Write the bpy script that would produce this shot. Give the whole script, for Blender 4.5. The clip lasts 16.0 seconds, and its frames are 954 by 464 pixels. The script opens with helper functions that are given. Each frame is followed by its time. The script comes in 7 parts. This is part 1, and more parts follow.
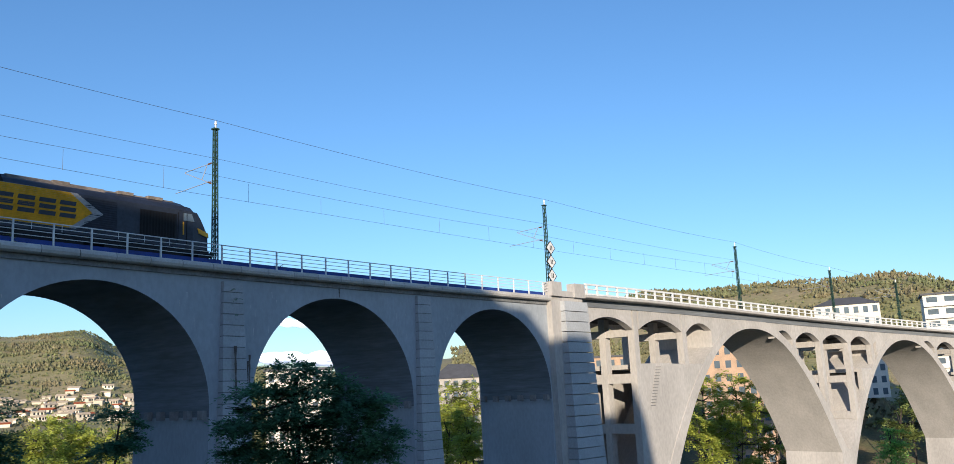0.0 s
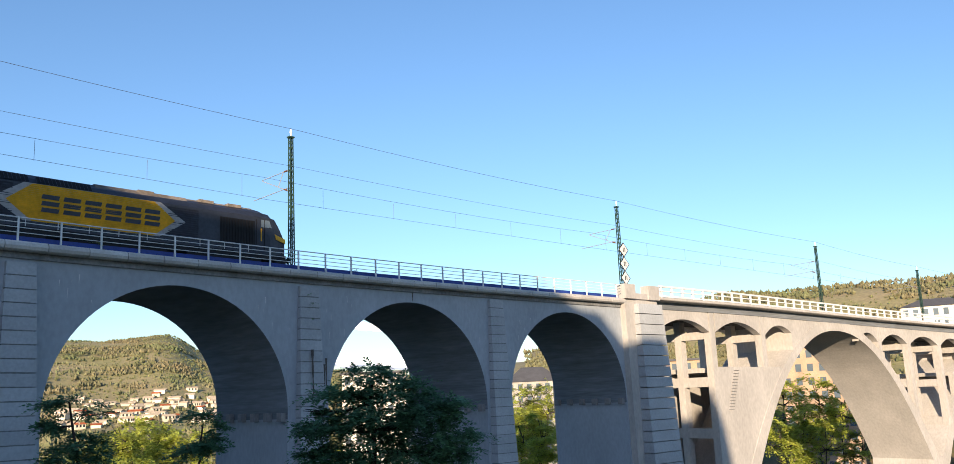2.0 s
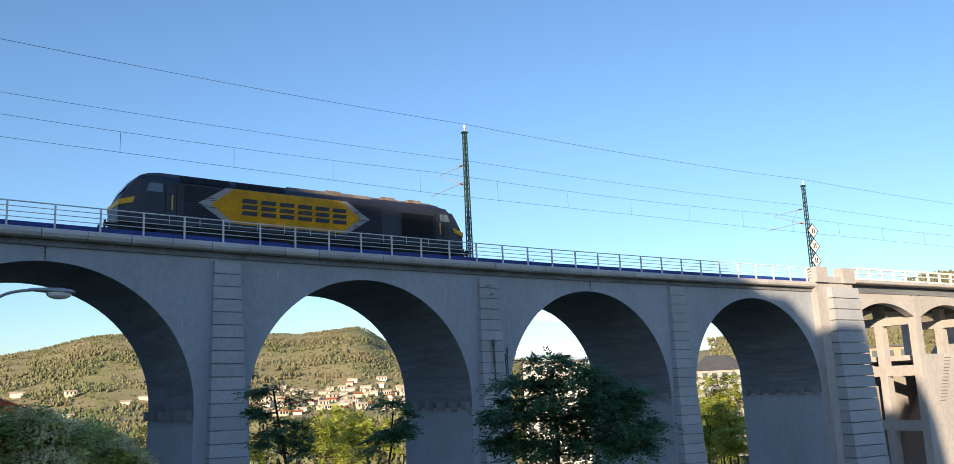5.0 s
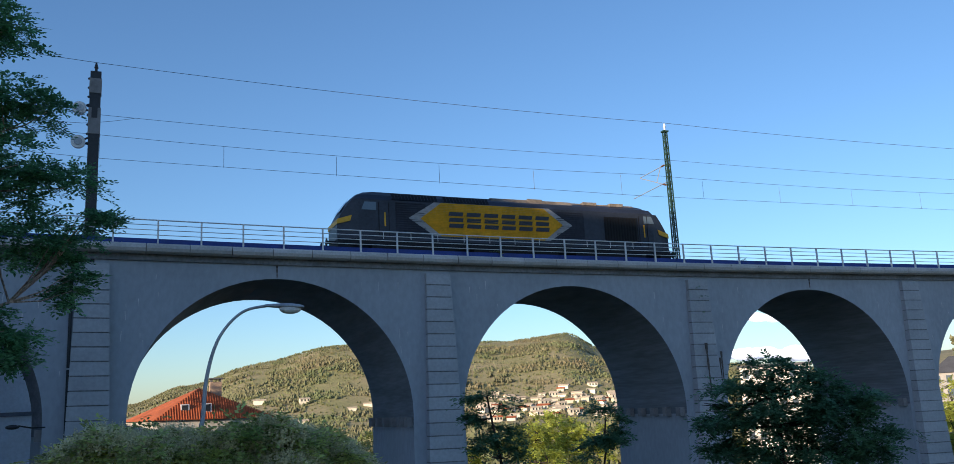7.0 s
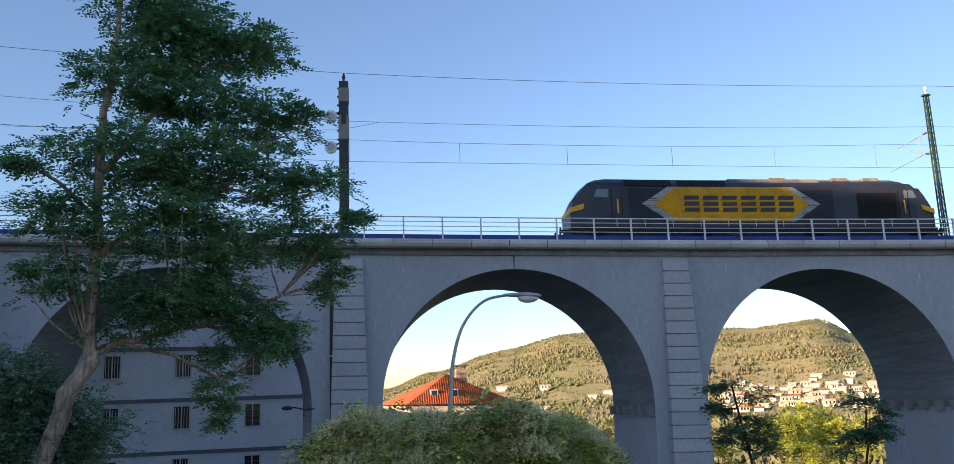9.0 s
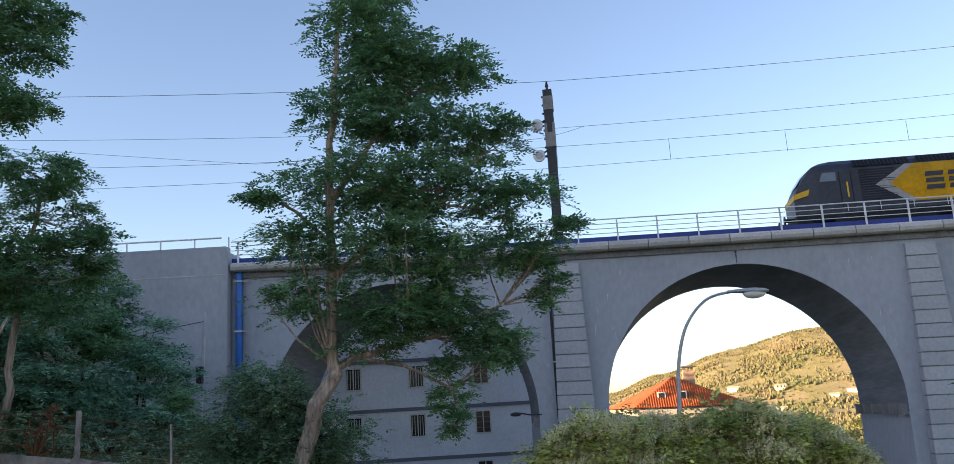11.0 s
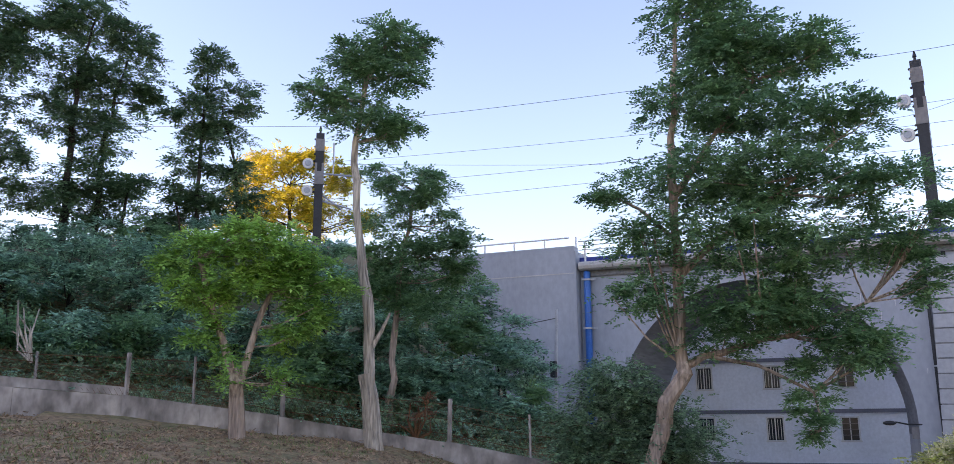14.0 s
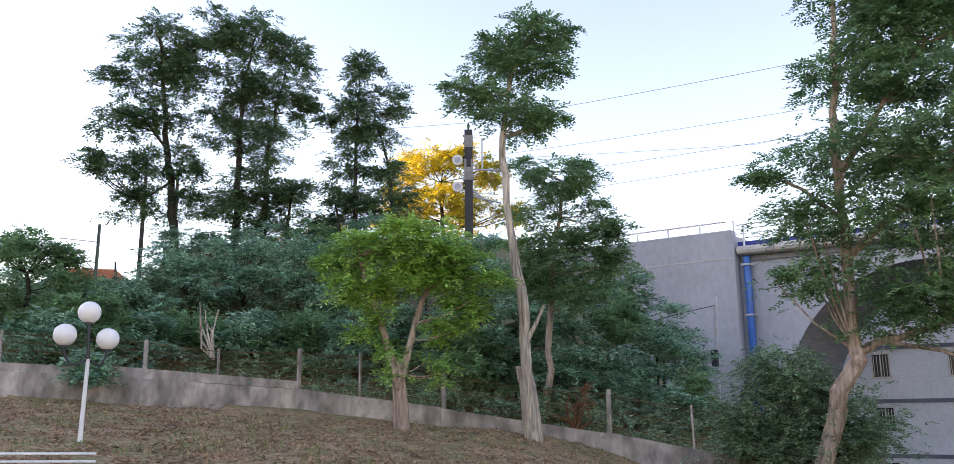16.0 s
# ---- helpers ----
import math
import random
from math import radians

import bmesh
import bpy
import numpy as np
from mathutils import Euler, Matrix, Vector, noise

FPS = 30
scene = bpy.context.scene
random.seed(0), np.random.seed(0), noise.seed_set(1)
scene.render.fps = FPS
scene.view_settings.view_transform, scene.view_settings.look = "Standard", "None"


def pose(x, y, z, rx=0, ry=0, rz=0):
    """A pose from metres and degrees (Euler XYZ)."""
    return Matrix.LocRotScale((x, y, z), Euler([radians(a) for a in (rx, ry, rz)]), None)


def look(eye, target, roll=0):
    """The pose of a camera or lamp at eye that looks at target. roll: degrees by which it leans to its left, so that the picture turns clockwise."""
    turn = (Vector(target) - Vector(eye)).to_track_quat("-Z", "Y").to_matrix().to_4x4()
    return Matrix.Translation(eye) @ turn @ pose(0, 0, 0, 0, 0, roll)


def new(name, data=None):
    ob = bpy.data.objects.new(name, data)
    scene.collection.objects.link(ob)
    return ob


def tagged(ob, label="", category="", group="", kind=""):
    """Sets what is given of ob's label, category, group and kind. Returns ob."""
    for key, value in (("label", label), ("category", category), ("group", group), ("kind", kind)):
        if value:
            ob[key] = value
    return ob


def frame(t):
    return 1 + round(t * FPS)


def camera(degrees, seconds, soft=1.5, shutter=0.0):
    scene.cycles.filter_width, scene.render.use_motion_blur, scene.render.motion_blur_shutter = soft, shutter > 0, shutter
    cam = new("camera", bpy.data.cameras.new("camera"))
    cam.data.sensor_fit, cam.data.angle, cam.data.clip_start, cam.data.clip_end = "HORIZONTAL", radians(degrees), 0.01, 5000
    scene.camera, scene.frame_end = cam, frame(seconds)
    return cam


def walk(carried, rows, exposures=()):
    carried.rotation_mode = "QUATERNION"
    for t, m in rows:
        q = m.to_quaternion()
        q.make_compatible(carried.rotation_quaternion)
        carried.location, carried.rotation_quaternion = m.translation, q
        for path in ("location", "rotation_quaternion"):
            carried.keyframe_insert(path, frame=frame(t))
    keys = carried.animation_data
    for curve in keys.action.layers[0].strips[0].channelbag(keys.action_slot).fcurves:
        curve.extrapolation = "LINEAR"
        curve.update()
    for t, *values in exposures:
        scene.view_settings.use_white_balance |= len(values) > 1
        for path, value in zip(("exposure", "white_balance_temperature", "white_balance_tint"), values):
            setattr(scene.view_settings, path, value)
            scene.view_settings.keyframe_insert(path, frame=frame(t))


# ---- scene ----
import itertools

# camera: it turns where it stands, at eye height on the slope
EYE = 1.6
cam = camera(58.3, 16.0, soft=0.8)
ROWS = [  # seconds, yaw, pitch, roll
    (0.0, -53.59, 10.00, 2.74),
    (0.5, -51.13, 10.15, 2.60),
    (1.0, -49.67, 10.27, 2.54),
    (1.5, -49.17, 10.35, 2.59),
    (2.0, -48.74, 10.44, 2.61),
    (2.5, -48.20, 10.49, 2.82),
    (3.0, -45.67, 10.48, 2.53),
    (5.3, -34.28, 10.44, 2.66),
    (5.5, -32.24, 10.59, 2.68),
    (6.0, -27.93, 10.91, 2.90),
    (6.5, -24.95, 11.15, 2.67),
    (7.0, -22.99, 11.32, 2.89),
    (7.5, -21.24, 11.34, 2.47),
    (8.0, -16.22, 11.31, 1.96),
    (8.5, -11.60, 10.64, 1.89),
    (9.0, -7.30, 11.19, 2.03),
    (11.3, 9.66, 12.30, 3.21),
    (11.5, 11.10, 12.32, 3.04),
    (12.0, 14.73, 12.53, 2.12),
    (12.5, 19.24, 12.65, 1.73),
    (13.0, 23.16, 12.62, 0.89),
    (13.5, 26.99, 12.71, 0.55),
    (14.0, 30.18, 12.72, 0.30),
    (14.5, 33.39, 12.71, 0.12),
    (15.0, 36.02, 12.61, -0.09),
    (15.5, 38.57, 12.53, 0.16),
    (16.0, 40.55, 12.22, 0.53),
]
EXPOSURES = [  # seconds, stops, kelvin, tint
    (0.0, 0.54, 5250, 9), (0.5, 0.81, 5700, 11), (1.0, 0.94, 5950, 12), (2.5, 0.89, 5850, 12), (3.0, 0.44, 5200, 9), (5.5, 0.92, 5950, 12), (6.0, 0.69, 5650, 11), (7.0, 0.64, 5550, 11), (8.0, 0.54, 5550, 11), (8.5, 0.69, 5650, 13), (9.0, 1.29, 6600, 20), (11.5, 1.79, 7700, 25), (12.5, 2.04, 8000, 30), (14.5, 2.47, 8250, 37), (16.0, 2.72, 9450, 36)]
walk(cam, [(t, pose(0, 0, EYE, 90 + pitch, roll, yaw)) for t, yaw, pitch, roll in ROWS], EXPOSURES)

# world and sun
SUN_AZ, SUN_EL = math.atan2(-0.85, -0.52), radians(12)
world = bpy.data.worlds.new("world")
scene.world = world
world.use_nodes = True
wn = world.node_tree.nodes
sky = wn.new("ShaderNodeTexSky")
sky.sky_type = "NISHITA"
sky.sun_disc = False
sky.sun_elevation, sky.sun_rotation = SUN_EL, SUN_AZ
sky.air_density, sky.dust_density, sky.ozone_density = 1.0, 0.45, 2.8
wn["Background"].inputs["Strength"].default_value = 0.11
world.node_tree.links.new(sky.outputs["Color"], wn["Background"].inputs["Color"])
sun_data = bpy.data.lights.new("sun", "SUN")
sun_data.energy, sun_data.angle, sun_data.color = 5.0, radians(0.25), (1.0, 0.75, 0.46)
sun = new("sun", sun_data)
sun_dir = Vector((math.sin(SUN_AZ) * math.cos(SUN_EL), math.cos(SUN_AZ) * math.cos(SUN_EL), math.sin(SUN_EL)))
sun.matrix_world = look(sun_dir * 200, (0, 0, 0))

# ---- materials ----
def mat(name, color, rough=0.8, scale=3.0, vary=0.25, fine=30.0, bump=0.0, metal=0.0, tint=None, stretch=(1, 1, 1), island=0.0, spec=0.4, obj=0.0):
    """Colour with two scales of noise over it, in world metres, and a fine relief."""
    m = bpy.data.materials.new(name)
    m.use_nodes = True
    n, l = m.node_tree.nodes, m.node_tree.links
    b = n["Principled BSDF"]
    b.inputs["Roughness"].default_value, b.inputs["Metallic"].default_value = rough, metal
    b.inputs["Specular IOR Level"].default_value = spec
    geo = n.new("ShaderNodeNewGeometry")
    mp = n.new("ShaderNodeMapping")
    mp.inputs["Scale"].default_value = stretch
    l.new(geo.outputs["Position"], mp.inputs["Vector"])
    big, small = n.new("ShaderNodeTexNoise"), n.new("ShaderNodeTexNoise")
    big.inputs["Scale"].default_value, small.inputs["Scale"].default_value = 1 / scale, fine
    big.inputs["Detail"].default_value, small.inputs["Detail"].default_value = 6, 3
    for t in (big, small):
        l.new(mp.outputs["Vector"], t.inputs["Vector"])
    mix = n.new("ShaderNodeMix")
    mix.data_type = "RGBA"
    other = tint or tuple(c * (1 - vary) for c in color)
    mix.inputs["A"].default_value, mix.inputs["B"].default_value = (*color, 1), (*other, 1)
    ramp = n.new("ShaderNodeMapRange")
    ramp.inputs["From Min"].default_value, ramp.inputs["From Max"].default_value = 0.35, 0.65
    l.new(big.outputs["Fac"], ramp.inputs["Value"])
    l.new(ramp.outputs["Result"], mix.inputs["Factor"])
    hsv = n.new("ShaderNodeHueSaturation")
    l.new(mix.outputs["Result"], hsv.inputs["Color"])
    val = n.new("ShaderNodeMapRange")
    val.inputs["From Min"].default_value, val.inputs["From Max"].default_value = 0.3, 0.7
    val.inputs["To Min"].default_value, val.inputs["To Max"].default_value = 1 - vary * 0.6, 1 + vary * 0.6
    l.new(small.outputs["Fac"], val.inputs["Value"])
    last = val.outputs["Result"]
    for source, amount in (("Random Per Island", island), ("Random", obj)):
        if amount:
            src = geo if source != "Random" else n.new("ShaderNodeObjectInfo")
            r = n.new("ShaderNodeMapRange")
            r.inputs["To Min"].default_value, r.inputs["To Max"].default_value = 1 - amount, 1 + amount
            l.new(src.outputs[source], r.inputs["Value"])
            mul = n.new("ShaderNodeMath")
            mul.operation = "MULTIPLY"
            l.new(last, mul.inputs[0])
            l.new(r.outputs["Result"], mul.inputs[1])
            last = mul.outputs[0]
    l.new(last, hsv.inputs["Value"])
    l.new(hsv.outputs["Color"], b.inputs["Base Color"])
    if bump:
        bp = n.new("ShaderNodeBump")
        bp.inputs["Strength"].default_value, bp.inputs["Distance"].default_value = min(1.0, bump * 10), bump
        l.new(small.outputs["Fac"], bp.inputs["Height"])
        l.new(bp.outputs["Normal"], b.inputs["Normal"])
    return m


def leaf_mat(name, color, tint, island=0.35, through_light=0.3):
    """Leaves: two greens by clump, a spread from leaf to leaf, and light that comes through."""
    m = mat(name, color, 0.55, 1.6, 0.3, 4.0, 0.0, 0.0, tint, island=island, spec=0.3)
    n, l = m.node_tree.nodes, m.node_tree.links
    out, b = n["Material Output"], n["Principled BSDF"]
    tr = n.new("ShaderNodeBsdfTranslucent")
    hsv = [x for x in n if x.bl_idname == "ShaderNodeHueSaturation"][0]
    l.new(hsv.outputs["Color"], tr.inputs["Color"])
    mx = n.new("ShaderNodeMixShader")
    mx.inputs["Fac"].default_value = through_light
    l.new(b.outputs[0], mx.inputs[1])
    l.new(tr.outputs[0], mx.inputs[2])
    l.new(mx.outputs[0], out.inputs["Surface"])
    return m


CONCRETE = mat("bare_concrete", (0.475, 0.45, 0.43), 0.85, 3.0, 0.16, 4.0, 0.01, stretch=(1, 1, 0.5))
PAINTED = mat("grey_painted_concrete", (0.375, 0.405, 0.45), 0.85, 3.5, 0.13, 4.0, 0.01, stretch=(1, 1, 0.55))
# board marks, with the shade of undersides put into the dark colour
SOFFIT = mat("shaded_board_concrete", (0.20, 0.215, 0.24), 0.9, 1.6, 0.26, 2.6, 0.03, stretch=(0.25, 0.25, 3.0))
STONE = mat("pilaster_block", (0.405, 0.42, 0.445), 0.85, 2.0, 0.13, 6.0, 0.01, obj=0.06)
CORNICE = mat("cornice_concrete", (0.52, 0.50, 0.48), 0.8, 1.5, 0.18, 9.0, 0.008, obj=0.07)
# near-black: the shade below the far deck put into the colour
DECKSHADE = mat("shade_dark_concrete", (0.045, 0.043, 0.04), 0.95, 1.5, 0.4, 3.0)
LIME = mat("lime_streak", (0.62, 0.62, 0.62), 0.9, 0.5, 0.3, 8.0)
# dark backing of the pilaster joints, and painted shade under the cornice
BAND = mat("joint_and_shade_concrete", (0.24, 0.245, 0.255), 0.9, 1.5, 0.35, 6.0, 0.01)
WHITE = mat("white_paint", (0.72, 0.72, 0.72), 0.5, 1.0, 0.12, 12.0)
BLUE = mat("blue_paint", (0.02, 0.05, 0.28), 0.45, 1.0, 0.25, 10.0)
PIPEBLUE = mat("blue_pipe_paint", (0.012, 0.16, 0.52), 0.35, 1.0, 0.15, 10.0)
MASTGREEN = mat("green_steel", (0.025, 0.06, 0.045), 0.5, 0.8, 0.3, 12.0)
MASTGREY = mat("dark_steel", (0.03, 0.032, 0.037), 0.5, 0.8, 0.3, 12.0)
GALV = mat("galvanised_steel", (0.42, 0.44, 0.47), 0.45, 0.5, 0.2, 20.0, metal=0.25)
WIRE = mat("wire", (0.06, 0.06, 0.065), 0.6, 1.0, 0.1)
LOCO = mat("loco_grey_paint", (0.028, 0.033, 0.052), 0.42, 1.5, 0.35, 6.0)
LOCODARK = mat("loco_dark_grille", (0.008, 0.008, 0.010), 0.7, 0.5, 0.3, 12.0)
LOCOROOF = mat("loco_roof_dust", (0.24, 0.20, 0.165), 0.7, 0.8, 0.45, 6.0)
YELLOW = mat("loco_yellow_paint", (0.80, 0.43, 0.02), 0.5, 1.0, 0.22, 5.0)
SILVER = mat("loco_silver_paint", (0.48, 0.48, 0.50), 0.45, 0.8, 0.2, 6.0)
GLASS = mat("window_glass", (0.025, 0.03, 0.04), 0.15, 1.0, 0.1, spec=0.3)
# pale base colour stands in for sky mirrored in the panes
PALEGLASS = mat("sky_toned_glass", (0.11, 0.14, 0.17), 0.12, 1.0, 0.1, spec=0.9)
BARK = mat("bark", (0.45, 0.34, 0.275), 0.95, 0.5, 0.8, 16.0, 0.08, stretch=(1, 1, 0.13), tint=(0.25, 0.18, 0.145))
DEADWOOD = mat("bare_wood", (0.50, 0.43, 0.36), 0.9, 0.4, 0.8, 18.0, 0.08, stretch=(1, 1, 0.1), tint=(0.22, 0.18, 0.145))
DARKBARK = mat("dark_bark", (0.05, 0.042, 0.035), 0.95, 0.5, 0.4, 9.0, 0.02)
LEAF = leaf_mat("robinia_leaf", (0.19, 0.37, 0.165), (0.12, 0.27, 0.13), 0.4, 0.45)
LEAFBUSH = leaf_mat("evergreen_leaf", (0.22, 0.37, 0.22), (0.13, 0.25, 0.15), 0.6, 0.42)
LEAFLIGHT = leaf_mat("light_leaf", (0.34, 0.58, 0.14), (0.19, 0.42, 0.11), 0.45, 0.45)
LEAFDARK = leaf_mat("dark_leaf", (0.125, 0.24, 0.115), (0.08, 0.175, 0.09), 0.4, 0.42)
LEAFBLUE = leaf_mat("shrub_leaf", (0.26, 0.47, 0.31), (0.14, 0.32, 0.22), 0.6, 0.45)
LEAFPALE = leaf_mat("privet_leaf", (0.64, 0.62, 0.21), (0.33, 0.42, 0.13), 0.6, 0.45)
BLOSSOM = leaf_mat("privet_blossom", (0.80, 0.74, 0.50), (0.66, 0.60, 0.34), 0.3, 0.35)
LEAFUNDER = leaf_mat("bramble_leaf", (0.24, 0.37, 0.20), (0.15, 0.26, 0.14), 0.55, 0.42)
DEADLEAF = leaf_mat("dry_leaf", (0.34, 0.17, 0.10), (0.24, 0.11, 0.06), 0.4, 0.3)
# yellow of the evening sun put into the leaf colour
LEAFYELLOW = leaf_mat("sun_toned_plane_leaf", (0.52, 0.46, 0.05), (0.34, 0.34, 0.045))
GROUND = mat("ground", (0.09, 0.10, 0.045), 0.95, 9.0, 0.4, 1.5, 0.05, tint=(0.16, 0.12, 0.06))
MOWN = mat("mown_grass", (0.34, 0.21, 0.115), 0.95, 0.7, 0.6, 7.0, 0.12, tint=(0.20, 0.165, 0.075))
WALLOLD = mat("old_concrete_wall", (0.40, 0.35, 0.32), 0.95, 0.7, 0.7, 4.0, 0.03, tint=(0.19, 0.165, 0.15), stretch=(1, 1, 0.55))
CORBEL = mat("corbel_concrete", (0.26, 0.25, 0.25), 0.9, 1.0, 0.2, 6.0)
HOUSEWALL = mat("grey_render", (0.42, 0.39, 0.36), 0.9, 2.0, 0.2, 5.0)
FACADE = mat("pale_facade", (0.84, 0.88, 0.96), 0.85, 3.0, 0.12, 6.0)
RENDERWALL = mat("white_render", (0.75, 0.70, 0.62), 0.85, 3.0, 0.15, 5.0)
TILE = mat("roof_tile", (0.47, 0.125, 0.04), 0.8, 1.5, 0.3, 4.0, obj=0.15)
BRICKWALL = mat("orange_brick_wall", (0.46, 0.32, 0.22), 0.85, 3.0, 0.2, 6.0)
ROOFGREY = mat("slate_roof", (0.10, 0.10, 0.11), 0.8, 2.0, 0.2, 6.0)
TRIM = mat("band_trim", (0.20, 0.21, 0.26), 0.85, 2.0, 0.2, 8.0)
HILL = mat("hillside", (0.25, 0.235, 0.10), 0.95, 45.0, 0.35, 0.35, 0.0, tint=(0.34, 0.275, 0.155))
GLOBE = mat("globe_plastic", (0.80, 0.79, 0.78), 0.35, 1.0, 0.06, 5.0)
RUST = mat("rust", (0.16, 0.07, 0.03), 0.9, 0.4, 0.4, 12.0)
STAIN = mat("wet_stain", (0.13, 0.11, 0.10), 0.9, 0.6, 0.4, 6.0)

# ---- building helpers ----
class Geo:
    def __init__(self):
        self.v, self.f = [], []

    def face(self, *pts):
        k = len(self.v)
        self.v += [tuple(p) for p in pts]
        self.f.append(tuple(range(k, k + len(pts))))

    def hexa(self, p):
        """Eight corners: the bottom four in turn, then the top four."""
        k = len(self.v)
        self.v += [tuple(q) for q in p]
        self.f += [tuple(k + i for i in c) for c in ((3, 2, 1, 0), (4, 5, 6, 7), (0, 1, 5, 4), (1, 2, 6, 5), (2, 3, 7, 6), (3, 0, 4, 7))]

    def box(self, a, b):
        (x0, y0, z0), (x1, y1, z1) = a, b
        self.hexa([(x0, y0, z0), (x1, y0, z0), (x1, y1, z0), (x0, y1, z0), (x0, y0, z1), (x1, y0, z1), (x1, y1, z1), (x0, y1, z1)])

    def tube(self, pts, radii, sides=6, cap=True, rough=0.0):
        pts = [Vector(p) for p in pts]
        if not hasattr(radii, "__len__"):
            radii = [radii] * len(pts)
        k = len(self.v)
        for i, p in enumerate(pts):
            d = (pts[min(i + 1, len(pts) - 1)] - pts[max(i - 1, 0)]).normalized()
            a = a - d * a.dot(d) if i else d.cross(Vector((0, 0, 1)) if abs(d.z) < 0.9 else Vector((1, 0, 0)))
            a.normalize()
            c = d.cross(a)
            for j in range(sides):
                w = 2 * math.pi * j / sides
                r = radii[i] * (1 + rough * noise.noise(Vector((2.4 * math.cos(w), 2.4 * math.sin(w), 0.9 * p.z)))) if rough else radii[i]
                self.v.append(tuple(p + r * (math.cos(w) * a + math.sin(w) * c)))
        for i in range(len(pts) - 1):
            for j in range(sides):
                q = (j + 1) % sides
                self.f.append((k + i * sides + j, k + i * sides + q, k + (i + 1) * sides + q, k + (i + 1) * sides + j))
        if cap:
            self.f.append(tuple(k + j for j in range(sides))[::-1])
            self.f.append(tuple(k + (len(pts) - 1) * sides + j for j in range(sides)))

    def ball(self, c, r, seg=14, rings=9, sq=(1, 1, 1)):
        k = len(self.v)
        for i in range(rings + 1):
            a = math.pi * i / rings
            for j in range(seg):
                b = 2 * math.pi * j / seg
                self.v.append((c[0] + r * sq[0] * math.sin(a) * math.cos(b), c[1] + r * sq[1] * math.sin(a) * math.sin(b), c[2] + r * sq[2] * math.cos(a)))
        for i in range(rings):
            for j in range(seg):
                q = (j + 1) % seg
                self.f.append((k + i * seg + j, k + (i + 1) * seg + j, k + (i + 1) * seg + q, k + i * seg + q))


def mesh(name, g, material, smooth=False):
    me = bpy.data.meshes.new(name)
    me.from_pydata(g.v, [], g.f)
    me.materials.append(material)
    if smooth:
        me.shade_smooth()
    return me


def thing(name, at, label, category, group="", kind=""):
    ob = new(name)
    ob.location = at
    return tagged(ob, label, category, group, kind)


def origin(ob):
    p = Vector((0, 0, 0))
    while ob:
        p += ob.location
        ob = ob.parent
    return p


def part(name, g, material, parent, label="", smooth=False):
    """One mesh in world metres, as a part of a thing or of a part."""
    ob = new(name, g if isinstance(g, bpy.types.Mesh) else mesh(name, g, material, smooth))
    ob.parent = parent
    ob.location = -origin(parent)
    return tagged(ob, label)


def solo(name, g, material, label, category, kind="", group="", smooth=False):
    return tagged(new(name, mesh(name, g, material, smooth)), label, category, group, kind)


def lerp(table, x):
    if x <= table[0][0]:
        return table[0][1]
    for (a, p), (b, q) in zip(table, table[1:]):
        if x <= b:
            t = (x - a) / (b - a)
            return p + (q - p) * t * t * (3 - 2 * t) if len(table) > 9 else p + (q - p) * t
    return table[-1][1]


def smooth(a, b, x):
    """0 at a, 1 at b, and an even step between."""
    t = min(1, max(0, (x - a) / (b - a)))
    return t * t * (3 - 2 * t)


# the bridge lies on a wide bend and falls gently to the east: s along it, o across it (away from the eye), h above the handrail
BEND, RAIL = 609.0, EYE + 10.06
CREST = [(20, 0.0), (40, 0.08), (62, 0.26), (88, 0.46), (104, 0.28), (120, 0.03), (160, -0.6), (220, -1.7)]


def rail_z(s):
    return RAIL - 0.02043 * s + lerp(CREST, s)


def B(s, o, h):
    k = 1 / math.hypot(1, s / BEND)
    return Vector((s + o * k * s / BEND, 45.5 - s * s / (2 * BEND) + o * k, rail_z(s) + h))


def bbox(g, s0, s1, o0, o1, h0, h1):
    g.hexa([B(s0, o0, h0), B(s1, o0, h0), B(s1, o1, h0), B(s0, o1, h0), B(s0, o0, h1), B(s1, o0, h1), B(s1, o1, h1), B(s0, o1, h1)])


def along(g, profile, s0, s1, step=2.1, close=True):
    """A profile of (o, h) points drawn along the bridge."""
    n = max(1, round((s1 - s0) / step))
    k, m = len(g.v), len(profile)
    for i in range(n + 1):
        g.v += [tuple(B(s0 + (s1 - s0) * i / n, o, h)) for o, h in profile]
    for i in range(n):
        for j in range(m if close else m - 1):
            q = (j + 1) % m
            g.f.append((k + i * m + j, k + (i + 1) * m + j, k + (i + 1) * m + q, k + i * m + q))
    if close:
        g.f += [tuple(k + j for j in range(m)), tuple(k + n * m + j for j in range(m))[::-1]]

# ---- the ground, one sheet out to the hills ----
RIDGE = [(-180, 40), (-110, 35), (-70, 22), (-20, 14), (0, 12), (1.5, 18), (4.3, 34), (9, 56), (14.2, 74), (20, 71), (25, 69), (29, 72), (31.6, 50), (36, 30),
         (45, 20), (55, 30), (60, 52), (66, 66), (72, 65), (80, 67), (84, 56), (100, 45), (180, 40)]
WALL_U, WALL_N, WALL_P = Vector((-0.788, -0.616)), Vector((-0.616, 0.788)), Vector((-18.2, 14.0))


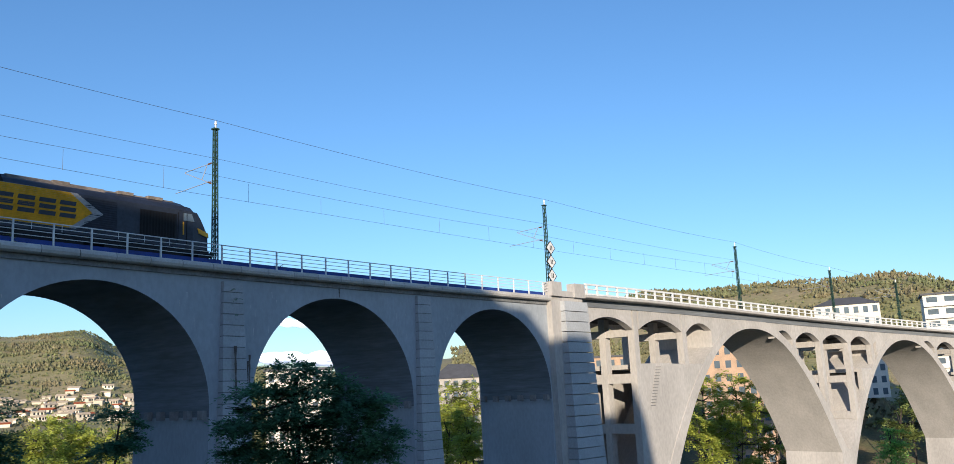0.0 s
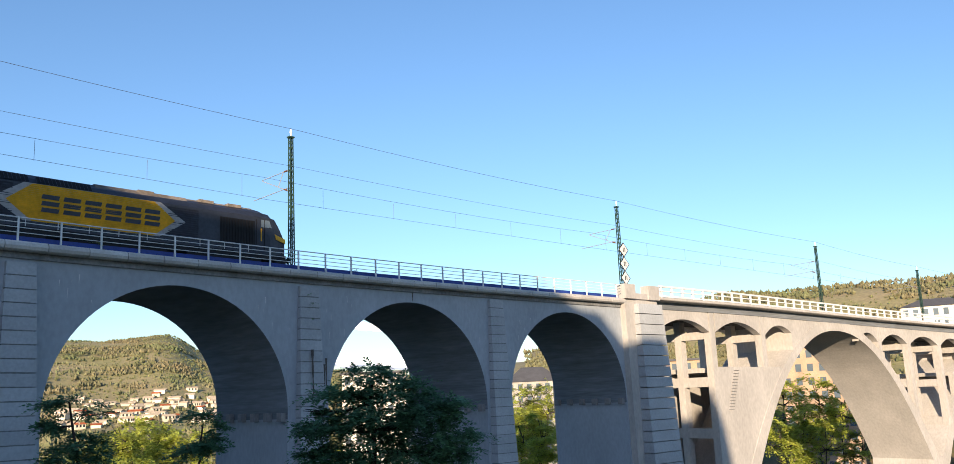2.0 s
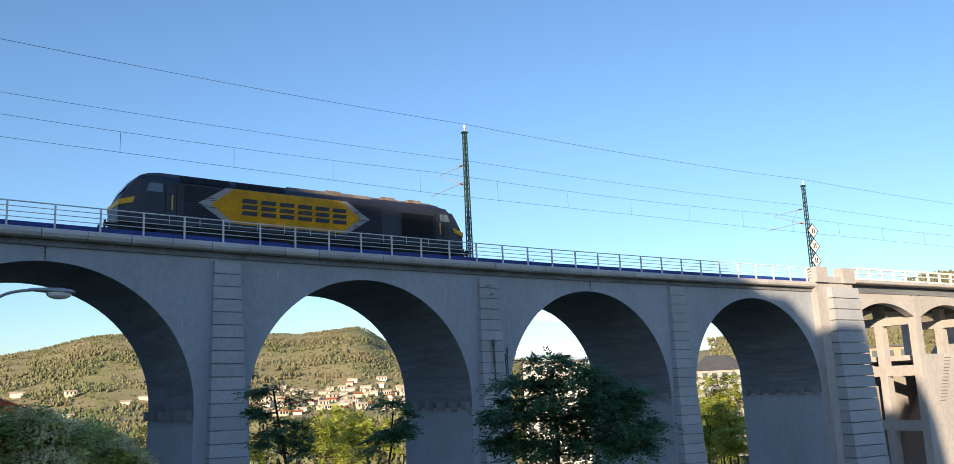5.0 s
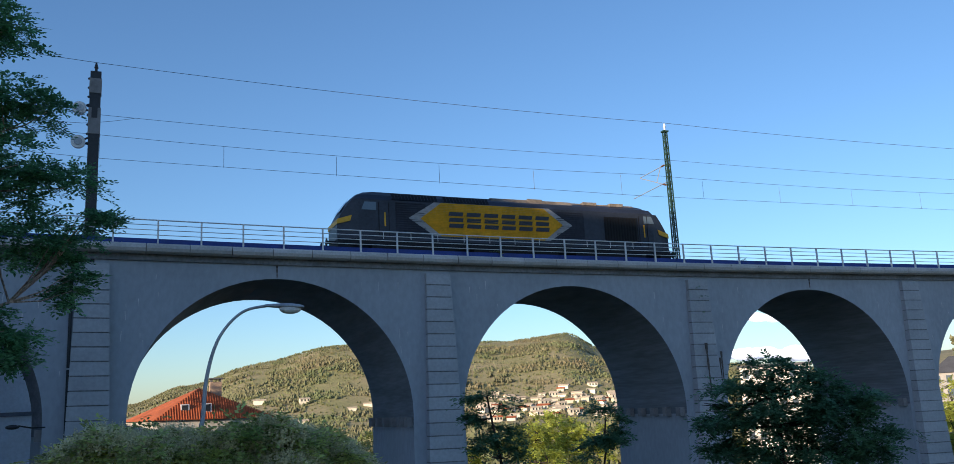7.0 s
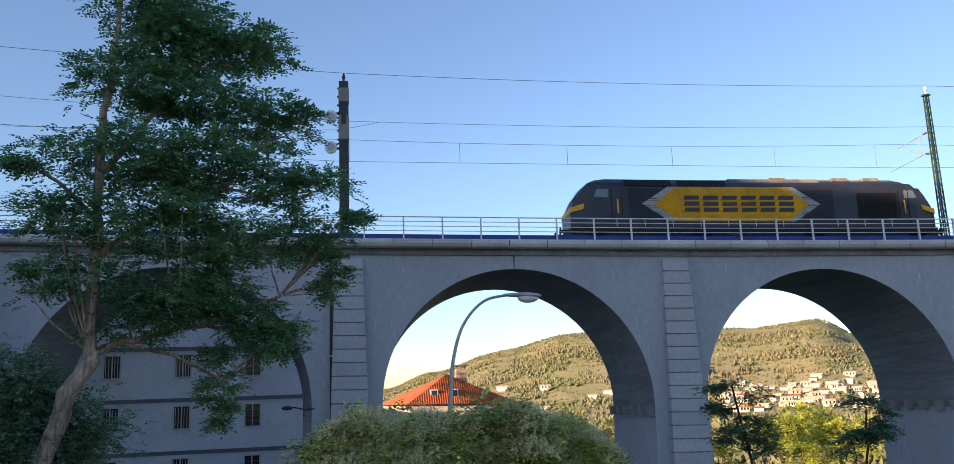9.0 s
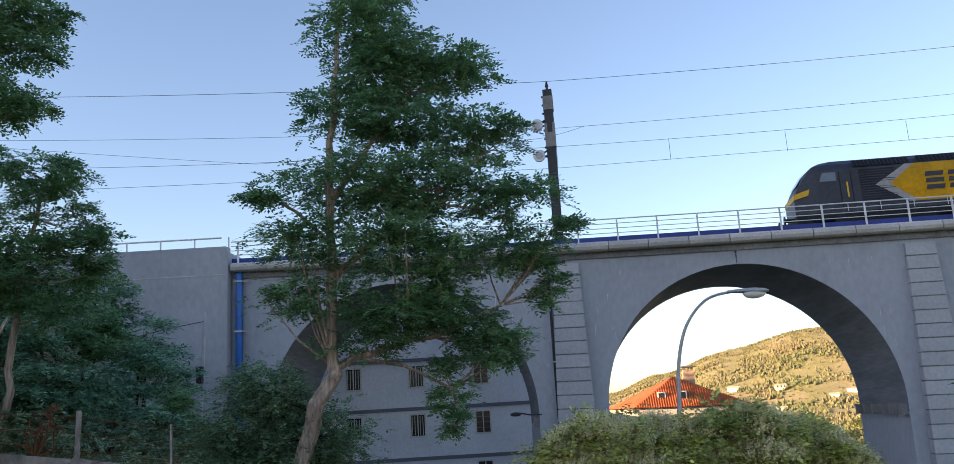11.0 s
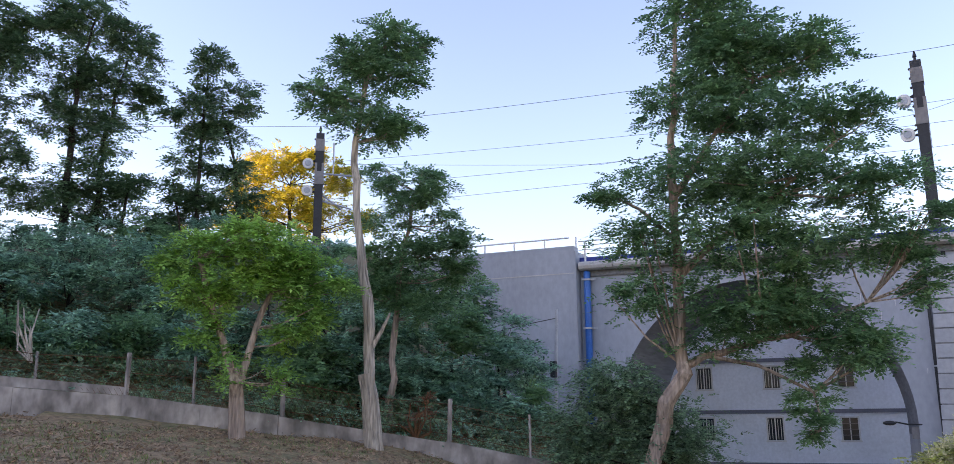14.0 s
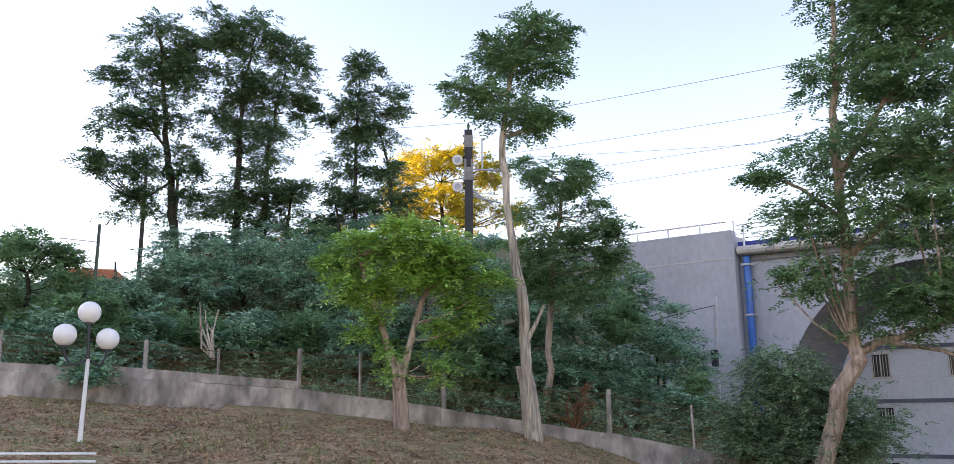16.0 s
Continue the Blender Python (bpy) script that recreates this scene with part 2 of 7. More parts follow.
def ground_z(x, y):
    r = math.hypot(x, y)
    beta = math.degrees(math.atan2(x, y))
    z = 0.1 * max(0.0, min(-x - 1.0, 30)) * smooth(-12, 4, y + 6)
    e = (Vector((x, y)) - WALL_P).dot(WALL_N)
    bank = smooth(-12, -30, x) * (1 - smooth(-60, -90, x))
    bank *= 1 - smooth(30, 44, y) * smooth(-26, -19, x)
    z += bank * min(8.6 - 4.6 * smooth(-58.5, -62.5, beta) * (1 - smooth(-100, -120, beta)), max(0.0, 0.33 * (e - 0.3) + (0.55 if e > 0.3 else 0.0)))
    z -= (7 * smooth(9, 24, y) + 8 * smooth(30, 80, y + 0.4 * x)) * smooth(-14, 1, x)
    z -= 10 * smooth(36, 48, y) * smooth(-40, -22, x)
    z -= 22 * smooth(16, 70, x) + 3.5 * smooth(5, 15, x)
    far = smooth(200, 330, r)
    z = z * (1 - far) - 13 * far
    ridge = 1000.0 if beta < 52 else 720.0
    z += (lerp(RIDGE, beta) + 13) * smooth(500 if beta < 52 else 360, ridge, r) * (1 - smooth(90, 110, abs(beta)) * 0.8)
    if r > 150:
        z += 5 * smooth(330, 700, r) * noise.noise(Vector((x / 90, y / 90, 0)))
    else:
        z += 0.05 * noise.noise(Vector((x * 0.9, y * 0.9, 0)))
    # an unseen ridge added behind the eye to keep the near arches in evening shade
    t, c = -(0.853 * x + 0.522 * y), 0.522 * x - 0.853 * y
    top = lerp([(-170.0, -0.8), (-95.0, 21.0), (-77.0, 29.0), (-71.0, 32.9), (-66.0, 37.4), (-60.0, 40.8), (-49.0, 47.8), (-42.0, 53.2), (-35.0, 53.2), (-28.4, 49.3), (-21.7, 50.0), (-16.0, 51.3), (-10.1, 52.4), (-7.1, 52.8), (-5.2, 50.0), (-2.7, 50.8), (-0.7, 49.9), (0.1, 48.1), (1.9, 49.0), (3.9, 49.4), (4.6, 39.2), (7.6, 46.1), (9.0, 46.1), (9.8, 41.3), (10.1, 35.6), (11.6, 26.7), (16.8, 13.6), (42.0, 13.1), (46.0, 35.8), (50.0, 39.8), (66.0, 38.8), (76.0, 5.2), (200.0, -11.7)], c)
    return z + (top + 8) * smooth(60, 160, t) * (1 - smooth(175, 500, t))


g = Geo()
NB, RR = 480, [1.5 * 1.1 ** i for i in range(83)]
g.v.append((0, 0, ground_z(0, 0)))
for r in RR:
    for j in range(NB):
        a = 2 * math.pi * j / NB
        x, y = r * math.sin(a), r * math.cos(a)
        g.v.append((x, y, ground_z(x, y)))
for j in range(NB):
    g.f.append((0, 1 + (j + 1) % NB, 1 + j))
for i in range(len(RR) - 1):
    for j in range(NB):
        q = (j + 1) % NB
        g.f.append((1 + i * NB + j, 1 + i * NB + q, 1 + (i + 1) * NB + q, 1 + (i + 1) * NB + j))
ground = solo("ground", g, MOWN, "dry mown grass slope running down to the valley and up wooded hills", "ground", "structure", smooth=True)
ground.data.materials.append(GROUND)
ground.data.materials.append(HILL)
for p in ground.data.polygons:
    r = math.hypot(p.center.x, p.center.y)
    p.material_index = 0 if r < 30 else 1 if r < 330 else 2

# ---- near viaduct: round arches with block pilasters ----
viaduct = thing("viaduct", B(26, 4, -20), "grey concrete railway viaduct with round arches in evening shade", "viaduct", kind="structure")
FACE, BACK, FOOT, TOPH = 0.5, 9.3, -26.0, -2.05
PIERS = [-19.6, -0.8, 17.4, 35.1, 52.8, 71.5]
PILASTERS = [-0.8, 17.27, 34.83, 52.35]
CROWNS = [-10.1, 8.25, 25.95, 43.75, 61.2]
HALF, RISE, CROWN = 7.35, 7.3, -2.82


def arch_h(d, half=HALF, rise=RISE, crown=CROWN):
    return crown - rise + rise * math.sqrt(max(0.0, 1 - (d / half) ** 2))


for i, c in enumerate(CROWNS):
    s0, s1 = PIERS[i], PIERS[i + 1]
    arc = [(c - HALF * math.cos(math.pi * k / 36), CROWN - RISE + RISE * math.sin(math.pi * k / 36)) for k in range(37)]
    g = Geo()
    for o in (FACE, BACK):
        for (a, ha), (b, hb) in zip(arc, arc[1:]):
            g.face(B(a, o, ha), B(b, o, hb), B(b, o, TOPH), B(a, o, TOPH))
        for a, b in ((s0, arc[0][0]), (arc[-1][0], s1)):
            inner = 0.25 if a == s0 else -0.25
            g.face(B(a, o, arc[0][1]), B(b, o, arc[0][1]), B(b, o, TOPH), B(a, o, TOPH))
            lo = (a, b + inner) if a == s0 else (a + inner, b)
            g.face(B(lo[0], o, FOOT), B(lo[1], o, FOOT), B(b, o, arc[0][1]), B(a, o, arc[0][1]))
    part("spandrel", g, PAINTED, viaduct)
    # soffit coloured darker than the walls to carry the shade under the arch
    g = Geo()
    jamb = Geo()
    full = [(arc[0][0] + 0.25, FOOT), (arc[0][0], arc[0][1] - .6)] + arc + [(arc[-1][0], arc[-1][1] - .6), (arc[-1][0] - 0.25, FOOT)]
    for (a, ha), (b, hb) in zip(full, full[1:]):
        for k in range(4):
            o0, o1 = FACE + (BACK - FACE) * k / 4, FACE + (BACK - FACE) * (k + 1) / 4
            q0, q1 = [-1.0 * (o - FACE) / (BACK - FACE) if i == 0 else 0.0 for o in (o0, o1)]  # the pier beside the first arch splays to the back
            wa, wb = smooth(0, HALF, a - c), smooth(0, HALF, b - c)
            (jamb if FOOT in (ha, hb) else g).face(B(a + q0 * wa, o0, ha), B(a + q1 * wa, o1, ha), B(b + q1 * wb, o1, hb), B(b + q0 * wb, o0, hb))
    part("soffit", g, SOFFIT, viaduct, "board-marked arch soffit, shade under the arch put into its colour")
    part("pier_face", jamb, PAINTED, viaduct)
    for side in (-1, 1):
        for k in range(6):
            g = Geo()
            x = c + side * (HALF - 0.12)
            o = FACE + 0.25 + k * (BACK - FACE - 1.0) / 5
            bbox(g, x - 0.22, x + 0.22, o, o + 0.5, CROWN - RISE - 0.75, CROWN - RISE - 0.2)
            part("corbel", g, CORBEL, viaduct)

# pilasters of blocks with open joints
for k, (pc, top) in enumerate(zip(PILASTERS, (-2.3, -2.3, -2.3, -2.2))):
    g = Geo()

    def half_w(h):
        return 0.72 + 0.03 * (-2.3 - h)

    def proj(h):
        return FACE - 0.30 - 0.035 * (-2.3 - h)

    g.hexa([B(pc - half_w(FOOT) + .04, proj(FOOT) + .05, FOOT), B(pc + half_w(FOOT) - .04, proj(FOOT) + .05, FOOT), B(pc + half_w(FOOT) - .04, FACE, FOOT), B(pc - half_w(FOOT) + .04, FACE, FOOT),
            B(pc - half_w(top) + .04, proj(top) + .05, top - .03), B(pc + half_w(top) - .04, proj(top) + .05, top - .03), B(pc + half_w(top) - .04, FACE, top - .03), B(pc - half_w(top) + .04, FACE, top - .03)])
    pil = part("pilaster", g, BAND, viaduct, "pilaster of smooth blocks with dark open joints")
    h = top
    while h > -17:
        b = Geo()
        hb = h - 0.70 + 0.06
        b.hexa([B(pc - half_w(hb), proj(hb), hb), B(pc + half_w(hb), proj(hb), hb), B(pc + half_w(hb), FACE + .01, hb), B(pc - half_w(hb), FACE + .01, hb),
                B(pc - half_w(h), proj(h), h), B(pc + half_w(h), proj(h), h), B(pc + half_w(h), FACE + .01, h), B(pc - half_w(h), FACE + .01, h)])
        part("block", b, STONE, pil)
        h -= 0.70

# deck, band with the cornice's shade in its colour, and rounded cornice pieces
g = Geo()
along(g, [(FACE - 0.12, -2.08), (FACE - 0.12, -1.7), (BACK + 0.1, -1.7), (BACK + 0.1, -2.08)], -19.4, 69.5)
part("edge_band", g, BAND, viaduct, "band under the cornice with its shade put into the colour")
g = Geo()
along(g, [(0.2, -1.72), (0.2, -1.3), (BACK, -1.3), (BACK, -1.72)], -19.4, 69.5)
part("deck", g, PAINTED, viaduct)
s = -19.4
while s < 68.5:
    g = Geo()
    along(g, [(0.5, -1.74), (0.02, -1.76), (-0.14, -1.68), (-0.20, -1.52), (-0.16, -1.36), (-0.04, -1.26), (0.3, -1.24), (0.5, -1.24)], s + 0.02, min(s + 2.08, 68.6))
    part("cornice_piece", g, CORNICE, viaduct)
    s += 2.1
g = Geo()
along(g, [(0.42, -1.26), (0.42, -0.93), (0.47, -0.93), (0.47, -1.26)], -60, 68.8)
solo("toe_board", g, BLUE, "blue painted steel toe board along the viaduct deck", "toe board", group="")
# railing
railing = thing("guard_railing", B(26, 0.05, -1.25), "white steel guard railing with three lower rails on the viaduct edge", "railing")
for h, r in ((0.0, 0.035), (-0.27, 0.022), (-0.53, 0.022), (-0.79, 0.022)):
    g = Geo()
    g.tube([B(-19.4 + 2.1 * k, 0.05, h - r) for k in range(43)], r, 6)
    part("rail", g, WHITE, railing)
for k in range(42):
    s = -19.0 + 2.115 * k
    g = Geo()
    bbox(g, s - 0.04, s + 0.04, 0.0, 0.1, -1.26, -0.03)
    part("post", g, WHITE, railing)

# abutment and the walled bank to the west
abut = thing("abutment", B(-30, 4, -14), "smooth grey concrete abutment wall with a coping and white handrail", "abutment", kind="structure")
g = Geo()
along(g, [(-0.25, -20), (-0.25, -0.62), (9.5, -0.62), (9.5, -20)], -58, -19.5)
part("wall", g, PAINTED, abut)
g = Geo()
along(g, [(-0.25, -0.62), (-0.25, -0.32), (0.45, -0.32), (0.45, -0.62)], -58, -19.6)
part("coping", g, PAINTED, abut)
g = Geo()
along(g, [(-0.27, -1.96), (-0.27, -1.90), (-0.24, -1.90), (-0.24, -1.96)], -58, -19.6)
part("drip_line", g, CORNICE, abut)
g = Geo()
g.tube([B(-58 + 2.0 * k, 0.1, 0.25) for k in range(20)], 0.05, 6)
part("handrail", g, WHITE, abut)
for k in range(20):
    g = Geo()
    bbox(g, -57.6 + 2 * k, -57.53 + 2 * k, 0.06, 0.13, -0.33, 0.26)
    part("post", g, WHITE, abut)
pipe = thing("drain_pipe", B(-19.0, 0.2, -10), "bright blue drain pipe with steel clips on the abutment", "pipe")
g = Geo()
g.tube([B(-19.0, 0.22, -14), B(-19.0, 0.22, -2.0), B(-19.0, 0.26, -1.85)], 0.2, 12)
part("tube", g, PIPEBLUE, pipe, smooth=True)
for h in (-2.3, -5.1, -8.0):
    g = Geo()
    bbox(g, -19.24, -18.76, -0.02, 0.5, h - 0.05, h + 0.05)
    bbox(g, -18.78, -18.45, 0.1, 0.16, h - 0.04, h + 0.04)
    part("clip", g, GALV, pipe)

riser = thing("cable_riser", B(-1.95, 0.4, -14), "dark steel cable duct running down beside the pilaster", "duct")
g = Geo()
bbox(g, -1.82, -1.68, 0.34, 0.5, -22, -1.78)
part("duct", g, MASTGREY, riser)
for h in (-3.5, -7.5, -11.5):
    g = Geo()
    bbox(g, -1.86, -1.64, 0.31, 0.5, h - .04, h + .04)
    part("clip", g, GALV, riser)

# ---- tower pier between the two bridges ----
tower = thing("tower_pier", B(73, 4, -24), "tall sunlit concrete pier with block facing between the two bridges", "pier", kind="structure")
g = Geo()
g.hexa([B(68.9, -0.2, -30), B(74.3, -0.2, -30), B(74.3, 9.6, -30), B(68.9, 9.6, -30), B(68.6, -0.1, -1.3), B(73.5, -0.1, -1.3), B(73.5, 9.6, -1.3), B(68.6, 9.6, -1.3)])
part("core", g, CONCRETE, tower)
for a, b in ((68.4, 69.9), (71.9, 73.55)):
    g = Geo()
    bbox(g, a, b, -0.45, 0.5, -1.3, 0.05)
    part("parapet_post", g, CONCRETE, tower)
g = Geo()
bbox(g, 69.9, 71.9, -0.3, 0.3, -1.3, -0.75)
part("parapet", g, CONCRETE, tower)
h = -1.75
while h > -24:
    hb = h - 0.97
    p0, p1 = 0.05 * (-1.7 - h), 0.05 * (-1.7 - hb)
    a0, a1, e0, e1 = [q + f * (-1.7 - v) for q, f in ((69.95, -0.02), (73.58, 0.02)) for v in (h, hb)]
    g = Geo()
    g.hexa([B(a1, -0.6 - p1, hb + .07), B(e1, -0.6 - p1, hb + .07), B(e1, 0.5, hb + .07), B(a1, 0.5, hb + .07),
            B(a0, -0.6 - p0, h), B(e0, -0.6 - p0, h), B(e0, 0.5, h), B(a0, 0.5, h)])
    part("block", g, STONE, tower)
    h -= 0.97

# ---- far bridge: tall open-spandrel arches ----
far = thing("arch_bridge", B(120, 4, -30), "sunlit pale concrete arch bridge with open spandrel columns", "bridge", kind="structure")
g = Geo()
along(g, [(0.52, -1.55), (0.52, -1.3), (-0.42, -1.25), (-0.5, -1.18), (-0.5, -0.98), (9.5, -0.98), (9.5, -1.55)], 73.6, 330, 6)
part("deck", g, CONCRETE, far)
# deck underside, painted as dark as the shade there
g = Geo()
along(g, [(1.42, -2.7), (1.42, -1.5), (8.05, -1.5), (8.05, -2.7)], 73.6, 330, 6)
part("deck_soffit", g, DECKSHADE, far, "deck underside with its deep shade put into the colour")
# strip added to paint the shade below the slab's overhang
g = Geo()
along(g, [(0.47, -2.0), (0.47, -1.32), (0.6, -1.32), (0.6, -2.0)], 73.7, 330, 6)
part("edge_band", g, SOFFIT, far, "added band under the deck slab, coloured as its shade")
ARCHES = [109.0 + 44.5 * k for k in range(5)]
LOWF = -46.0


def rib_out(c, s):
    return -1.65 - 0.037 * abs(s - c) ** 2


def rib_in(c, s):
    return -2.95 - 0.02645 * abs(s - c) ** 2.15


for c in ARCHES:
    g, w = Geo(), Geo()
    st = [c + 0.75 * d for d in range(-32, 33)]
    for a, b in zip(st, st[1:]):
        ta, tb, ia, ib = rib_out(c, a), rib_out(c, b), rib_in(c, a), rib_in(c, b)
        ia, ib = min(ia, ta - 1.2), min(ib, tb - 1.2)
        g.hexa([B(a, 0.5, ia), B(b, 0.5, ib), B(b, 9.0, ib), B(a, 9.0, ia), B(a, 0.5, ta), B(b, 0.5, tb), B(b, 9.0, tb), B(a, 9.0, ta)])
        if b < c - 12.5 and (c < 110 or a > c - 16.5):
            for o0, o1 in ((0.56, 1.3), (8.2, 8.9)):
                w.hexa([B(a, o0, ta - .5), B(b, o0, tb - .5), B(b, o1, tb - .5), B(a, o1, ta - .5), B(a, o0, -7.6), B(b, o0, -7.6), B(b, o1, -7.6), B(a, o1, -7.6)])
            bbox(w, a, b, 1.3, 8.2, -8.1, -7.6)
    part("arch_rib", g, CONCRETE, far, "broad flat concrete arch with a smooth soffit")
    if c < 110:
        bbox(w, c - 25.2, c - 23.9, 0.56, 1.3, LOWF, -7.6)
        bbox(w, c - 25.2, c - 23.9, 8.2, 8.9, LOWF, -7.6)
    part("haunch_wall", w, CONCRETE, far)
    g = Geo()
    g.hexa([B(c - 26.5, .3, LOWF), B(c - 19.5, .3, LOWF), B(c - 19.5, 9.2, LOWF), B(c - 26.5, 9.2, LOWF), B(c - 24.6, .5, -19), B(c - 21.5, .5, -19), B(c - 21.5, 9, -19), B(c - 24.6, 9, -19)])
    part("pier", g, CONCRETE, far)
for k in range(14):
    g = Geo()
    bbox(g, 86.6 - 0.12 * k, 87.5 - 0.12 * k, 0.47, 0.57, -8.0 - 0.31 * k, -7.94 - 0.31 * k)
    part("rung", g, CORBEL, far)
# spandrel columns with small round heads
for k, c in enumerate(ARCHES):
    heads = [(78.6, 4.2), (88.2, 4.2), (96.4, 3.0)] if k == 0 else []
    heads += [(c + d, w) for d, w in ((7.3, 2.4), (13.9, 3.3), (21.8, 3.8), (29.4, 3.2), (35.9, 2.4))]
    for j, (m, w) in enumerate(heads):
        g = Geo()
        for q in range(12):
            a, b = m - w + 2 * w * q / 12, m - w + 2 * w * (q + 1) / 12
            ha, hb = [-2.85 - 1.15 * ((v - m) / w) ** 2 for v in (a, b)]
            for o0, o1 in ((0.56, 1.4), (8.1, 8.9)):
                g.hexa([B(a, o0, ha), B(b, o0, hb), B(b, o1, hb), B(a, o1, ha), B(a, o0, -1.5), B(b, o0, -1.5), B(b, o1, -1.5), B(a, o1, -1.5)])
        part("spandrel_arch", g, CONCRETE, far)
    cols = ([83.4, 92.9] if k == 0 else []) + [c + d for d in (10.1, 17.6, 25.9, 33.0)]
    for m in cols:
        foot = LOWF
        for c2 in ARCHES:
            if c2 - (25 if c2 < 110 else 16.5) < m < c2 - 12.5:
                foot = max(foot, -8.0)
            elif abs(m - c2) < 24:
                foot = max(foot, rib_out(c2, m) - 0.5)
        for o in (0.54, 4.3, 8.1):
            g = Geo()
            bbox(g, m - 0.43, m + 0.43, o, o + 0.8, foot, -1.5)
            part("column", g, CONCRETE, far)
        h = -8.6
        g = Geo()
        bbox(g, m - 0.36, m + 0.36, 1.3, 8.1, -4.7, -3.9)
        part("cross_beam", g, CONCRETE, far)
        while h > max(foot, -40) + 1:
            g = Geo()
            bbox(g, m - 0.36, m + 0.36, 1.3, 8.1, h - 1.0, h)
            part("cross_beam", g, CONCRETE, far)
            h -= 5.2
    # solid wall over the crown
    g = Geo()
    for q in range(16):
        a, b = c - 10.2 + 1.02 * q, c - 10.2 + 1.02 * (q + 1)
        if b > c + 5.6:
            break
        g.hexa([B(a, .56, rib_out(c, a) - .3), B(b, .56, rib_out(c, b) - .3), B(b, 8.9, rib_out(c, b) - .3), B(a, 8.9, rib_out(c, a) - .3), B(a, .56, -1.5), B(b, .56, -1.5), B(b, 8.9, -1.5), B(a, 8.9, -1.5)])
    part("crown_wall", g, CONCRETE, far)
rail2 = thing("bridge_railing", B(120, -0.3, -0.98), "white painted concrete balustrade on the arch bridge", "railing")
for h, r in ((0.1, 0.09), (-0.35, 0.05), (-0.85, 0.08)):
    g = Geo()
    along(g, [(-0.4, h - r), (-0.4, h + r), (-0.25, h + r), (-0.25, h - r)], 73.7, 330, 6)
    part("rail", g, WHITE, rail2)
for k in range(130):
    s = 74.0 + 1.75 * k
    g = Geo()
    bbox(g, s - 0.09, s + 0.09, -0.42, -0.24, -0.98, 0.1)
    part("post", g, WHITE, rail2)

# ---- the locomotive, standing on the viaduct ----
L0, L1, OA, OB, RAILH = 11.8, 34.45, 2.75, 5.65, -1.15


def LB(s, o, h):
    return B(s + 0.3, o, h)


def lbox(g, s0, s1, o0, o1, h0, h1):
    bbox(g, s0 + 0.3, s1 + 0.3, o0, o1, h0, h1)


loco = thing("locomotive", LB(23.1, 4.2, RAILH), "dark grey diesel locomotive with a ribbed yellow and silver side panel", "locomotive")


def roof_h(s):
    d = min(s - L0, L1 - s)
    return lerp([(0, 1.2), (0.25, 1.72), (0.55, 2.2), (0.9, 2.62), (1.25, 2.92), (1.7, 3.1), (2.3, 3.18)], d)


stations = [L0 + d for d in (0, 0.25, 0.55, 0.9, 1.25, 1.7, 2.3)] + [L0 + 2.3 + 1.5 * k for k in range(1, 12)] + [L1 - d for d in (2.3, 1.7, 1.25, 0.9, 0.55, 0.25, 0)]
g = Geo()
N = 10
for s in stations:
    d = min(s - L0, L1 - s)
    tp, ins = roof_h(s), 0.28 * (1 - smooth(0, 1.6, d))
    side = min(2.52, tp - 0.12)
    sh = max(0.05, min(0.45, tp - side))
    a, b = OA + ins, OB - ins
    for o, h in ((a, 0.05), (a, 0.6), (a, side), (a + 0.35, side + sh * 0.8), (a + 0.8, tp), (b - 0.8, tp), (b - 0.35, side + sh * 0.8), (b, side), (b, 0.6), (b, 0.05)):
        g.v.append(tuple(LB(s, o, h)))
for i in range(len(stations) - 1):
    for j in range(N):
        q = (j + 1) % N
        g.f.append((i * N + j, i * N + q, (i + 1) * N + q, (i + 1) * N + j))
g.f += [tuple(range(N)), tuple((len(stations) - 1) * N + j for j in range(N))[::-1]]
body = part("body", g, LOCO, loco)


def hexpanel(name, s0, s1, h0, h1, tip, o, ribs, material, label):
    """A six-sided side panel of horizontal ribs, pointed at both ends."""
    hm, hh = (h0 + h1) / 2, (h1 - h0) / 2
    p = Geo()
    p.face(*[LB(s, o - .004, h) for s, h in ((s0, hm), (s0 + tip, h0), (s1 - tip, h0), (s1, hm), (s1 - tip, h1), (s0 + tip, h1))])
    panel = part(name, p, material, loco, label)
    for k in range(ribs):
        a, b = h0 + (h1 - h0) * k / ribs, h0 + (h1 - h0) * (k + 0.8) / ribs
        ea, eb = [tip * abs(q - hm) / hh for q in (a, b)]
        p = Geo()
        p.hexa([LB(s0 + ea, o - 0.01, a), LB(s1 - ea, o - 0.01, a), LB(s1 - ea, OA + .02, a), LB(s0 + ea, OA + .02, a),
                LB(s0 + eb, o - 0.05, b), LB(s1 - eb, o - 0.05, b), LB(s1 - eb, OA + .02, b), LB(s0 + eb, OA + .02, b)])
        part("rib", p, material, panel)


hexpanel("silver_panel", 16.1, 27.15, 0.42, 2.54, 1.65, OA, 20, SILVER, "ribbed silver panel with pointed ends")
hexpanel("yellow_panel", 16.85, 26.45, 0.43, 2.53, 1.35, OA - 0.02, 20, YELLOW, "ribbed yellow panel with plain dark letter bars")
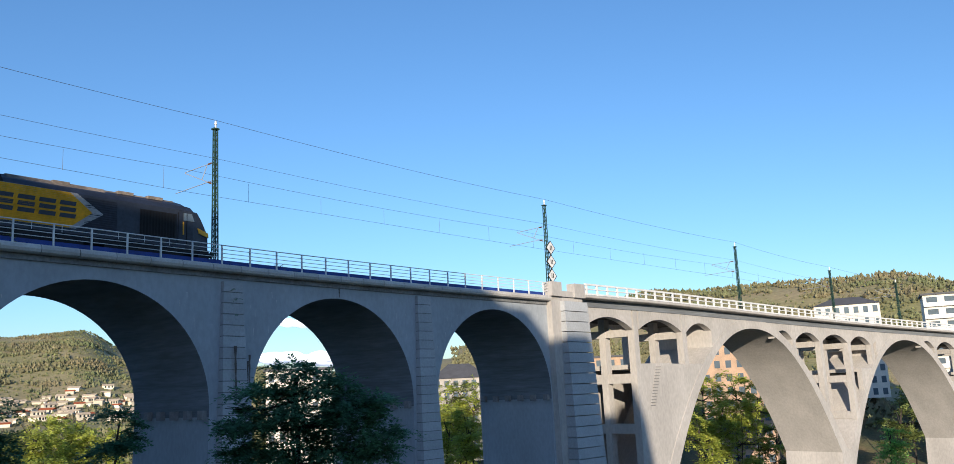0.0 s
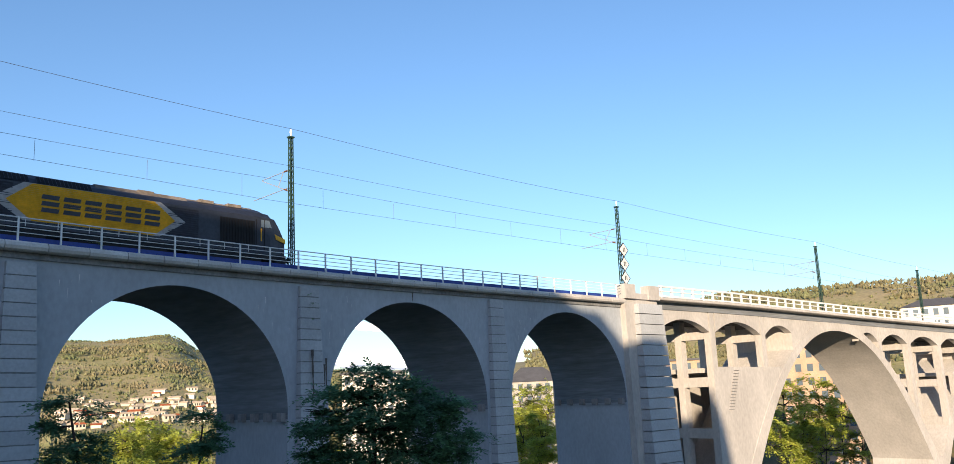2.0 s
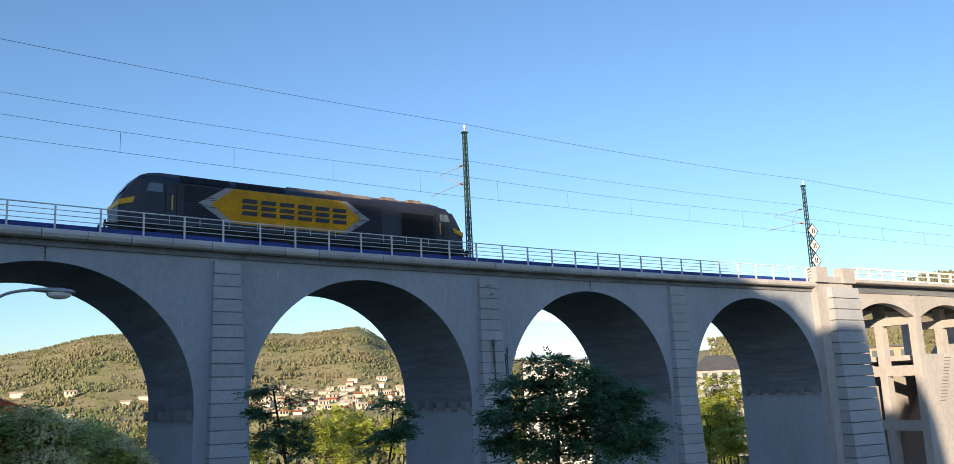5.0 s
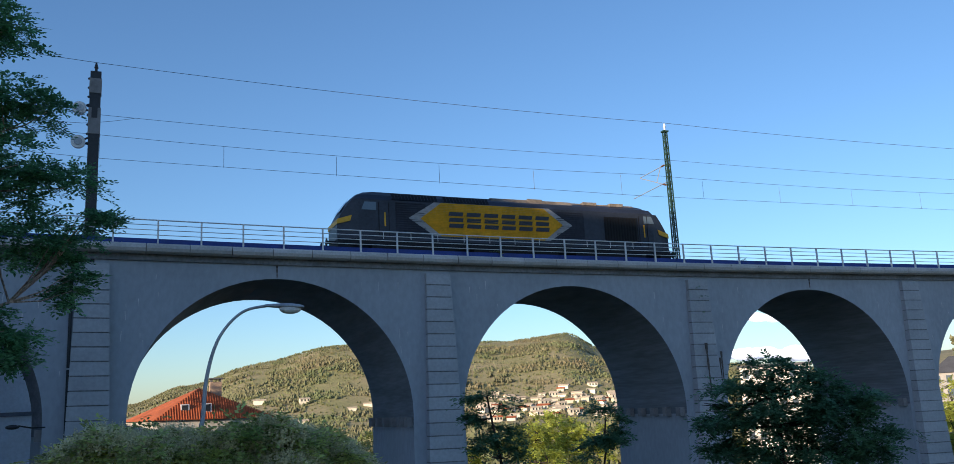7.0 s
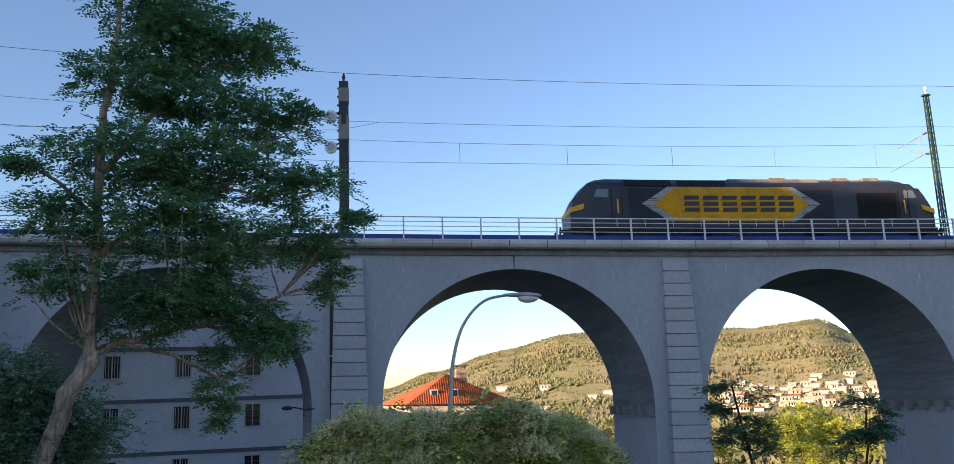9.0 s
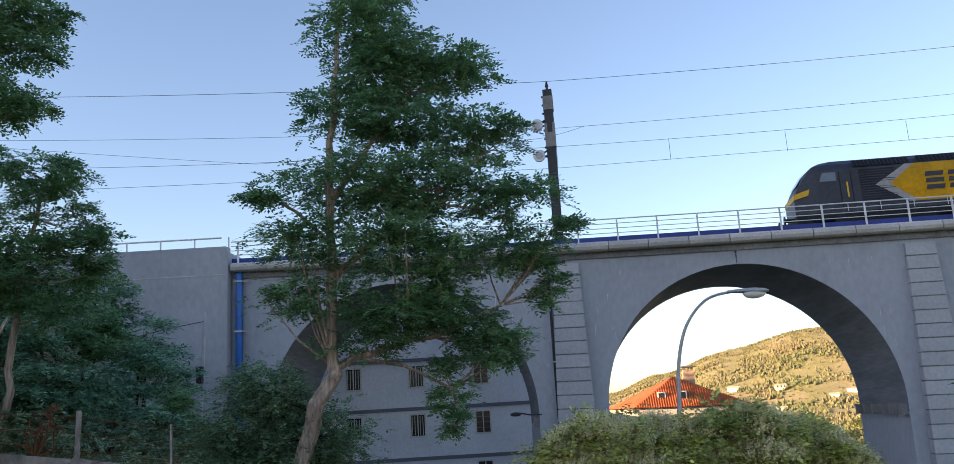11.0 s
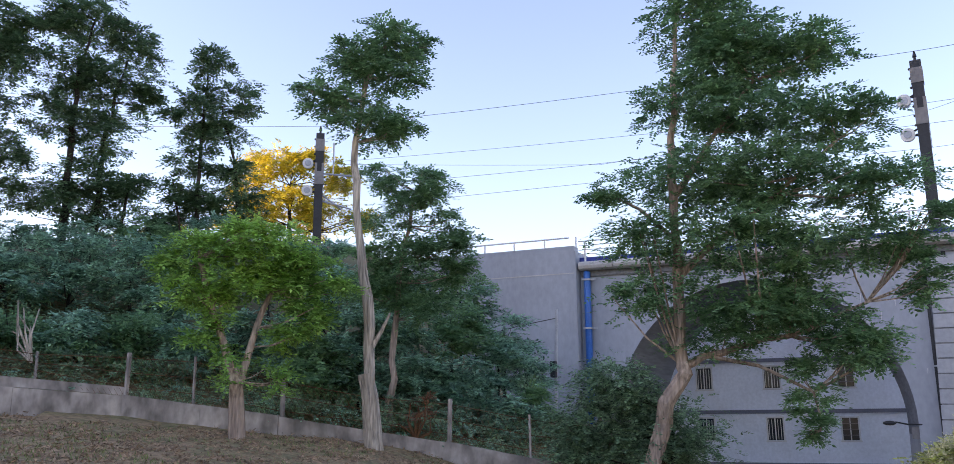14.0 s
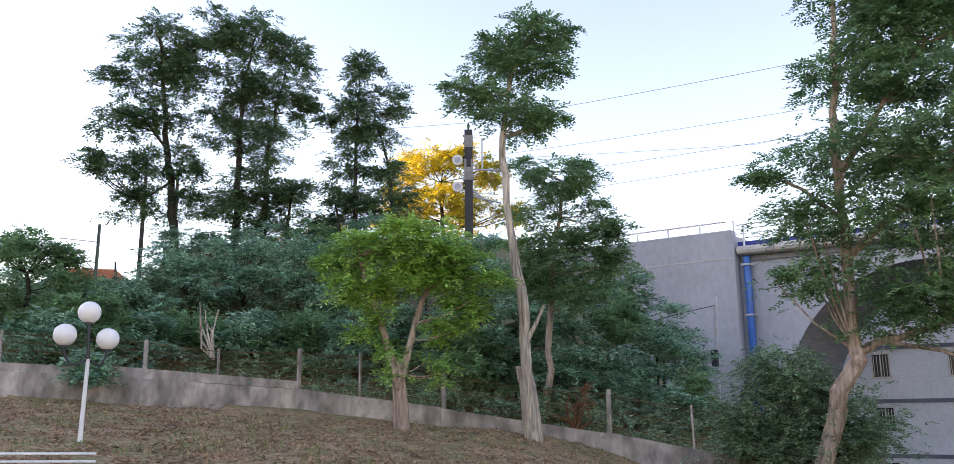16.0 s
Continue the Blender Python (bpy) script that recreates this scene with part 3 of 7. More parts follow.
for k in range(6):  # plain dark bars where the lettering stands
    a = 18.55 + 1.17 * k
    for h in (1.0, 1.37, 1.74):
        g = Geo()
        g.hexa([LB(a + .1, OA - .085, h), LB(a + 1.02, OA - .085, h), LB(a + 1.02, OA, h), LB(a + .1, OA, h), LB(a + .16, OA - .085, h + .25), LB(a + 1.08, OA - .085, h + .25), LB(a + 1.08, OA, h + .25), LB(a + .16, OA, h + .25)])
        part("letter_bar", g, LOCO, loco)
for a, b, h0, h1 in ((15.3, 17.2, 0.5, 2.45), (26.0, 28.0, 0.5, 2.4)):
    g = Geo()
    for k in range(14):
        h = h0 + (h1 - h0) * k / 14
        g.hexa([LB(a, OA + .0, h), LB(b, OA + .0, h), LB(b, OA + .02, h), LB(a, OA + .02, h), LB(a, OA - .03, h + .09), LB(b, OA - .03, h + .09), LB(b, OA + .02, h + .09), LB(a, OA + .02, h + .09)])
    part("side_louvre", g, LOCO, loco)
g = Geo()
lbox(g, 29.5, 32.0, OA - .02, OA + .03, 0.55, 2.2)
grille = part("radiator_grille", g, LOCODARK, loco, "dark folded radiator grille")
for k in range(12):
    g = Geo()
    a = 29.55 + 0.205 * k
    g.hexa([LB(a, OA - .06, .6), LB(a + .1, OA - .02, .6), LB(a + .16, OA - .02, .6), LB(a + .06, OA - .06, .6), LB(a, OA - .06, 2.15), LB(a + .1, OA - .02, 2.15), LB(a + .16, OA - .02, 2.15), LB(a + .06, OA - .06, 2.15)])
    part("fin", g, LOCODARK, grille)
for a, b in ((15.1, 18.0), (18.4, 21.4)):
    g = Geo()
    g.face(LB(a, OA - .02, 2.58), LB(b, OA - .02, 2.58), LB(b, OA + .33, 3.02), LB(a, OA + .33, 3.02))
    rg = part("roof_grille", g, LOCODARK, loco, "black angled roof grille")
    for k in range(14):
        q = a + (b - a) * k / 14
        g = Geo()
        g.tube([LB(q, OA - .04, 2.58), LB(q, OA + .32, 3.03)], 0.018, 4)
        part("bar", g, LOCO, rg)
g = Geo()
g.hexa([LB(21.8, OA + .1, 2.56), LB(27.5, OA + .1, 2.56), LB(27.5, OB - .1, 2.56), LB(21.8, OB - .1, 2.56), LB(21.8, OA + .75, 3.24), LB(27.5, OA + .75, 3.24), LB(27.5, OB - .75, 3.24), LB(21.8, OB - .75, 3.24)])
part("roof_hatch", g, LOCOROOF, loco, "dusty brown roof hatch", False)
for a in (24.4, 28.4, 30.4):
    g = Geo()
    lbox(g, a, a + 1.0, 3.4, 5.0, 3.1, 3.3)
    part("roof_box", g, LOCOROOF, loco)
for a, b, c in ((13.2, 14.1, 1), (32.5, 33.3, -1)):
    g = Geo()
    g.hexa([LB(a, OA - .02, 1.85), LB(b, OA - .02, 1.85), LB(b, OA + .3, 1.85), LB(a, OA + .3, 1.85), LB(a + .2 * (c > 0), OA - .01, 2.35), LB(b - .2 * (c < 0), OA - .01, 2.35), LB(b - .2 * (c < 0), OA + .3, 2.35), LB(a + .2 * (c > 0), OA + .3, 2.35)])
    part("cab_window", g, PALEGLASS, loco, "pale cab side window, sky reflection put into its colour")
    g = Geo()
    d = 14.25 if c > 0 else 32.1
    lbox(g, d, d + .03, OA - .03, OA + .02, 0.3, 2.35)
    lbox(g, d + .62, d + .65, OA - .03, OA + .02, 0.3, 2.35)
    part("cab_door", g, LOCODARK, loco)
    g = Geo()
    lbox(g, d + .35, d + .43, OA - .03, OA + .02, 0.9, 1.75)
    part("side_mark", g, YELLOW, loco)
for sgn, e in ((1, L0), (-1, L1)):
    g = Geo()
    q = [LB(e + sgn * .26, OA + .5, 1.75), LB(e + sgn * .26, OB - .5, 1.75), LB(e + sgn * .88, OB - .7, 2.62), LB(e + sgn * .88, OA + .7, 2.62)]
    g.face(*[p + Vector((-sgn * .04, 0, .03)) for p in q])
    part("windscreen", g, PALEGLASS, loco, "large sloping windscreen")
    g = Geo()
    g.hexa([LB(e - sgn * .03, OA + .2, .95), LB(e + sgn * .75, OA + .1, 1.15), LB(e + sgn * .75, OB - .1, 1.15), LB(e - sgn * .03, OB - .2, .95), LB(e + sgn * .0, OA + .2, 1.25), LB(e + sgn * .85, OA + .1, 1.5), LB(e + sgn * .85, OB - .1, 1.5), LB(e + sgn * .0, OB - .2, 1.25)])
    part("nose_stripe", g, YELLOW, loco, "yellow nose stripe")
    for o in (3.45, 4.95):
        g = Geo()
        g.tube([LB(e - sgn * .55, o, -.1), LB(e, o, -.1)], 0.11, 10)
        g.tube([LB(e - sgn * .58, o, -.1), LB(e - sgn * .53, o, -.1)], 0.24, 12)
        part("buffer", g, LOCODARK, loco)
    g = Geo()
    lbox(g, min(e, e + sgn * .8), max(e, e + sgn * .8), OA + .1, OB - .1, -.75, .08)
    part("buffer_beam", g, LOCODARK, loco)
g = Geo()
g.hexa([LB(27.5, OA + .14, 2.6), LB(32.2, OA + .14, 2.6), LB(32.2, OB - .14, 2.6), LB(27.5, OB - .14, 2.6), LB(27.5, OA + .8, 3.21), LB(32.2, OA + .8, 3.21), LB(32.2, OB - .8, 3.21), LB(27.5, OB - .8, 3.21)])
part("roof_hatch", g, LOCOROOF, loco, "dusty brown roof hatch")
g = Geo()
lbox(g, L0 + .6, L1 - .6, OA + .05, OB - .05, -.25, .08)
part("underframe", g, LOCODARK, loco)
g = Geo()
lbox(g, 20.3, 26.0, OA + .1, OB - .1, -.85, -.2)
part("fuel_tank", g, LOCODARK, loco)
for c in (16.4, 29.9):
    g = Geo()
    lbox(g, c - 2.6, c + 2.6, OA + .08, OA + .3, -.7, -.25)
    lbox(g, c - 2.6, c + 2.6, OB - .3, OB - .08, -.7, -.25)
    bogie = part("bogie", g, LOCODARK, loco)
    for w in (-1.8, 0, 1.8):
        g = Geo()
        g.tube([LB(c + w, OA + .32, RAILH + .53), LB(c + w, OB - .32, RAILH + .53)], 0.53, 20)
        part("wheelset", g, MASTGREY, bogie)
g = Geo()
for k in range(11):
    s = 14.5 + 1.7 * k
    g.tube([LB(s, OA - .06, .1), LB(s, OA - .06, .55)], 0.02, 5)
g.tube([LB(14.2 + k, OA - .06, .52) for k in range(19)], 0.02, 5)
part("handrail", g, WHITE, loco)
for o in (3.48, 4.92):
    g = Geo()
    along(g, [(o - .04, RAILH - .15), (o - .04, RAILH), (o + .04, RAILH), (o + .04, RAILH - .15)], -60, 200, 6)
    solo("running_rail", g, MASTGREY, "steel running rail on the viaduct deck", "rail", group="track rails")

# ---- overhead line ----
def lattice_mast(s, top):
    m = thing("catenary_mast", B(s, 0.7, -1.3), "green lattice steel catenary mast with a slim cantilever", "mast", "catenary masts")
    for da, oa in itertools.product((-1, 1), (.55, .8)):
        g = Geo()
        ot = .675 + (oa - .675) * .75
        g.hexa([B(s + da * .15 + p, oa + q, -1.3) for p, q in ((-.035, -.035), (.035, -.035), (.035, .035), (-.035, .035))] +
               [B(s + da * .1 + p, ot + q, top) for p, q in ((-.03, -.03), (.03, -.03), (.03, .03), (-.03, .03))])
        part("leg", g, MASTGREEN, m)
    n = 22
    g = Geo()
    for k in range(n):
        h0, h1 = -1.2 + (top + 1.1) * k / n, -1.2 + (top + 1.1) * (k + 1) / n
        w = (.14 - .05 * k / n) * (1 if k % 2 else -1)
        for o in (.56, .79):
            g.tube([B(s - w, o, h0), B(s + w, o, h1)], 0.02, 4)
        for d in (-1, 1):
            g.tube([B(s + d * abs(w), .675 - w * .9, h0), B(s + d * abs(w), .675 + w * .9, h1)], 0.02, 4)
    part("lacing", g, MASTGREEN, m)
    g = Geo()
    bbox(g, s - .2, s + .2, .5, .85, top, top + .1)
    part("cap", g, MASTGREEN, m)
    g = Geo()
    g.tube([B(s, .65, top + .1), B(s, .65, top + .35), B(s, .65, top + .36), B(s, .65, top + .6)], [0.06, .06, .1, .05], 8)
    part("insulator", g, WHITE, m)
    arm = Geo()
    for p, q in (((.8, 5.55), (4.2, 5.5)), ((.8, 4.05), (4.2, 5.45)), ((1.6, 5.5), (2.2, 4.6)), ((1.0, 4.35), (5.3, 4.25))):
        arm.tube([B(s, p[0], p[1]), B(s, q[0], q[1])], 0.028, 5)
    cant = part("cantilever", arm, GALV, m)
    for o, h in ((1.1, 5.54), (1.1, 4.18)):
        g = Geo()
        g.tube([B(s, o, h), B(s, o + .35, h + (.0 if h > 5 else .14))], 0.06, 8)
        part("insulator", g, RUST, cant)
    return m


for s, top in ((33.76, 7.7), (69.42, 7.55), (106.5, 7.3), (131.8, 6.5), (152.8, 6.3), (190, 7.0)):
    lattice_mast(s, top)
SIGNS = thing("speed_sign_stack", B(69.5, 0.35, -1.3), "three white diamond signs with black borders on a post", "sign")
g = Geo()
g.tube([B(69.55, .4, -1.3), B(69.55, .4, 3.9)], 0.04, 6)
part("post", g, GALV, SIGNS)
for h in (3.4, 2.05, 0.72):
    for q, o, m, nm in ((.72, .30, LOCODARK, "border"), (.6, .28, WHITE, "plate")):
        g = Geo()
        g.hexa([B(69.55, o, h - q), B(69.55 + q, o, h), B(69.55 + q, o + .03, h), B(69.55, o + .03, h - q), B(69.55 - q, o, h), B(69.55, o, h + q), B(69.55, o + .03, h + q), B(69.55 - q, o + .03, h)])
        part(nm, g, m, SIGNS)
    for d in (-.14, .1):
        g = Geo()
        bbox(g, 69.55 + d, 69.65 + d, .265, .285, h - .22, h + .22)
        part("figure_bar", g, LOCODARK, SIGNS)


def box_mast(base, top, face, label):
    """A square dark mast with pale counterweight blocks and two tension wheels."""
    x, y, z = base
    u = Vector(face).normalized()
    w = Vector((-u.y, u.x, 0))
    m = thing("tension_mast", base, label, "mast", "tension masts")

    def sq(g, a, b, r, dx=0.0, ro=None):
        ro = ro or r
        c = Vector((x, y, 0)) + w * dx
        g.hexa([c - w * r - u * ro + Vector((0, 0, a)), c + w * r - u * ro + Vector((0, 0, a)), c + w * r + u * ro + Vector((0, 0, a)), c - w * r + u * ro + Vector((0, 0, a)),
                c - w * r - u * ro + Vector((0, 0, b)), c + w * r - u * ro + Vector((0, 0, b)), c + w * r + u * ro + Vector((0, 0, b)), c - w * r + u * ro + Vector((0, 0, b))])

    g = Geo()
    sq(g, z, top - .55, .26)
    part("shaft", g, MASTGREY, m)
    for a, b in ((1.75, .95), (3.95, 2.55)):
        g = Geo()
        sq(g, top - a, top - b, .29)
        part("collar", g, CORBEL, m, "grey collar")
    g = Geo()
    sq(g, top - 3.1, top - 2.5, .14, 0, .30)
    part("recess", g, MASTGREY, m)
    g = Geo()
    g.tube([(x, y, top - .55), (x, y, top - .3), (x, y, top - .29), (x, y, top)], [.07, .07, .11, .04], 8)
    part("insulator", g, MASTGREY, m)
    for a in (2.55, 4.35):
        c = Vector((x, y, top - a)) - w * .72
        g = Geo()
        g.tube([c - u * .10, c + u * .10], .34, 20)
        wheel = part("tension_wheel", g, WHITE, m, "round white tension wheel")
        g = Geo()
        g.tube([c + u * .11, c + u * .14], .2, 14)
        part("hub", g, GALV, wheel)
        g = Geo()
        g.tube([c, Vector((x, y, top - a + .25)) - w * .25], .05, 6)
        g.tube([c, Vector((x, y, top - a - .1)) - w * .25], .05, 6)
        part("bracket", g, MASTGREY, m)
    for k in range(8):
        g = Geo()
        c = Vector((x, y, top - .9 - .5 * k)) - w * .31
        g.ball(c, .07, 6, 4)
        part("bolt", g, MASTGREY, m)
    return m


M1 = B(-1.03, 0.7, 0)
M2 = Vector((-35.0, 40.3, 0))
box_mast((M1.x, M1.y, M1.z - 6), M1.z + 8.35, (0, -1, 0), "dark square mast with pale collars and white tension wheels")
box_mast((M2.x, M2.y, 9.0), 20.5, (0.65, -0.75, 0), "dark square mast with tension wheels among the trees")
g = Geo()
for k, (dz, ln) in enumerate(((-3.2, 2.4), (-5.0, 2.2), (-4.6, 1.4))):
    g.tube([M2 + Vector((.2, .1, 20.5 + dz)), M2 + Vector((ln, .6, 20.1 + dz - .3 * k))], .06, 6)
g.tube([M2 + Vector((.9, .3, 17.2)), M2 + Vector((.9, .3, 19.3))], .05, 6)
solo("mast_bracket", g, GALV, "pale steel brackets on the square mast", "bracket")


def wire(name, pts, sag, r, label):
    g, line, n = Geo(), [], 10
    for a, b in zip(pts, pts[1:]):
        a, b = Vector(a), Vector(b)
        line += [a.lerp(b, k / n) - Vector((0, 0, sag * 4 * (k / n) * (1 - k / n))) for k in range(n)]
    g.tube(line + [Vector(pts[-1])], r, 4)
    return solo(name, g, WIRE, label, "wire", group="overhead wires")


POLES = [-1.03, 33.76, 69.42, 106.5, 131.8, 152.8, 190]
west = [(-72, 34, 26), tuple(M2 + Vector((0, 0, 20.5)))]
wire("feeder_wire", west + [B(s, .65, t) for s, t in zip(POLES, (8.35, 8.35, 8.2, 7.95, 7.1, 6.9, 7.6))], 0.25, 0.013, "thin dark feeder wire strung between mast tops")
wire("return_wire", [tuple(M2 + Vector((.2, 0, 18.0)))] + [B(s, .6, t) for s, t in zip(POLES, (5.5, 5.75, 5.75, 5.6, 4.9, 4.7, 5.2))], 0.2, 0.010, "thin dark return wire along the masts")
wire("messenger_wire", [tuple(M2 + Vector((2.5, 3, 17.0)))] + [B(s, 4.2, t) for s, t in zip(POLES, (5.55, 5.75, 5.7, 5.6, 5.0, 4.8, 5.2))], 0.25, 0.011, "thin dark messenger wire over the track")
wire("contact_wire", [tuple(M2 + Vector((2.5, 3, 15.6)))] + [B(s, 4.2, 4.2) for s in POLES], 0.02, 0.011, "thin dark contact wire over the track")
wire("tension_wire", [tuple(M2 + Vector((.3, 0, 17.9))), B(-19, 3, 5.4), B(-1.6, .7, 5.0), B(.9, .62, 5.5)], 0.05, 0.010, "thin anchor wire to the tension mast")
for k in range(26):
    s = -14 + 6.6 * k
    f = (s + 1.03) / 35.0 % 1.0
    g = Geo()
    g.tube([B(s, 4.2, 4.2), B(s, 4.2, 5.68 - f * (1 - f))], 0.012, 4)
    solo("dropper", g, WIRE, "thin dropper between messenger and contact wire", "dropper", group="droppers")

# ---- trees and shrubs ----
# LEAFGOLD has the low sun's warm light in its base colour
LEAFGOLD = leaf_mat("sun_toned_leaf", (0.46, 0.48, 0.075), (0.31, 0.37, 0.06), 0.35, 0.4)
LEAFMID = leaf_mat("mid_green_leaf", (0.24, 0.28, 0.075), (0.15, 0.19, 0.06), 0.35, 0.4)


def leaf_mesh(name, blobs, size, material, rng, dome=0.5):
    """Sprays of small folded leaflets in flat pads, the pads set on the shell of each blob of the crown."""
    V = []
    count = 0
    up = np.array((0, 0, 1.0))
    for x, y, z, rx, rz, n in blobs:
        m = max(8, int(n / 9.4))
        pads = max(3, int(m / 24))
        d = rng.normal(size=(pads, 3))
        d[:, 2] += 0.25
        d /= np.linalg.norm(d, axis=1)[:, None]
        rad = rng.uniform(0.3, 0.98, pads)
        mid = np.array((x, y, z)) + d * rad[:, None] * np.array((rx, rx * 0.9, rz))
        wide = rng.uniform(0.5, 1.25, pads) * (1.25 if dome > 1 else 1.0) * min(0.42 * rx, size * 3.3 + 0.08 * rx)
        k = rng.integers(0, pads, m)
        w = rng.uniform(0, 2 * math.pi, m)
        q = rng.uniform(0.0, 1.0, m) ** 0.6
        flat = np.stack([np.cos(w), np.sin(w), np.zeros(m)], 1)
        lean = d[k] * np.array((1, 1, 0.2))
        base = mid[k] + (flat + lean * 0.5) * (q * wide[k])[:, None]
        base[:, 2] += wide[k] * (dome * (1 - q * q) - 0.25 * q) * rng.uniform(0.2, 1.2, m) + rng.normal(scale=0.18, size=m) * wide[k]
        out = flat * (0.35 + q)[:, None] + lean * 0.6 + rng.normal(scale=0.25, size=(m, 3))
        out[:, 2] = out[:, 2] * 0.7 + rng.uniform(-0.75, 0.35, m)
        out /= np.linalg.norm(out, axis=1)[:, None]
        side = np.cross(out, up + rng.normal(scale=0.2, size=(m, 3)))
        side /= np.linalg.norm(side, axis=1)[:, None] + 1e-6
        for j in range(9):
            f = (j // 2) / 4.5
            sgn = (-1) ** j if j < 8 else 0
            stem = base + out * (size * 2.6 * f) - up * (size * 0.5 * f * f)
            way = side * sgn * 0.85 + out * 0.55 + rng.normal(scale=0.14, size=(m, 3))
            way /= np.linalg.norm(way, axis=1)[:, None] + 1e-6
            across = np.cross(way, np.cross(out, side) + rng.normal(scale=0.2, size=(m, 3)))
            across /= np.linalg.norm(across, axis=1)[:, None] + 1e-6
            ln = size * rng.uniform(0.7, 1.2, m)[:, None]
            V.append(np.stack([stem, stem + way * ln * 0.5 + across * ln * 0.26, stem + way * ln, stem + way * ln * 0.5 - across * ln * 0.26], 1).reshape(-1, 3))
            count += m
    return quads(name, np.concatenate(V), material)


def blossom_mesh(name, blobs, size, material, rng):
    """Upright panicles of tiny petals over the outside of each blob."""
    V = []
    for x, y, z, rx, rz, n in blobs:
        m = int(n / 7)
        d = rng.normal(size=(m, 3))
        d[:, 2] = abs(d[:, 2]) + 0.15
        d[:, 1] -= 0.5
        d /= np.linalg.norm(d, axis=1)[:, None]
        tip = np.array((x, y, z)) + d * np.array((rx, rx * 0.9, rz)) * rng.uniform(0.9, 1.12, m)[:, None]
        axis = d * 0.6 + np.array((0, 0, 0.7)) + rng.normal(scale=0.2, size=(m, 3))
        axis /= np.linalg.norm(axis, axis=1)[:, None]
        for j in range(8):
            c = tip + axis * (size * 1.7 * j / 8)
            a = rng.normal(size=(m, 3))
            a /= np.linalg.norm(a, axis=1)[:, None]
            b = np.cross(a, axis + rng.normal(scale=0.4, size=(m, 3)))
            b /= np.linalg.norm(b, axis=1)[:, None] + 1e-6
            w = size * 0.5 * (1.15 - j / 8)
            V.append(np.stack([c, c + a * w * 0.5 + b * w * 0.4, c + a * w, c + a * w * 0.5 - b * w * 0.4], 1).reshape(-1, 3))
    return quads(name, np.concatenate(V), material)


def quads(name, V, material):
    """A mesh of loose four-cornered leaves."""
    me = bpy.data.meshes.new(name)
    me.vertices.add(len(V))
    me.vertices.foreach_set("co", V.astype(np.float32).ravel())
    me.loops.add(len(V))
    me.loops.foreach_set("vertex_index", np.arange(len(V), dtype=np.int32))
    me.polygons.add(len(V) // 4)
    me.polygons.foreach_set("loop_start", np.arange(0, len(V), 4, dtype=np.int32))
    me.materials.append(material)
    me.update(calc_edges=True)
    return me


def tree(name, label, category, group, trunks, blobs, leaf, bark, size, seed):
    """trunks: point lists with a thick and a thin radius; blobs: x, y, z, half width, half height, leaves."""
    rng = np.random.default_rng(seed)
    base = Vector(trunks[0][0][0])
    base.z = min(base.z, ground_z(base.x, base.y))
    ob = thing(name, base, label, category, group)
    wood = Geo()
    spine = []
    for i, (pts, r0, r1) in enumerate(trunks):
        pts = [Vector(p) for p in pts]
        if i == 0:
            pts[0:0] = [Vector((pts[0].x, pts[0].y, base.z - 0.1))] if pts[0].z > base.z + 0.05 else []
        fine = []
        for a, b in zip(pts, pts[1:]):
            n = max(2, int((b - a).length / 0.5))
            for k in range(n):
                w = min(0.05, r0 * 0.3)
                fine.append(a.lerp(b, k / n) + Vector(rng.normal(scale=w, size=3)) * (k > 0))
        fine.append(pts[-1])
        wood.tube(fine, [(r0 + (r1 - r0) * (k / (len(fine) - 1))) * (1 + (0.14 * max(0, 1 - k / 3) if i == 0 else 0)) for k in range(len(fine))], 14, True, 0.34)
        spine += fine[len(fine) // 3:]
    for x, y, z, rx, rz, n in blobs:
        c = Vector((x, y, z))
        low = [p for p in spine if p.z < z + 0.1] or spine
        s = min(low, key=lambda p: (p - c).length)
        for k in range(3 if n > 60 else 2):
            e = c + Vector((rng.uniform(-.7, .7) * rx, rng.uniform(-.6, .6) * rx, rng.uniform(-.3, .6) * rz))
            mid = s.lerp(e, 0.5) + Vector((0, 0, -0.08 * (e - s).length))
            r = min(0.012 * (e - s).length + 0.008, 0.04) * max(1, size / 0.2)
            wood.tube([s, mid, e], [r, r * 0.7, r * 0.3], 5)
    part("trunk", wood, bark, ob)
    part("crown", leaf_mesh("crown", blobs, size, leaf, rng, 1.1 if leaf in (LEAFPALE, LEAFBUSH, LEAFLIGHT) else 0.5), leaf, ob)
    if leaf is LEAFPALE:
        part("blossom", blossom_mesh("blossom", blobs, size, BLOSSOM, rng), BLOSSOM, ob, "cream flower panicles")
    return ob


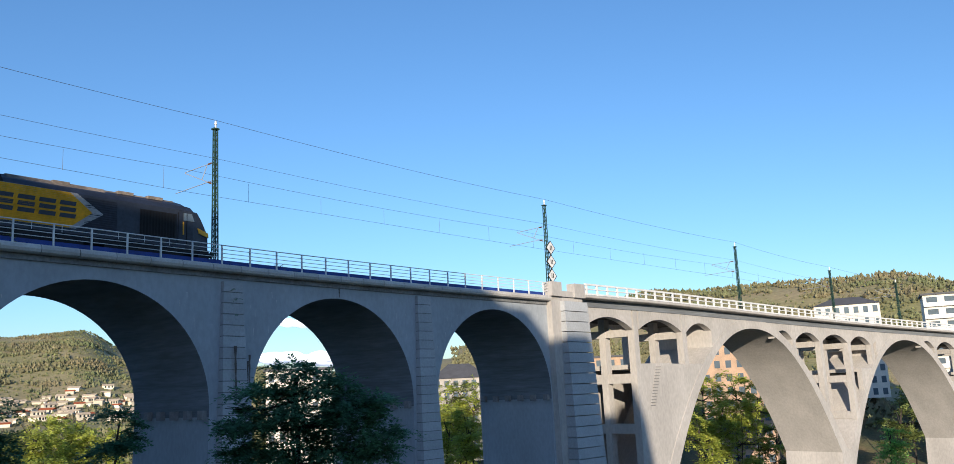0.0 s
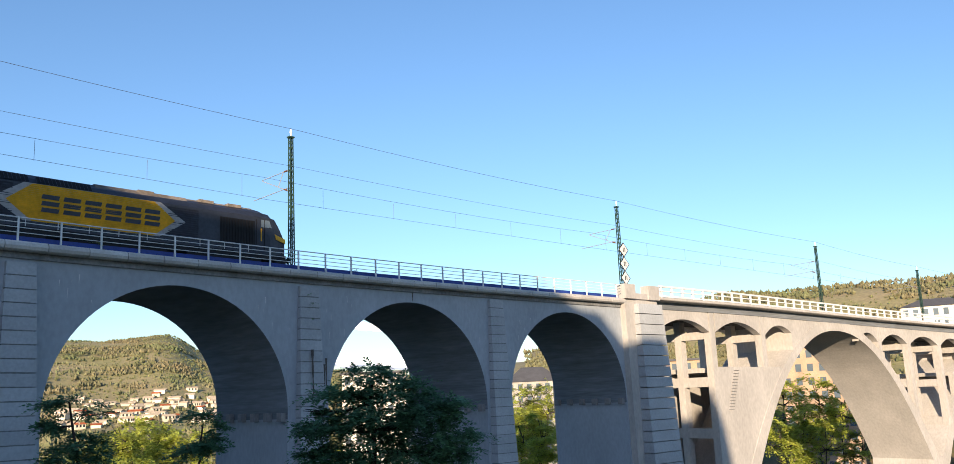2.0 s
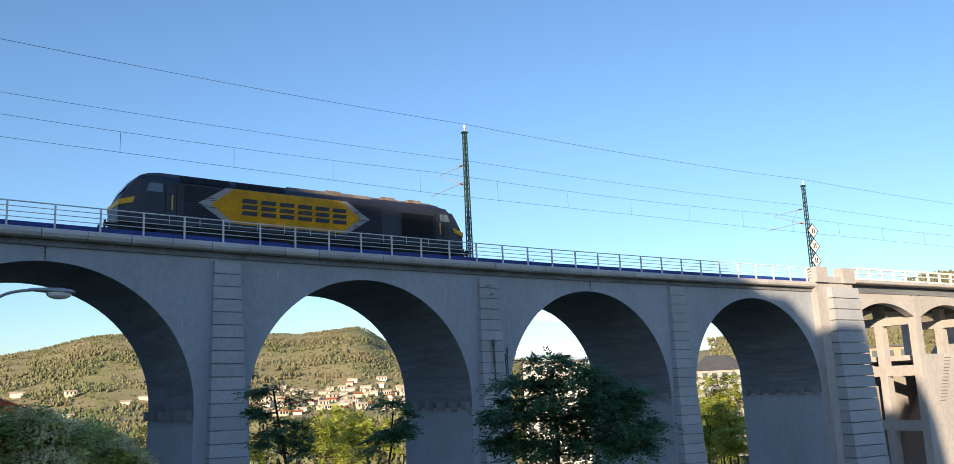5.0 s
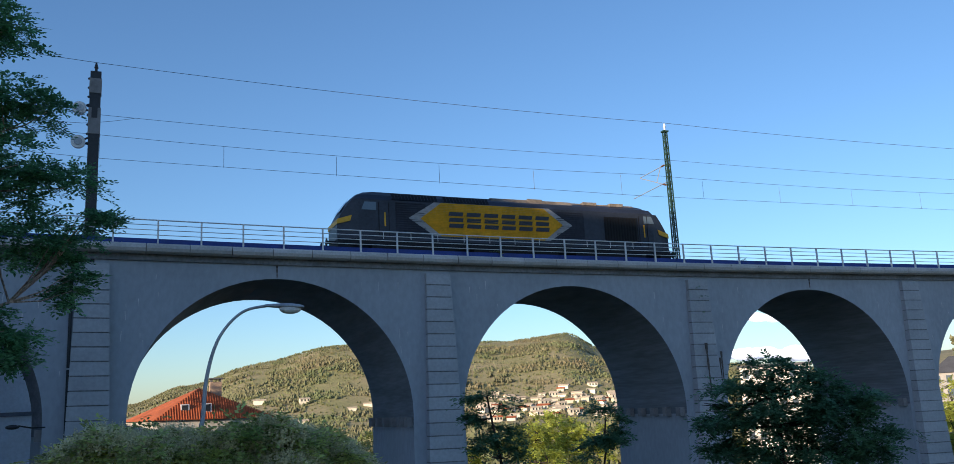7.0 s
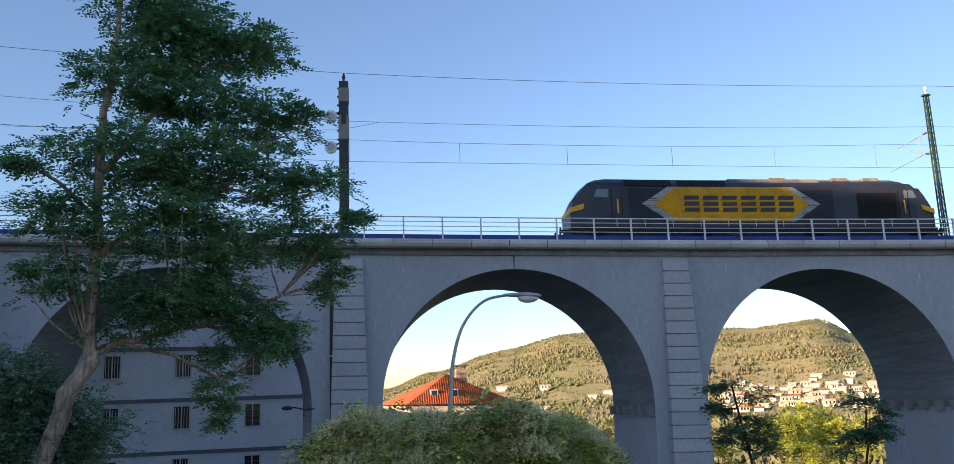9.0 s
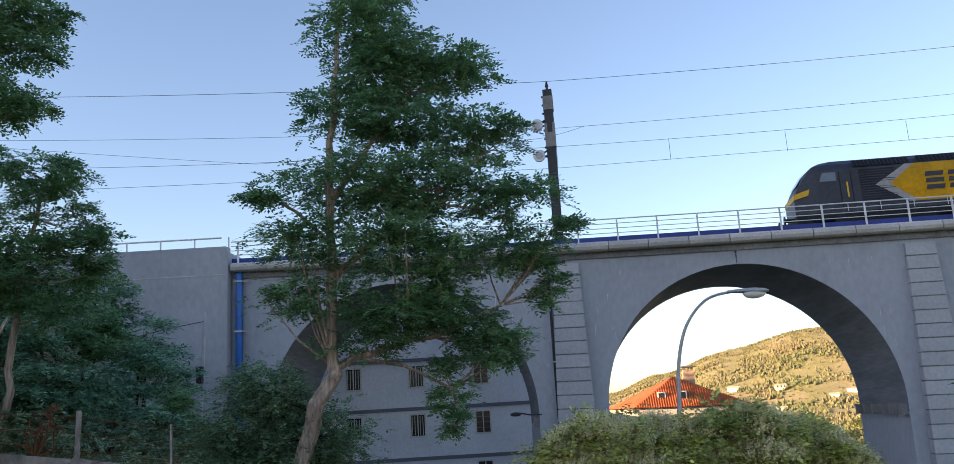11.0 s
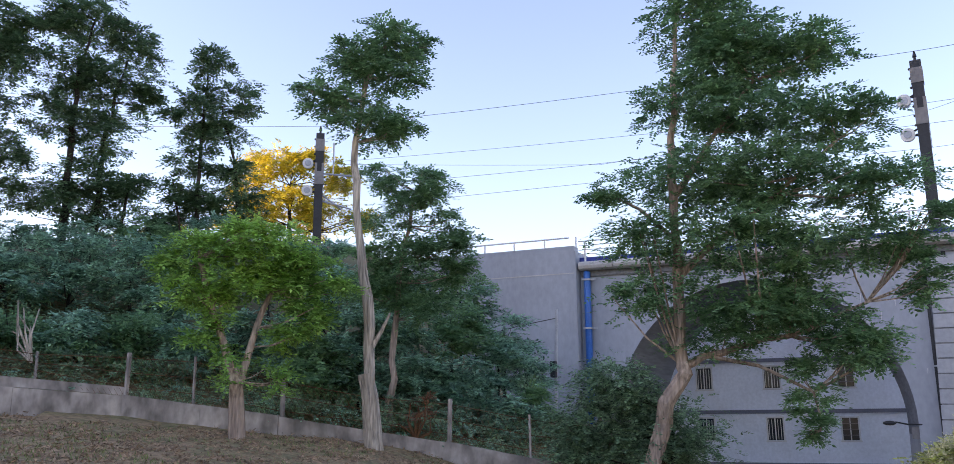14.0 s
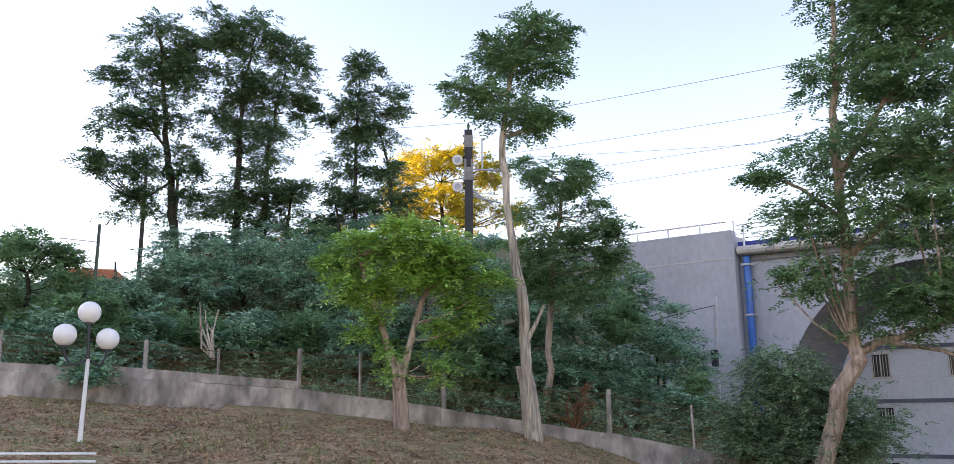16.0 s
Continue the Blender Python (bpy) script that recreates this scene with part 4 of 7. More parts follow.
tree('robinia_tree', 'tall airy robinia tree with a forked leaning trunk', 'tree', '', [([(-7.08, 19.77, 0.15), (-6.72, 19.9, 1.04), (-6.13, 20.08, 2.6), (-6.06, 20.11, 2.96)], 0.2, 0.17), ([(-6.06, 20.11, 2.96), (-6.04, 20.11, 5.21), (-6.07, 20.1, 7.57), (-5.81, 20.18, 11.23), (-5.55, 20.25, 13.16)], 0.15, 0.035), ([(-6.07, 20.1, 2.89), (-5.59, 20.24, 3.16), (-4.79, 20.45, 3.35), (-3.19, 20.76, 3.72), (-2.01, 20.9, 4.25)], 0.1, 0.03), ([(-6.04, 20.11, 5.06), (-5.1, 20.37, 5.94), (-3.71, 20.67, 6.95), (-2.29, 20.87, 8.1)], 0.09, 0.03), ([(-6.01, 20.12, 7.09), (-4.97, 20.4, 8.65), (-3.99, 20.62, 9.9)], 0.08, 0.03), ([(-6.04, 20.11, 5.98), (-6.83, 19.86, 6.8), (-7.4, 19.65, 7.14)], 0.06, 0.02), ([(-5.52, 20.26, 3.16), (-4.39, 20.54, 2.9), (-3.29, 20.74, 2.28), (-3.21, 20.75, 1.43)], 0.05, 0.02)],
     [(-5.3, 20.32, 11.72, 1.05, 1.05, 7065), (-4.2, 20.58, 10.43, 1.65, 0.82, 10263), (-2.88, 20.84, 10.42, 1.2, 0.6, 4612), (-5.55, 20.25, 9.35, 1.12, 0.75, 5406), (-3.75, 20.66, 8.8, 1.94, 0.67, 8435), (-2.11, 20.92, 8.53, 1.12, 0.57, 4108), (-5.77, 20.19, 7.56, 1.65, 0.57, 6026), (-3.54, 20.7, 7.26, 2.24, 0.63, 10687), (-1.52, 20.96, 6.89, 1.5, 0.52, 5046), (-6.56, 19.95, 6, 1.35, 0.54, 4671), (-4.37, 20.54, 5.75, 2.39, 0.67, 12213), (-1.62, 20.94, 5.56, 1.35, 0.67, 5839), (-6.75, 19.89, 4.63, 1.2, 0.52, 4035), (-4.46, 20.52, 4.08, 2.09, 0.6, 8074), (-2.63, 20.83, 3.55, 0.9, 0.67, 3892), (-3.34, 20.73, 1.57, 0.42, 0.82, 2219), (-3.41, 20.72, 2.57, 0.45, 0.6, 1728), (-5.36, 20.31, 3.52, 1.05, 0.45, 3027), (-0.79, 20.99, 4.6, 0.45, 0.67, 1945), (-7.4, 19.65, 7.14, 0.67, 0.37, 1621), (-0.45, 21, 6.17, 0.52, 0.33, 1109), (-4.77, 20.45, 12.91, 0.9, 0.6, 3459), (-5.7, 20.21, 13.35, 0.6, 0.6, 2306), (-2.2, 20.7, 3.3, 0.8, 0.75, 3570), (-3.2, 20.6, 4.2, 0.9, 0.6, 3570), (-4.6, 20.5, 10.9, 1.1, 0.9, 4420), (-4.9, 20.5, 7, 1.2, 0.6, 3570), (-3.9, 20.5, 4.9, 1.1, 0.6, 3570)],
     LEAF, BARK, 0.12, 1)

tree('robinia_tree', 'slim robinia with a broken bare trunk and high tufted crown', 'tree', '', [([(-12.52, 16.86, 0.39), (-12.57, 16.82, 0.81), (-12.69, 16.73, 2.24), (-12.79, 16.65, 2.82)], 0.225, 0.18), ([(-12.72, 16.71, 2.24), (-12.73, 16.7, 4), (-12.88, 16.59, 5.22), (-13.04, 16.46, 6.94), (-13.1, 16.42, 8.64), (-12.9, 16.57, 10.39), (-12.5, 16.87, 11.4)], 0.15, 0.04), ([(-12.7, 16.72, 3.41), (-12.33, 17, 4.29)], 0.07, 0.03)],
     [(-12.37, 16.97, 11.48, 0.75, 0.57, 3140), (-12.96, 16.53, 10.64, 0.97, 0.75, 5372), (-12.06, 17.19, 10.6, 0.57, 0.63, 2638), (-13.46, 16.12, 9.64, 0.82, 0.48, 2909), (-12.79, 16.65, 9.12, 0.97, 0.54, 3867), (-14, 15.65, 9.98, 0.42, 0.21, 647), (-12.16, 17.12, 9.1, 0.52, 0.45, 1735), (-11.79, 17.38, 11.35, 0.3, 0.3, 661), (-14.24, 15.44, 10.1, 0.18, 0.09, 119)],
     LEAF, DEADWOOD, 0.115, 2)

tree('robinia_tree', 'leafy robinia behind the bare trunk', 'tree', '', [([(-14.66, 20.25, 2.35), (-14.51, 20.36, 5.71), (-14.07, 20.66, 8.48)], 0.12, 0.04)],
     [(-14.07, 20.66, 8.57, 0.89, 0.71, 3131), (-13.28, 21.18, 7.31, 0.68, 0.53, 1785), (-14.69, 20.23, 7.56, 0.8, 0.64, 2536), (-14.58, 20.31, 5.89, 1.34, 0.8, 5285), (-13.32, 21.15, 5.85, 0.8, 0.64, 2536), (-14.81, 20.14, 8.89, 0.62, 0.5, 1534), (-14.27, 20.53, 6.61, 1.07, 0.62, 3288), (-15.29, 19.78, 6.27, 0.71, 0.53, 1879), (-13.63, 20.96, 8.08, 0.8, 0.71, 2818), (-15.03, 19.98, 5.18, 1.07, 0.71, 3758), (-13.88, 20.8, 4.79, 1.07, 0.71, 3758), (-13.23, 21.22, 6.57, 0.8, 0.62, 2466)],
     LEAF, BARK, 0.12, 3)

tree('acacia_tree', 'low light-green tree with a forked pale trunk', 'tree', '', [([(-14.23, 14.05, 0.48), (-14.24, 14.05, 0.88), (-14.29, 13.99, 2.23), (-14.35, 13.93, 2.79)], 0.185, 0.14), ([(-14.35, 13.94, 2.65), (-14.62, 13.65, 3.77), (-14.85, 13.4, 4.69), (-14.97, 13.26, 5.34)], 0.1, 0.05), ([(-14.27, 14.02, 2.51), (-14.12, 14.16, 3.34), (-13.96, 14.33, 4.2), (-13.67, 14.6, 5.06)], 0.1, 0.04)],
     [(-14.87, 13.37, 5.42, 0.6, 0.6, 2738), (-14.34, 13.94, 5.72, 0.71, 0.51, 2795), (-13.67, 14.6, 5.43, 0.71, 0.6, 3260), (-14.53, 13.75, 4.55, 0.71, 0.51, 2795), (-13.51, 14.75, 4.55, 0.6, 0.54, 2478), (-13.51, 14.75, 3.55, 0.46, 0.43, 1135), (-14.81, 13.45, 3.7, 0.46, 0.43, 1135), (-14.51, 13.76, 2.79, 0.6, 0.4, 608), (-13.75, 14.53, 2.64, 0.48, 0.43, 527), (-13.15, 15.07, 5.06, 0.4, 0.4, 1216), (-14.29, 13.99, 6.02, 0.36, 0.26, 698), (-15.2, 13, 5.19, 0.4, 0.43, 1304), (-13.98, 14.3, 4.92, 0.71, 0.43, 2328), (-12.86, 15.32, 4.77, 0.4, 0.48, 1477), (-13.14, 15.08, 4.05, 0.48, 0.46, 1689), (-15.05, 13.17, 4.47, 0.43, 0.43, 1397)],
     LEAFLIGHT, BARK, 0.125, 4)

tree('poplar_tree', 'tall thin dark tree on the railway bank', 'tree', 'bank trees', [([(-34.75, 19.81, 9.07), (-34.86, 19.62, 11.3), (-35.13, 19.13, 15.61), (-35.36, 18.69, 19.16)], 0.22, 0.05), ([(-34.99, 19.38, 13.58), (-35.7, 18.05, 15.45)], 0.07, 0.03), ([(-34.92, 19.5, 12.15), (-35.5, 18.43, 11.19)], 0.06, 0.02)],
     [(-35.32, 18.78, 18.87, 1.4915, 1.4, 4423), (-35.68, 18.07, 16.93, 1.349, 1.18, 3386), (-34.81, 19.7, 17.19, 1.349, 1.4, 4021), (-36.02, 17.4, 14.77, 1.14, 0.82, 1955), (-35.01, 19.35, 14.9, 1.6245, 1.34, 4572), (-36.17, 17.09, 12.73, 0.9215, 0.82, 1582), (-35.36, 18.69, 12.35, 1.6245, 1.1, 3809), (-35.61, 18.22, 10.89, 1.14, 0.96, 2311), (-34.55, 20.16, 12.79, 0.9215, 1.26, 2446), (-34.57, 20.13, 11.06, 0.9215, 0.92, 1797), (-36.44, 16.5, 13.07, 0.4845, 0.3, 304), (-34.44, 20.34, 18.51, 0.6745, 0.92, 1322)],
     LEAFDARK, DARKBARK, 0.18, 5)

tree('poplar_tree', 'dense tall dark tree on the railway bank', 'tree', 'bank trees', [([(-33.38, 22.03, 8.92), (-33.4, 22.01, 12.38), (-33.37, 22.06, 16.9), (-33.13, 22.42, 19.76)], 0.2, 0.04), ([(-32.67, 23.08, 8.97), (-32.66, 23.09, 13.96), (-32.26, 23.65, 18.01)], 0.16, 0.04), ([(-32.09, 23.88, 9), (-31.97, 24.04, 12.53)], 0.1, 0.03)],
     [(-34.05, 20.99, 19.71, 0.8645, 1.04, 2060), (-33.12, 22.43, 19.45, 1.4915, 1.4, 4807), (-32.1, 23.87, 18.67, 1.14, 1.26, 3284), (-33.68, 21.58, 17.15, 1.4915, 1.26, 4302), (-32.56, 23.23, 16.72, 1.6245, 1.34, 4968), (-31.7, 24.4, 16.05, 0.703, 1.1, 1794), (-33.76, 21.45, 14.7, 1.216, 1.26, 3519), (-32.67, 23.08, 14.26, 1.4915, 1.34, 4554), (-32.93, 22.71, 11.84, 1.6815, 1.62, 6276), (-31.95, 24.07, 11.64, 1.216, 1.34, 3726), (-33.43, 21.96, 10.63, 1.4915, 1.34, 4554), (-31.57, 24.56, 10.04, 1.216, 1.1, 3105), (-34.37, 20.46, 20.88, 0.323, 0.36, 275), (-30.87, 25.43, 10.23, 0.8075, 0.92, 1725)],
     LEAFDARK, DARKBARK, 0.18, 6)

tree('poplar_tree', 'young thin dark tree on the railway bank', 'tree', 'bank trees', [([(-28.54, 25.09, 9.27), (-28.59, 25.03, 13.54), (-28.52, 25.11, 17.73)], 0.12, 0.03), ([(-28.99, 24.57, 9.81), (-29.28, 24.22, 12.06)], 0.05, 0.03), ([(-27.34, 26.39, 9.29), (-27.56, 26.17, 12.71), (-28.06, 25.62, 15.64)], 0.1, 0.03)],
     [(-28.55, 25.07, 17.48, 0.9215, 0.99, 2132), (-27.93, 25.77, 15.95, 1.159, 0.85, 2286), (-29.07, 24.47, 15.28, 1.083, 0.99, 2488), (-28.33, 25.33, 14.14, 1.2825, 1.13, 3386), (-27.54, 26.18, 15.22, 0.665, 0.64, 989), (-28.86, 24.72, 12.95, 1.026, 0.85, 2031), (-27.75, 25.96, 13, 0.874, 0.85, 1725), (-29.01, 24.54, 11.5, 0.874, 0.85, 1725), (-27.54, 26.18, 11.27, 1.2825, 1.2, 3598), (-28.46, 25.17, 10.67, 1.2825, 1.05, 3174)],
     LEAFDARK, DARKBARK, 0.18, 7)

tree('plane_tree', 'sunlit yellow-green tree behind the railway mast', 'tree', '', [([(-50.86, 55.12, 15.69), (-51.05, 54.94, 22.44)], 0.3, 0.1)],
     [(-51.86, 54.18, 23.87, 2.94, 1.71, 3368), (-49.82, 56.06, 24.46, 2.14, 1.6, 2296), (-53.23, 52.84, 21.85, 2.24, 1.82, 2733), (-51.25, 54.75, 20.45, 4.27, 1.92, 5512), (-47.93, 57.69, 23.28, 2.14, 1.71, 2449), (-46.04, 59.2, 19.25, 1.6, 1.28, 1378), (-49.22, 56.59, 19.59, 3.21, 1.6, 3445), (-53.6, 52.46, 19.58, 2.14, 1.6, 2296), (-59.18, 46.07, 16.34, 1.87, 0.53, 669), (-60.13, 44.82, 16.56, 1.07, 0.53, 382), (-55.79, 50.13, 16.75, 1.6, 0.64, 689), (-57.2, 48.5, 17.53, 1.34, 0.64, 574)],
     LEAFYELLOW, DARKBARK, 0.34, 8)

tree('bay_tree', 'dark round tree beside the bank wall', 'tree', '', [([(-27.8, 11.28, 2.55), (-27.92, 10.98, 6.12)], 0.15, 0.05)],
     [(-27.96, 10.87, 6.5, 1.18, 0.96, 3014), (-27.65, 11.64, 5.78, 0.96, 0.96, 2466), (-28.1, 10.52, 5.14, 1.07, 1.07, 3044), (-27.77, 11.36, 4.42, 1.5, 1.07, 4262), (-27.42, 12.18, 4.07, 0.85, 0.96, 2192), (-27.91, 10.99, 3.29, 1.28, 0.85, 2923), (-27.58, 11.79, 2.93, 0.75, 0.64, 1278), (-27.5, 11.98, 6.59, 0.43, 0.43, 487), (-27.86, 11.14, 7.11, 0.96, 0.47, 1205), (-28.1, 10.5, 7.15, 0.85, 0.43, 974), (-27.61, 11.73, 6.77, 0.64, 0.53, 913), (-28.2, 10.23, 6.64, 0.85, 0.85, 1948)],
     LEAF, DARKBARK, 0.14, 9)

tree('bank_shrub', 'dense blue-green shrub on the bank behind the wall', 'shrub', 'bank shrubs', [([(-24.39, 11.57, 3.27), (-24.43, 11.49, 4.36)], 0.07, 0.03)],
     [(-24.44, 11.47, 4.75, 0.92, 0.63, 1653), (-24.17, 10.86, 4.2, 0.79, 0.62, 1446), (-24.58, 12.11, 4.32, 0.82, 0.64, 1446), (-23.87, 11.28, 3.74, 1.13, 0.57, 1894)],
     LEAF, DARKBARK, 0.16, 20)

tree('bank_shrub', 'dense blue-green shrub on the bank behind the wall', 'shrub', 'bank shrubs', [([(-27.42, 14.46, 4.63), (-27.46, 14.38, 6.06)], 0.07, 0.03)],
     [(-27.48, 14.35, 5.31, 1.06, 0.79, 1803), (-27.27, 13.65, 5.25, 0.91, 0.78, 1578), (-27.54, 15.09, 6.01, 0.94, 0.81, 1578), (-26.91, 14.14, 5.24, 1.3, 0.71, 2067)],
     LEAFBLUE, DARKBARK, 0.16, 21)

tree('bank_shrub', 'dense blue-green shrub on the bank behind the wall', 'shrub', 'bank shrubs', [([(-23.84, 12.68, 2.96), (-23.87, 12.62, 3.87)], 0.07, 0.03)],
     [(-23.88, 12.6, 4.19, 0.92, 0.52, 1352), (-23.65, 11.96, 3.74, 0.79, 0.51, 1183), (-23.98, 13.26, 3.83, 0.82, 0.53, 1183), (-23.32, 12.37, 3.35, 1.13, 0.47, 1550)],
     LEAFBLUE, DARKBARK, 0.16, 22)

tree('bank_shrub', 'dense blue-green shrub on the bank behind the wall', 'shrub', 'bank shrubs', [([(-27.48, 16.39, 5.33), (-27.53, 16.32, 6.72)], 0.07, 0.03)],
     [(-27.54, 16.29, 7.2, 1.19, 0.75, 1791), (-27.42, 15.5, 6.49, 1.02, 0.74, 1567), (-27.51, 17.11, 6.69, 1.05, 0.76, 1567), (-26.99, 16.05, 5.91, 1.45, 0.68, 2052)],
     LEAFBLUE, DARKBARK, 0.16, 23)

tree('bank_shrub', 'dense blue-green shrub on the bank behind the wall', 'shrub', 'bank shrubs', [([(-23.9, 14.58, 3.1), (-23.94, 14.53, 4.18)], 0.07, 0.03)],
     [(-23.95, 14.51, 4.55, 0.96, 0.6, 1503), (-23.77, 13.82, 4.03, 0.82, 0.59, 1315), (-23.99, 15.21, 4.13, 0.85, 0.61, 1315), (-23.41, 14.24, 3.57, 1.17, 0.54, 1722)],
     LEAF, DARKBARK, 0.16, 24)

tree('bank_shrub', 'dense blue-green shrub on the bank behind the wall', 'shrub', 'bank shrubs', [([(-26.48, 17.97, 5.6), (-26.52, 17.91, 7.02)], 0.07, 0.03)],
     [(-26.53, 17.89, 7.51, 1.09, 0.75, 1653), (-26.45, 17.11, 6.79, 0.94, 0.74, 1446), (-26.47, 18.68, 6.98, 0.97, 0.76, 1446), (-26, 17.6, 6.19, 1.34, 0.68, 1894)],
     LEAFBLUE, DARKBARK, 0.16, 25)

tree('bank_shrub', 'dense blue-green shrub on the bank behind the wall', 'shrub', 'bank shrubs', [([(-23.01, 15.96, 2.82), (-23.04, 15.92, 4.01)], 0.07, 0.03)],
     [(-23.05, 15.9, 4.44, 0.96, 0.66, 1653), (-22.93, 15.19, 3.86, 0.82, 0.65, 1446), (-23.04, 16.61, 3.95, 0.85, 0.67, 1446), (-22.53, 15.6, 3.35, 1.17, 0.59, 1894)],
     LEAFBLUE, DARKBARK, 0.16, 26)

tree('bank_shrub', 'dense blue-green shrub on the bank behind the wall', 'shrub', 'bank shrubs', [([(-25.34, 19.54, 5.64), (-25.37, 19.5, 7.08)], 0.07, 0.03)],
     [(-25.38, 19.49, 7.58, 1.09, 0.75, 1653), (-25.36, 18.68, 6.85, 0.94, 0.74, 1446), (-25.27, 20.28, 7.04, 0.97, 0.76, 1446), (-24.88, 19.16, 6.24, 1.34, 0.68, 1894)],
     LEAFBLUE, DARKBARK, 0.16, 27)

tree('bank_shrub', 'dense blue-green shrub on the bank behind the wall', 'shrub', 'bank shrubs', [([(-22.01, 17.31, 2.71), (-22.03, 17.28, 4.03)], 0.07, 0.03)],
     [(-22.04, 17.27, 4.5, 1.04, 0.72, 1954), (-22, 16.49, 3.87, 0.89, 0.71, 1710), (-21.95, 18.02, 3.95, 0.92, 0.73, 1710), (-21.55, 16.93, 3.3, 1.27, 0.64, 2239)],
     LEAF, DARKBARK, 0.16, 28)

tree('bank_shrub', 'dense blue-green shrub on the bank behind the wall', 'shrub', 'bank shrubs', [([(-23.59, 20.12, 4.54), (-23.61, 20.09, 6.05)], 0.07, 0.03)],
     [(-23.62, 20.08, 6.58, 1.06, 0.79, 1803), (-23.64, 19.28, 5.84, 0.91, 0.78, 1578), (-23.48, 20.85, 5.98, 0.94, 0.81, 1578), (-23.14, 19.71, 5.19, 1.3, 0.71, 2067)],
     LEAFBLUE, DARKBARK, 0.16, 29)

tree('bank_shrub', 'dense blue-green shrub on the bank behind the wall', 'shrub', 'bank shrubs', [([(-20.71, 18.09, 2.53), (-20.73, 18.07, 3.61)], 0.07, 0.03)],
     [(-20.73, 18.06, 4, 0.94, 0.59, 1503), (-20.71, 17.32, 3.48, 0.81, 0.58, 1315), (-20.64, 18.77, 3.55, 0.83, 0.6, 1315), (-20.27, 17.69, 3.01, 1.15, 0.53, 1722)],
     LEAFBLUE, DARKBARK, 0.16, 30)

tree('bank_shrub', 'dense blue-green shrub on the bank behind the wall', 'shrub', 'bank shrubs', [([(-18.58, 22.26, 4.34), (-18.57, 22.27, 5.77)], 0.07, 0.03)],
     [(-18.57, 22.28, 6.27, 0.99, 0.74, 1803), (-18.72, 21.49, 5.58, 0.85, 0.73, 1578), (-18.34, 22.98, 5.69, 0.88, 0.75, 1578), (-18.19, 21.81, 4.95, 1.21, 0.67, 2067)],
     LEAFBLUE, DARKBARK, 0.16, 31)

tree('bank_shrub', 'dense blue-green shrub on the bank behind the wall', 'shrub', 'bank shrubs', [([(-16.82, 19.83, 2.17), (-16.81, 19.84, 3.31)], 0.07, 0.03)],
     [(-16.81, 19.84, 3.71, 0.89, 0.61, 1653), (-16.89, 19.1, 3.18, 0.76, 0.6, 1446), (-16.64, 20.5, 3.22, 0.79, 0.62, 1446), (-16.43, 19.37, 2.68, 1.09, 0.55, 1894)],
     LEAF, DARKBARK, 0.16, 32)

tree('bank_shrub', 'dense blue-green shrub on the bank behind the wall', 'shrub', 'bank shrubs', [([(-16.59, 21.31, 2.2), (-16.56, 21.33, 3.93)], 0.07, 0.03)],
     [(-16.55, 21.33, 4.54, 0.77, 0.92, 2004), (-16.62, 20.64, 3.74, 0.66, 0.91, 1753), (-16.42, 21.93, 3.8, 0.68, 0.94, 1753), (-16.2, 20.84, 2.99, 0.94, 0.83, 2296)],
     LEAFBLUE, DARKBARK, 0.16, 33)

tree('bank_shrub', 'dense blue-green shrub on the bank behind the wall', 'shrub', 'bank shrubs', [([(-16.4, 22.69, 3.04), (-16.37, 22.71, 4.39)], 0.07, 0.03)],
     [(-16.36, 22.72, 4.87, 0.96, 0.72, 1803), (-16.55, 21.96, 4.24, 0.82, 0.71, 1578), (-16.12, 23.38, 4.3, 0.85, 0.73, 1578), (-16.04, 22.22, 3.64, 1.17, 0.64, 2067)],
     LEAFBLUE, DARKBARK, 0.16, 34)

tree('bank_shrub', 'dense blue-green shrub on the bank behind the wall', 'shrub', 'bank shrubs', [([(-14.82, 21.36, 1.51), (-14.79, 21.38, 2.73)], 0.07, 0.03)],
     [(-14.78, 21.39, 3.16, 0.96, 0.67, 1954), (-14.98, 20.64, 2.61, 0.83, 0.65, 1710), (-14.53, 22.04, 2.63, 0.86, 0.68, 1710), (-14.47, 20.88, 2.08, 1.18, 0.6, 2239)],
     LEAFBLUE, DARKBARK, 0.16, 35)

tree('bank_shrub', 'dense blue-green shrub on the bank behind the wall', 'shrub', 'bank shrubs', [([(-15.83, 25.48, 3.56), (-15.79, 25.51, 4.76)], 0.07, 0.03)],
     [(-15.77, 25.52, 5.18, 0.94, 0.64, 1378), (-16.01, 24.78, 4.62, 0.81, 0.63, 1205), (-15.51, 26.15, 4.68, 0.83, 0.65, 1205), (-15.49, 24.99, 4.08, 1.15, 0.58, 1579)],
     LEAF, DARKBARK, 0.16, 36)

tree('bank_shrub', 'dense blue-green shrub on the bank behind the wall', 'shrub', 'bank shrubs', [([(-14.15, 22.99, 1.6), (-14.11, 23.02, 2.75)], 0.07, 0.03)],
     [(-14.1, 23.03, 3.16, 0.92, 0.63, 1653), (-14.32, 22.3, 2.64, 0.79, 0.62, 1446), (-13.84, 23.65, 2.66, 0.82, 0.64, 1446), (-13.82, 22.49, 2.13, 1.13, 0.57, 1894)],
     LEAFBLUE, DARKBARK, 0.16, 37)

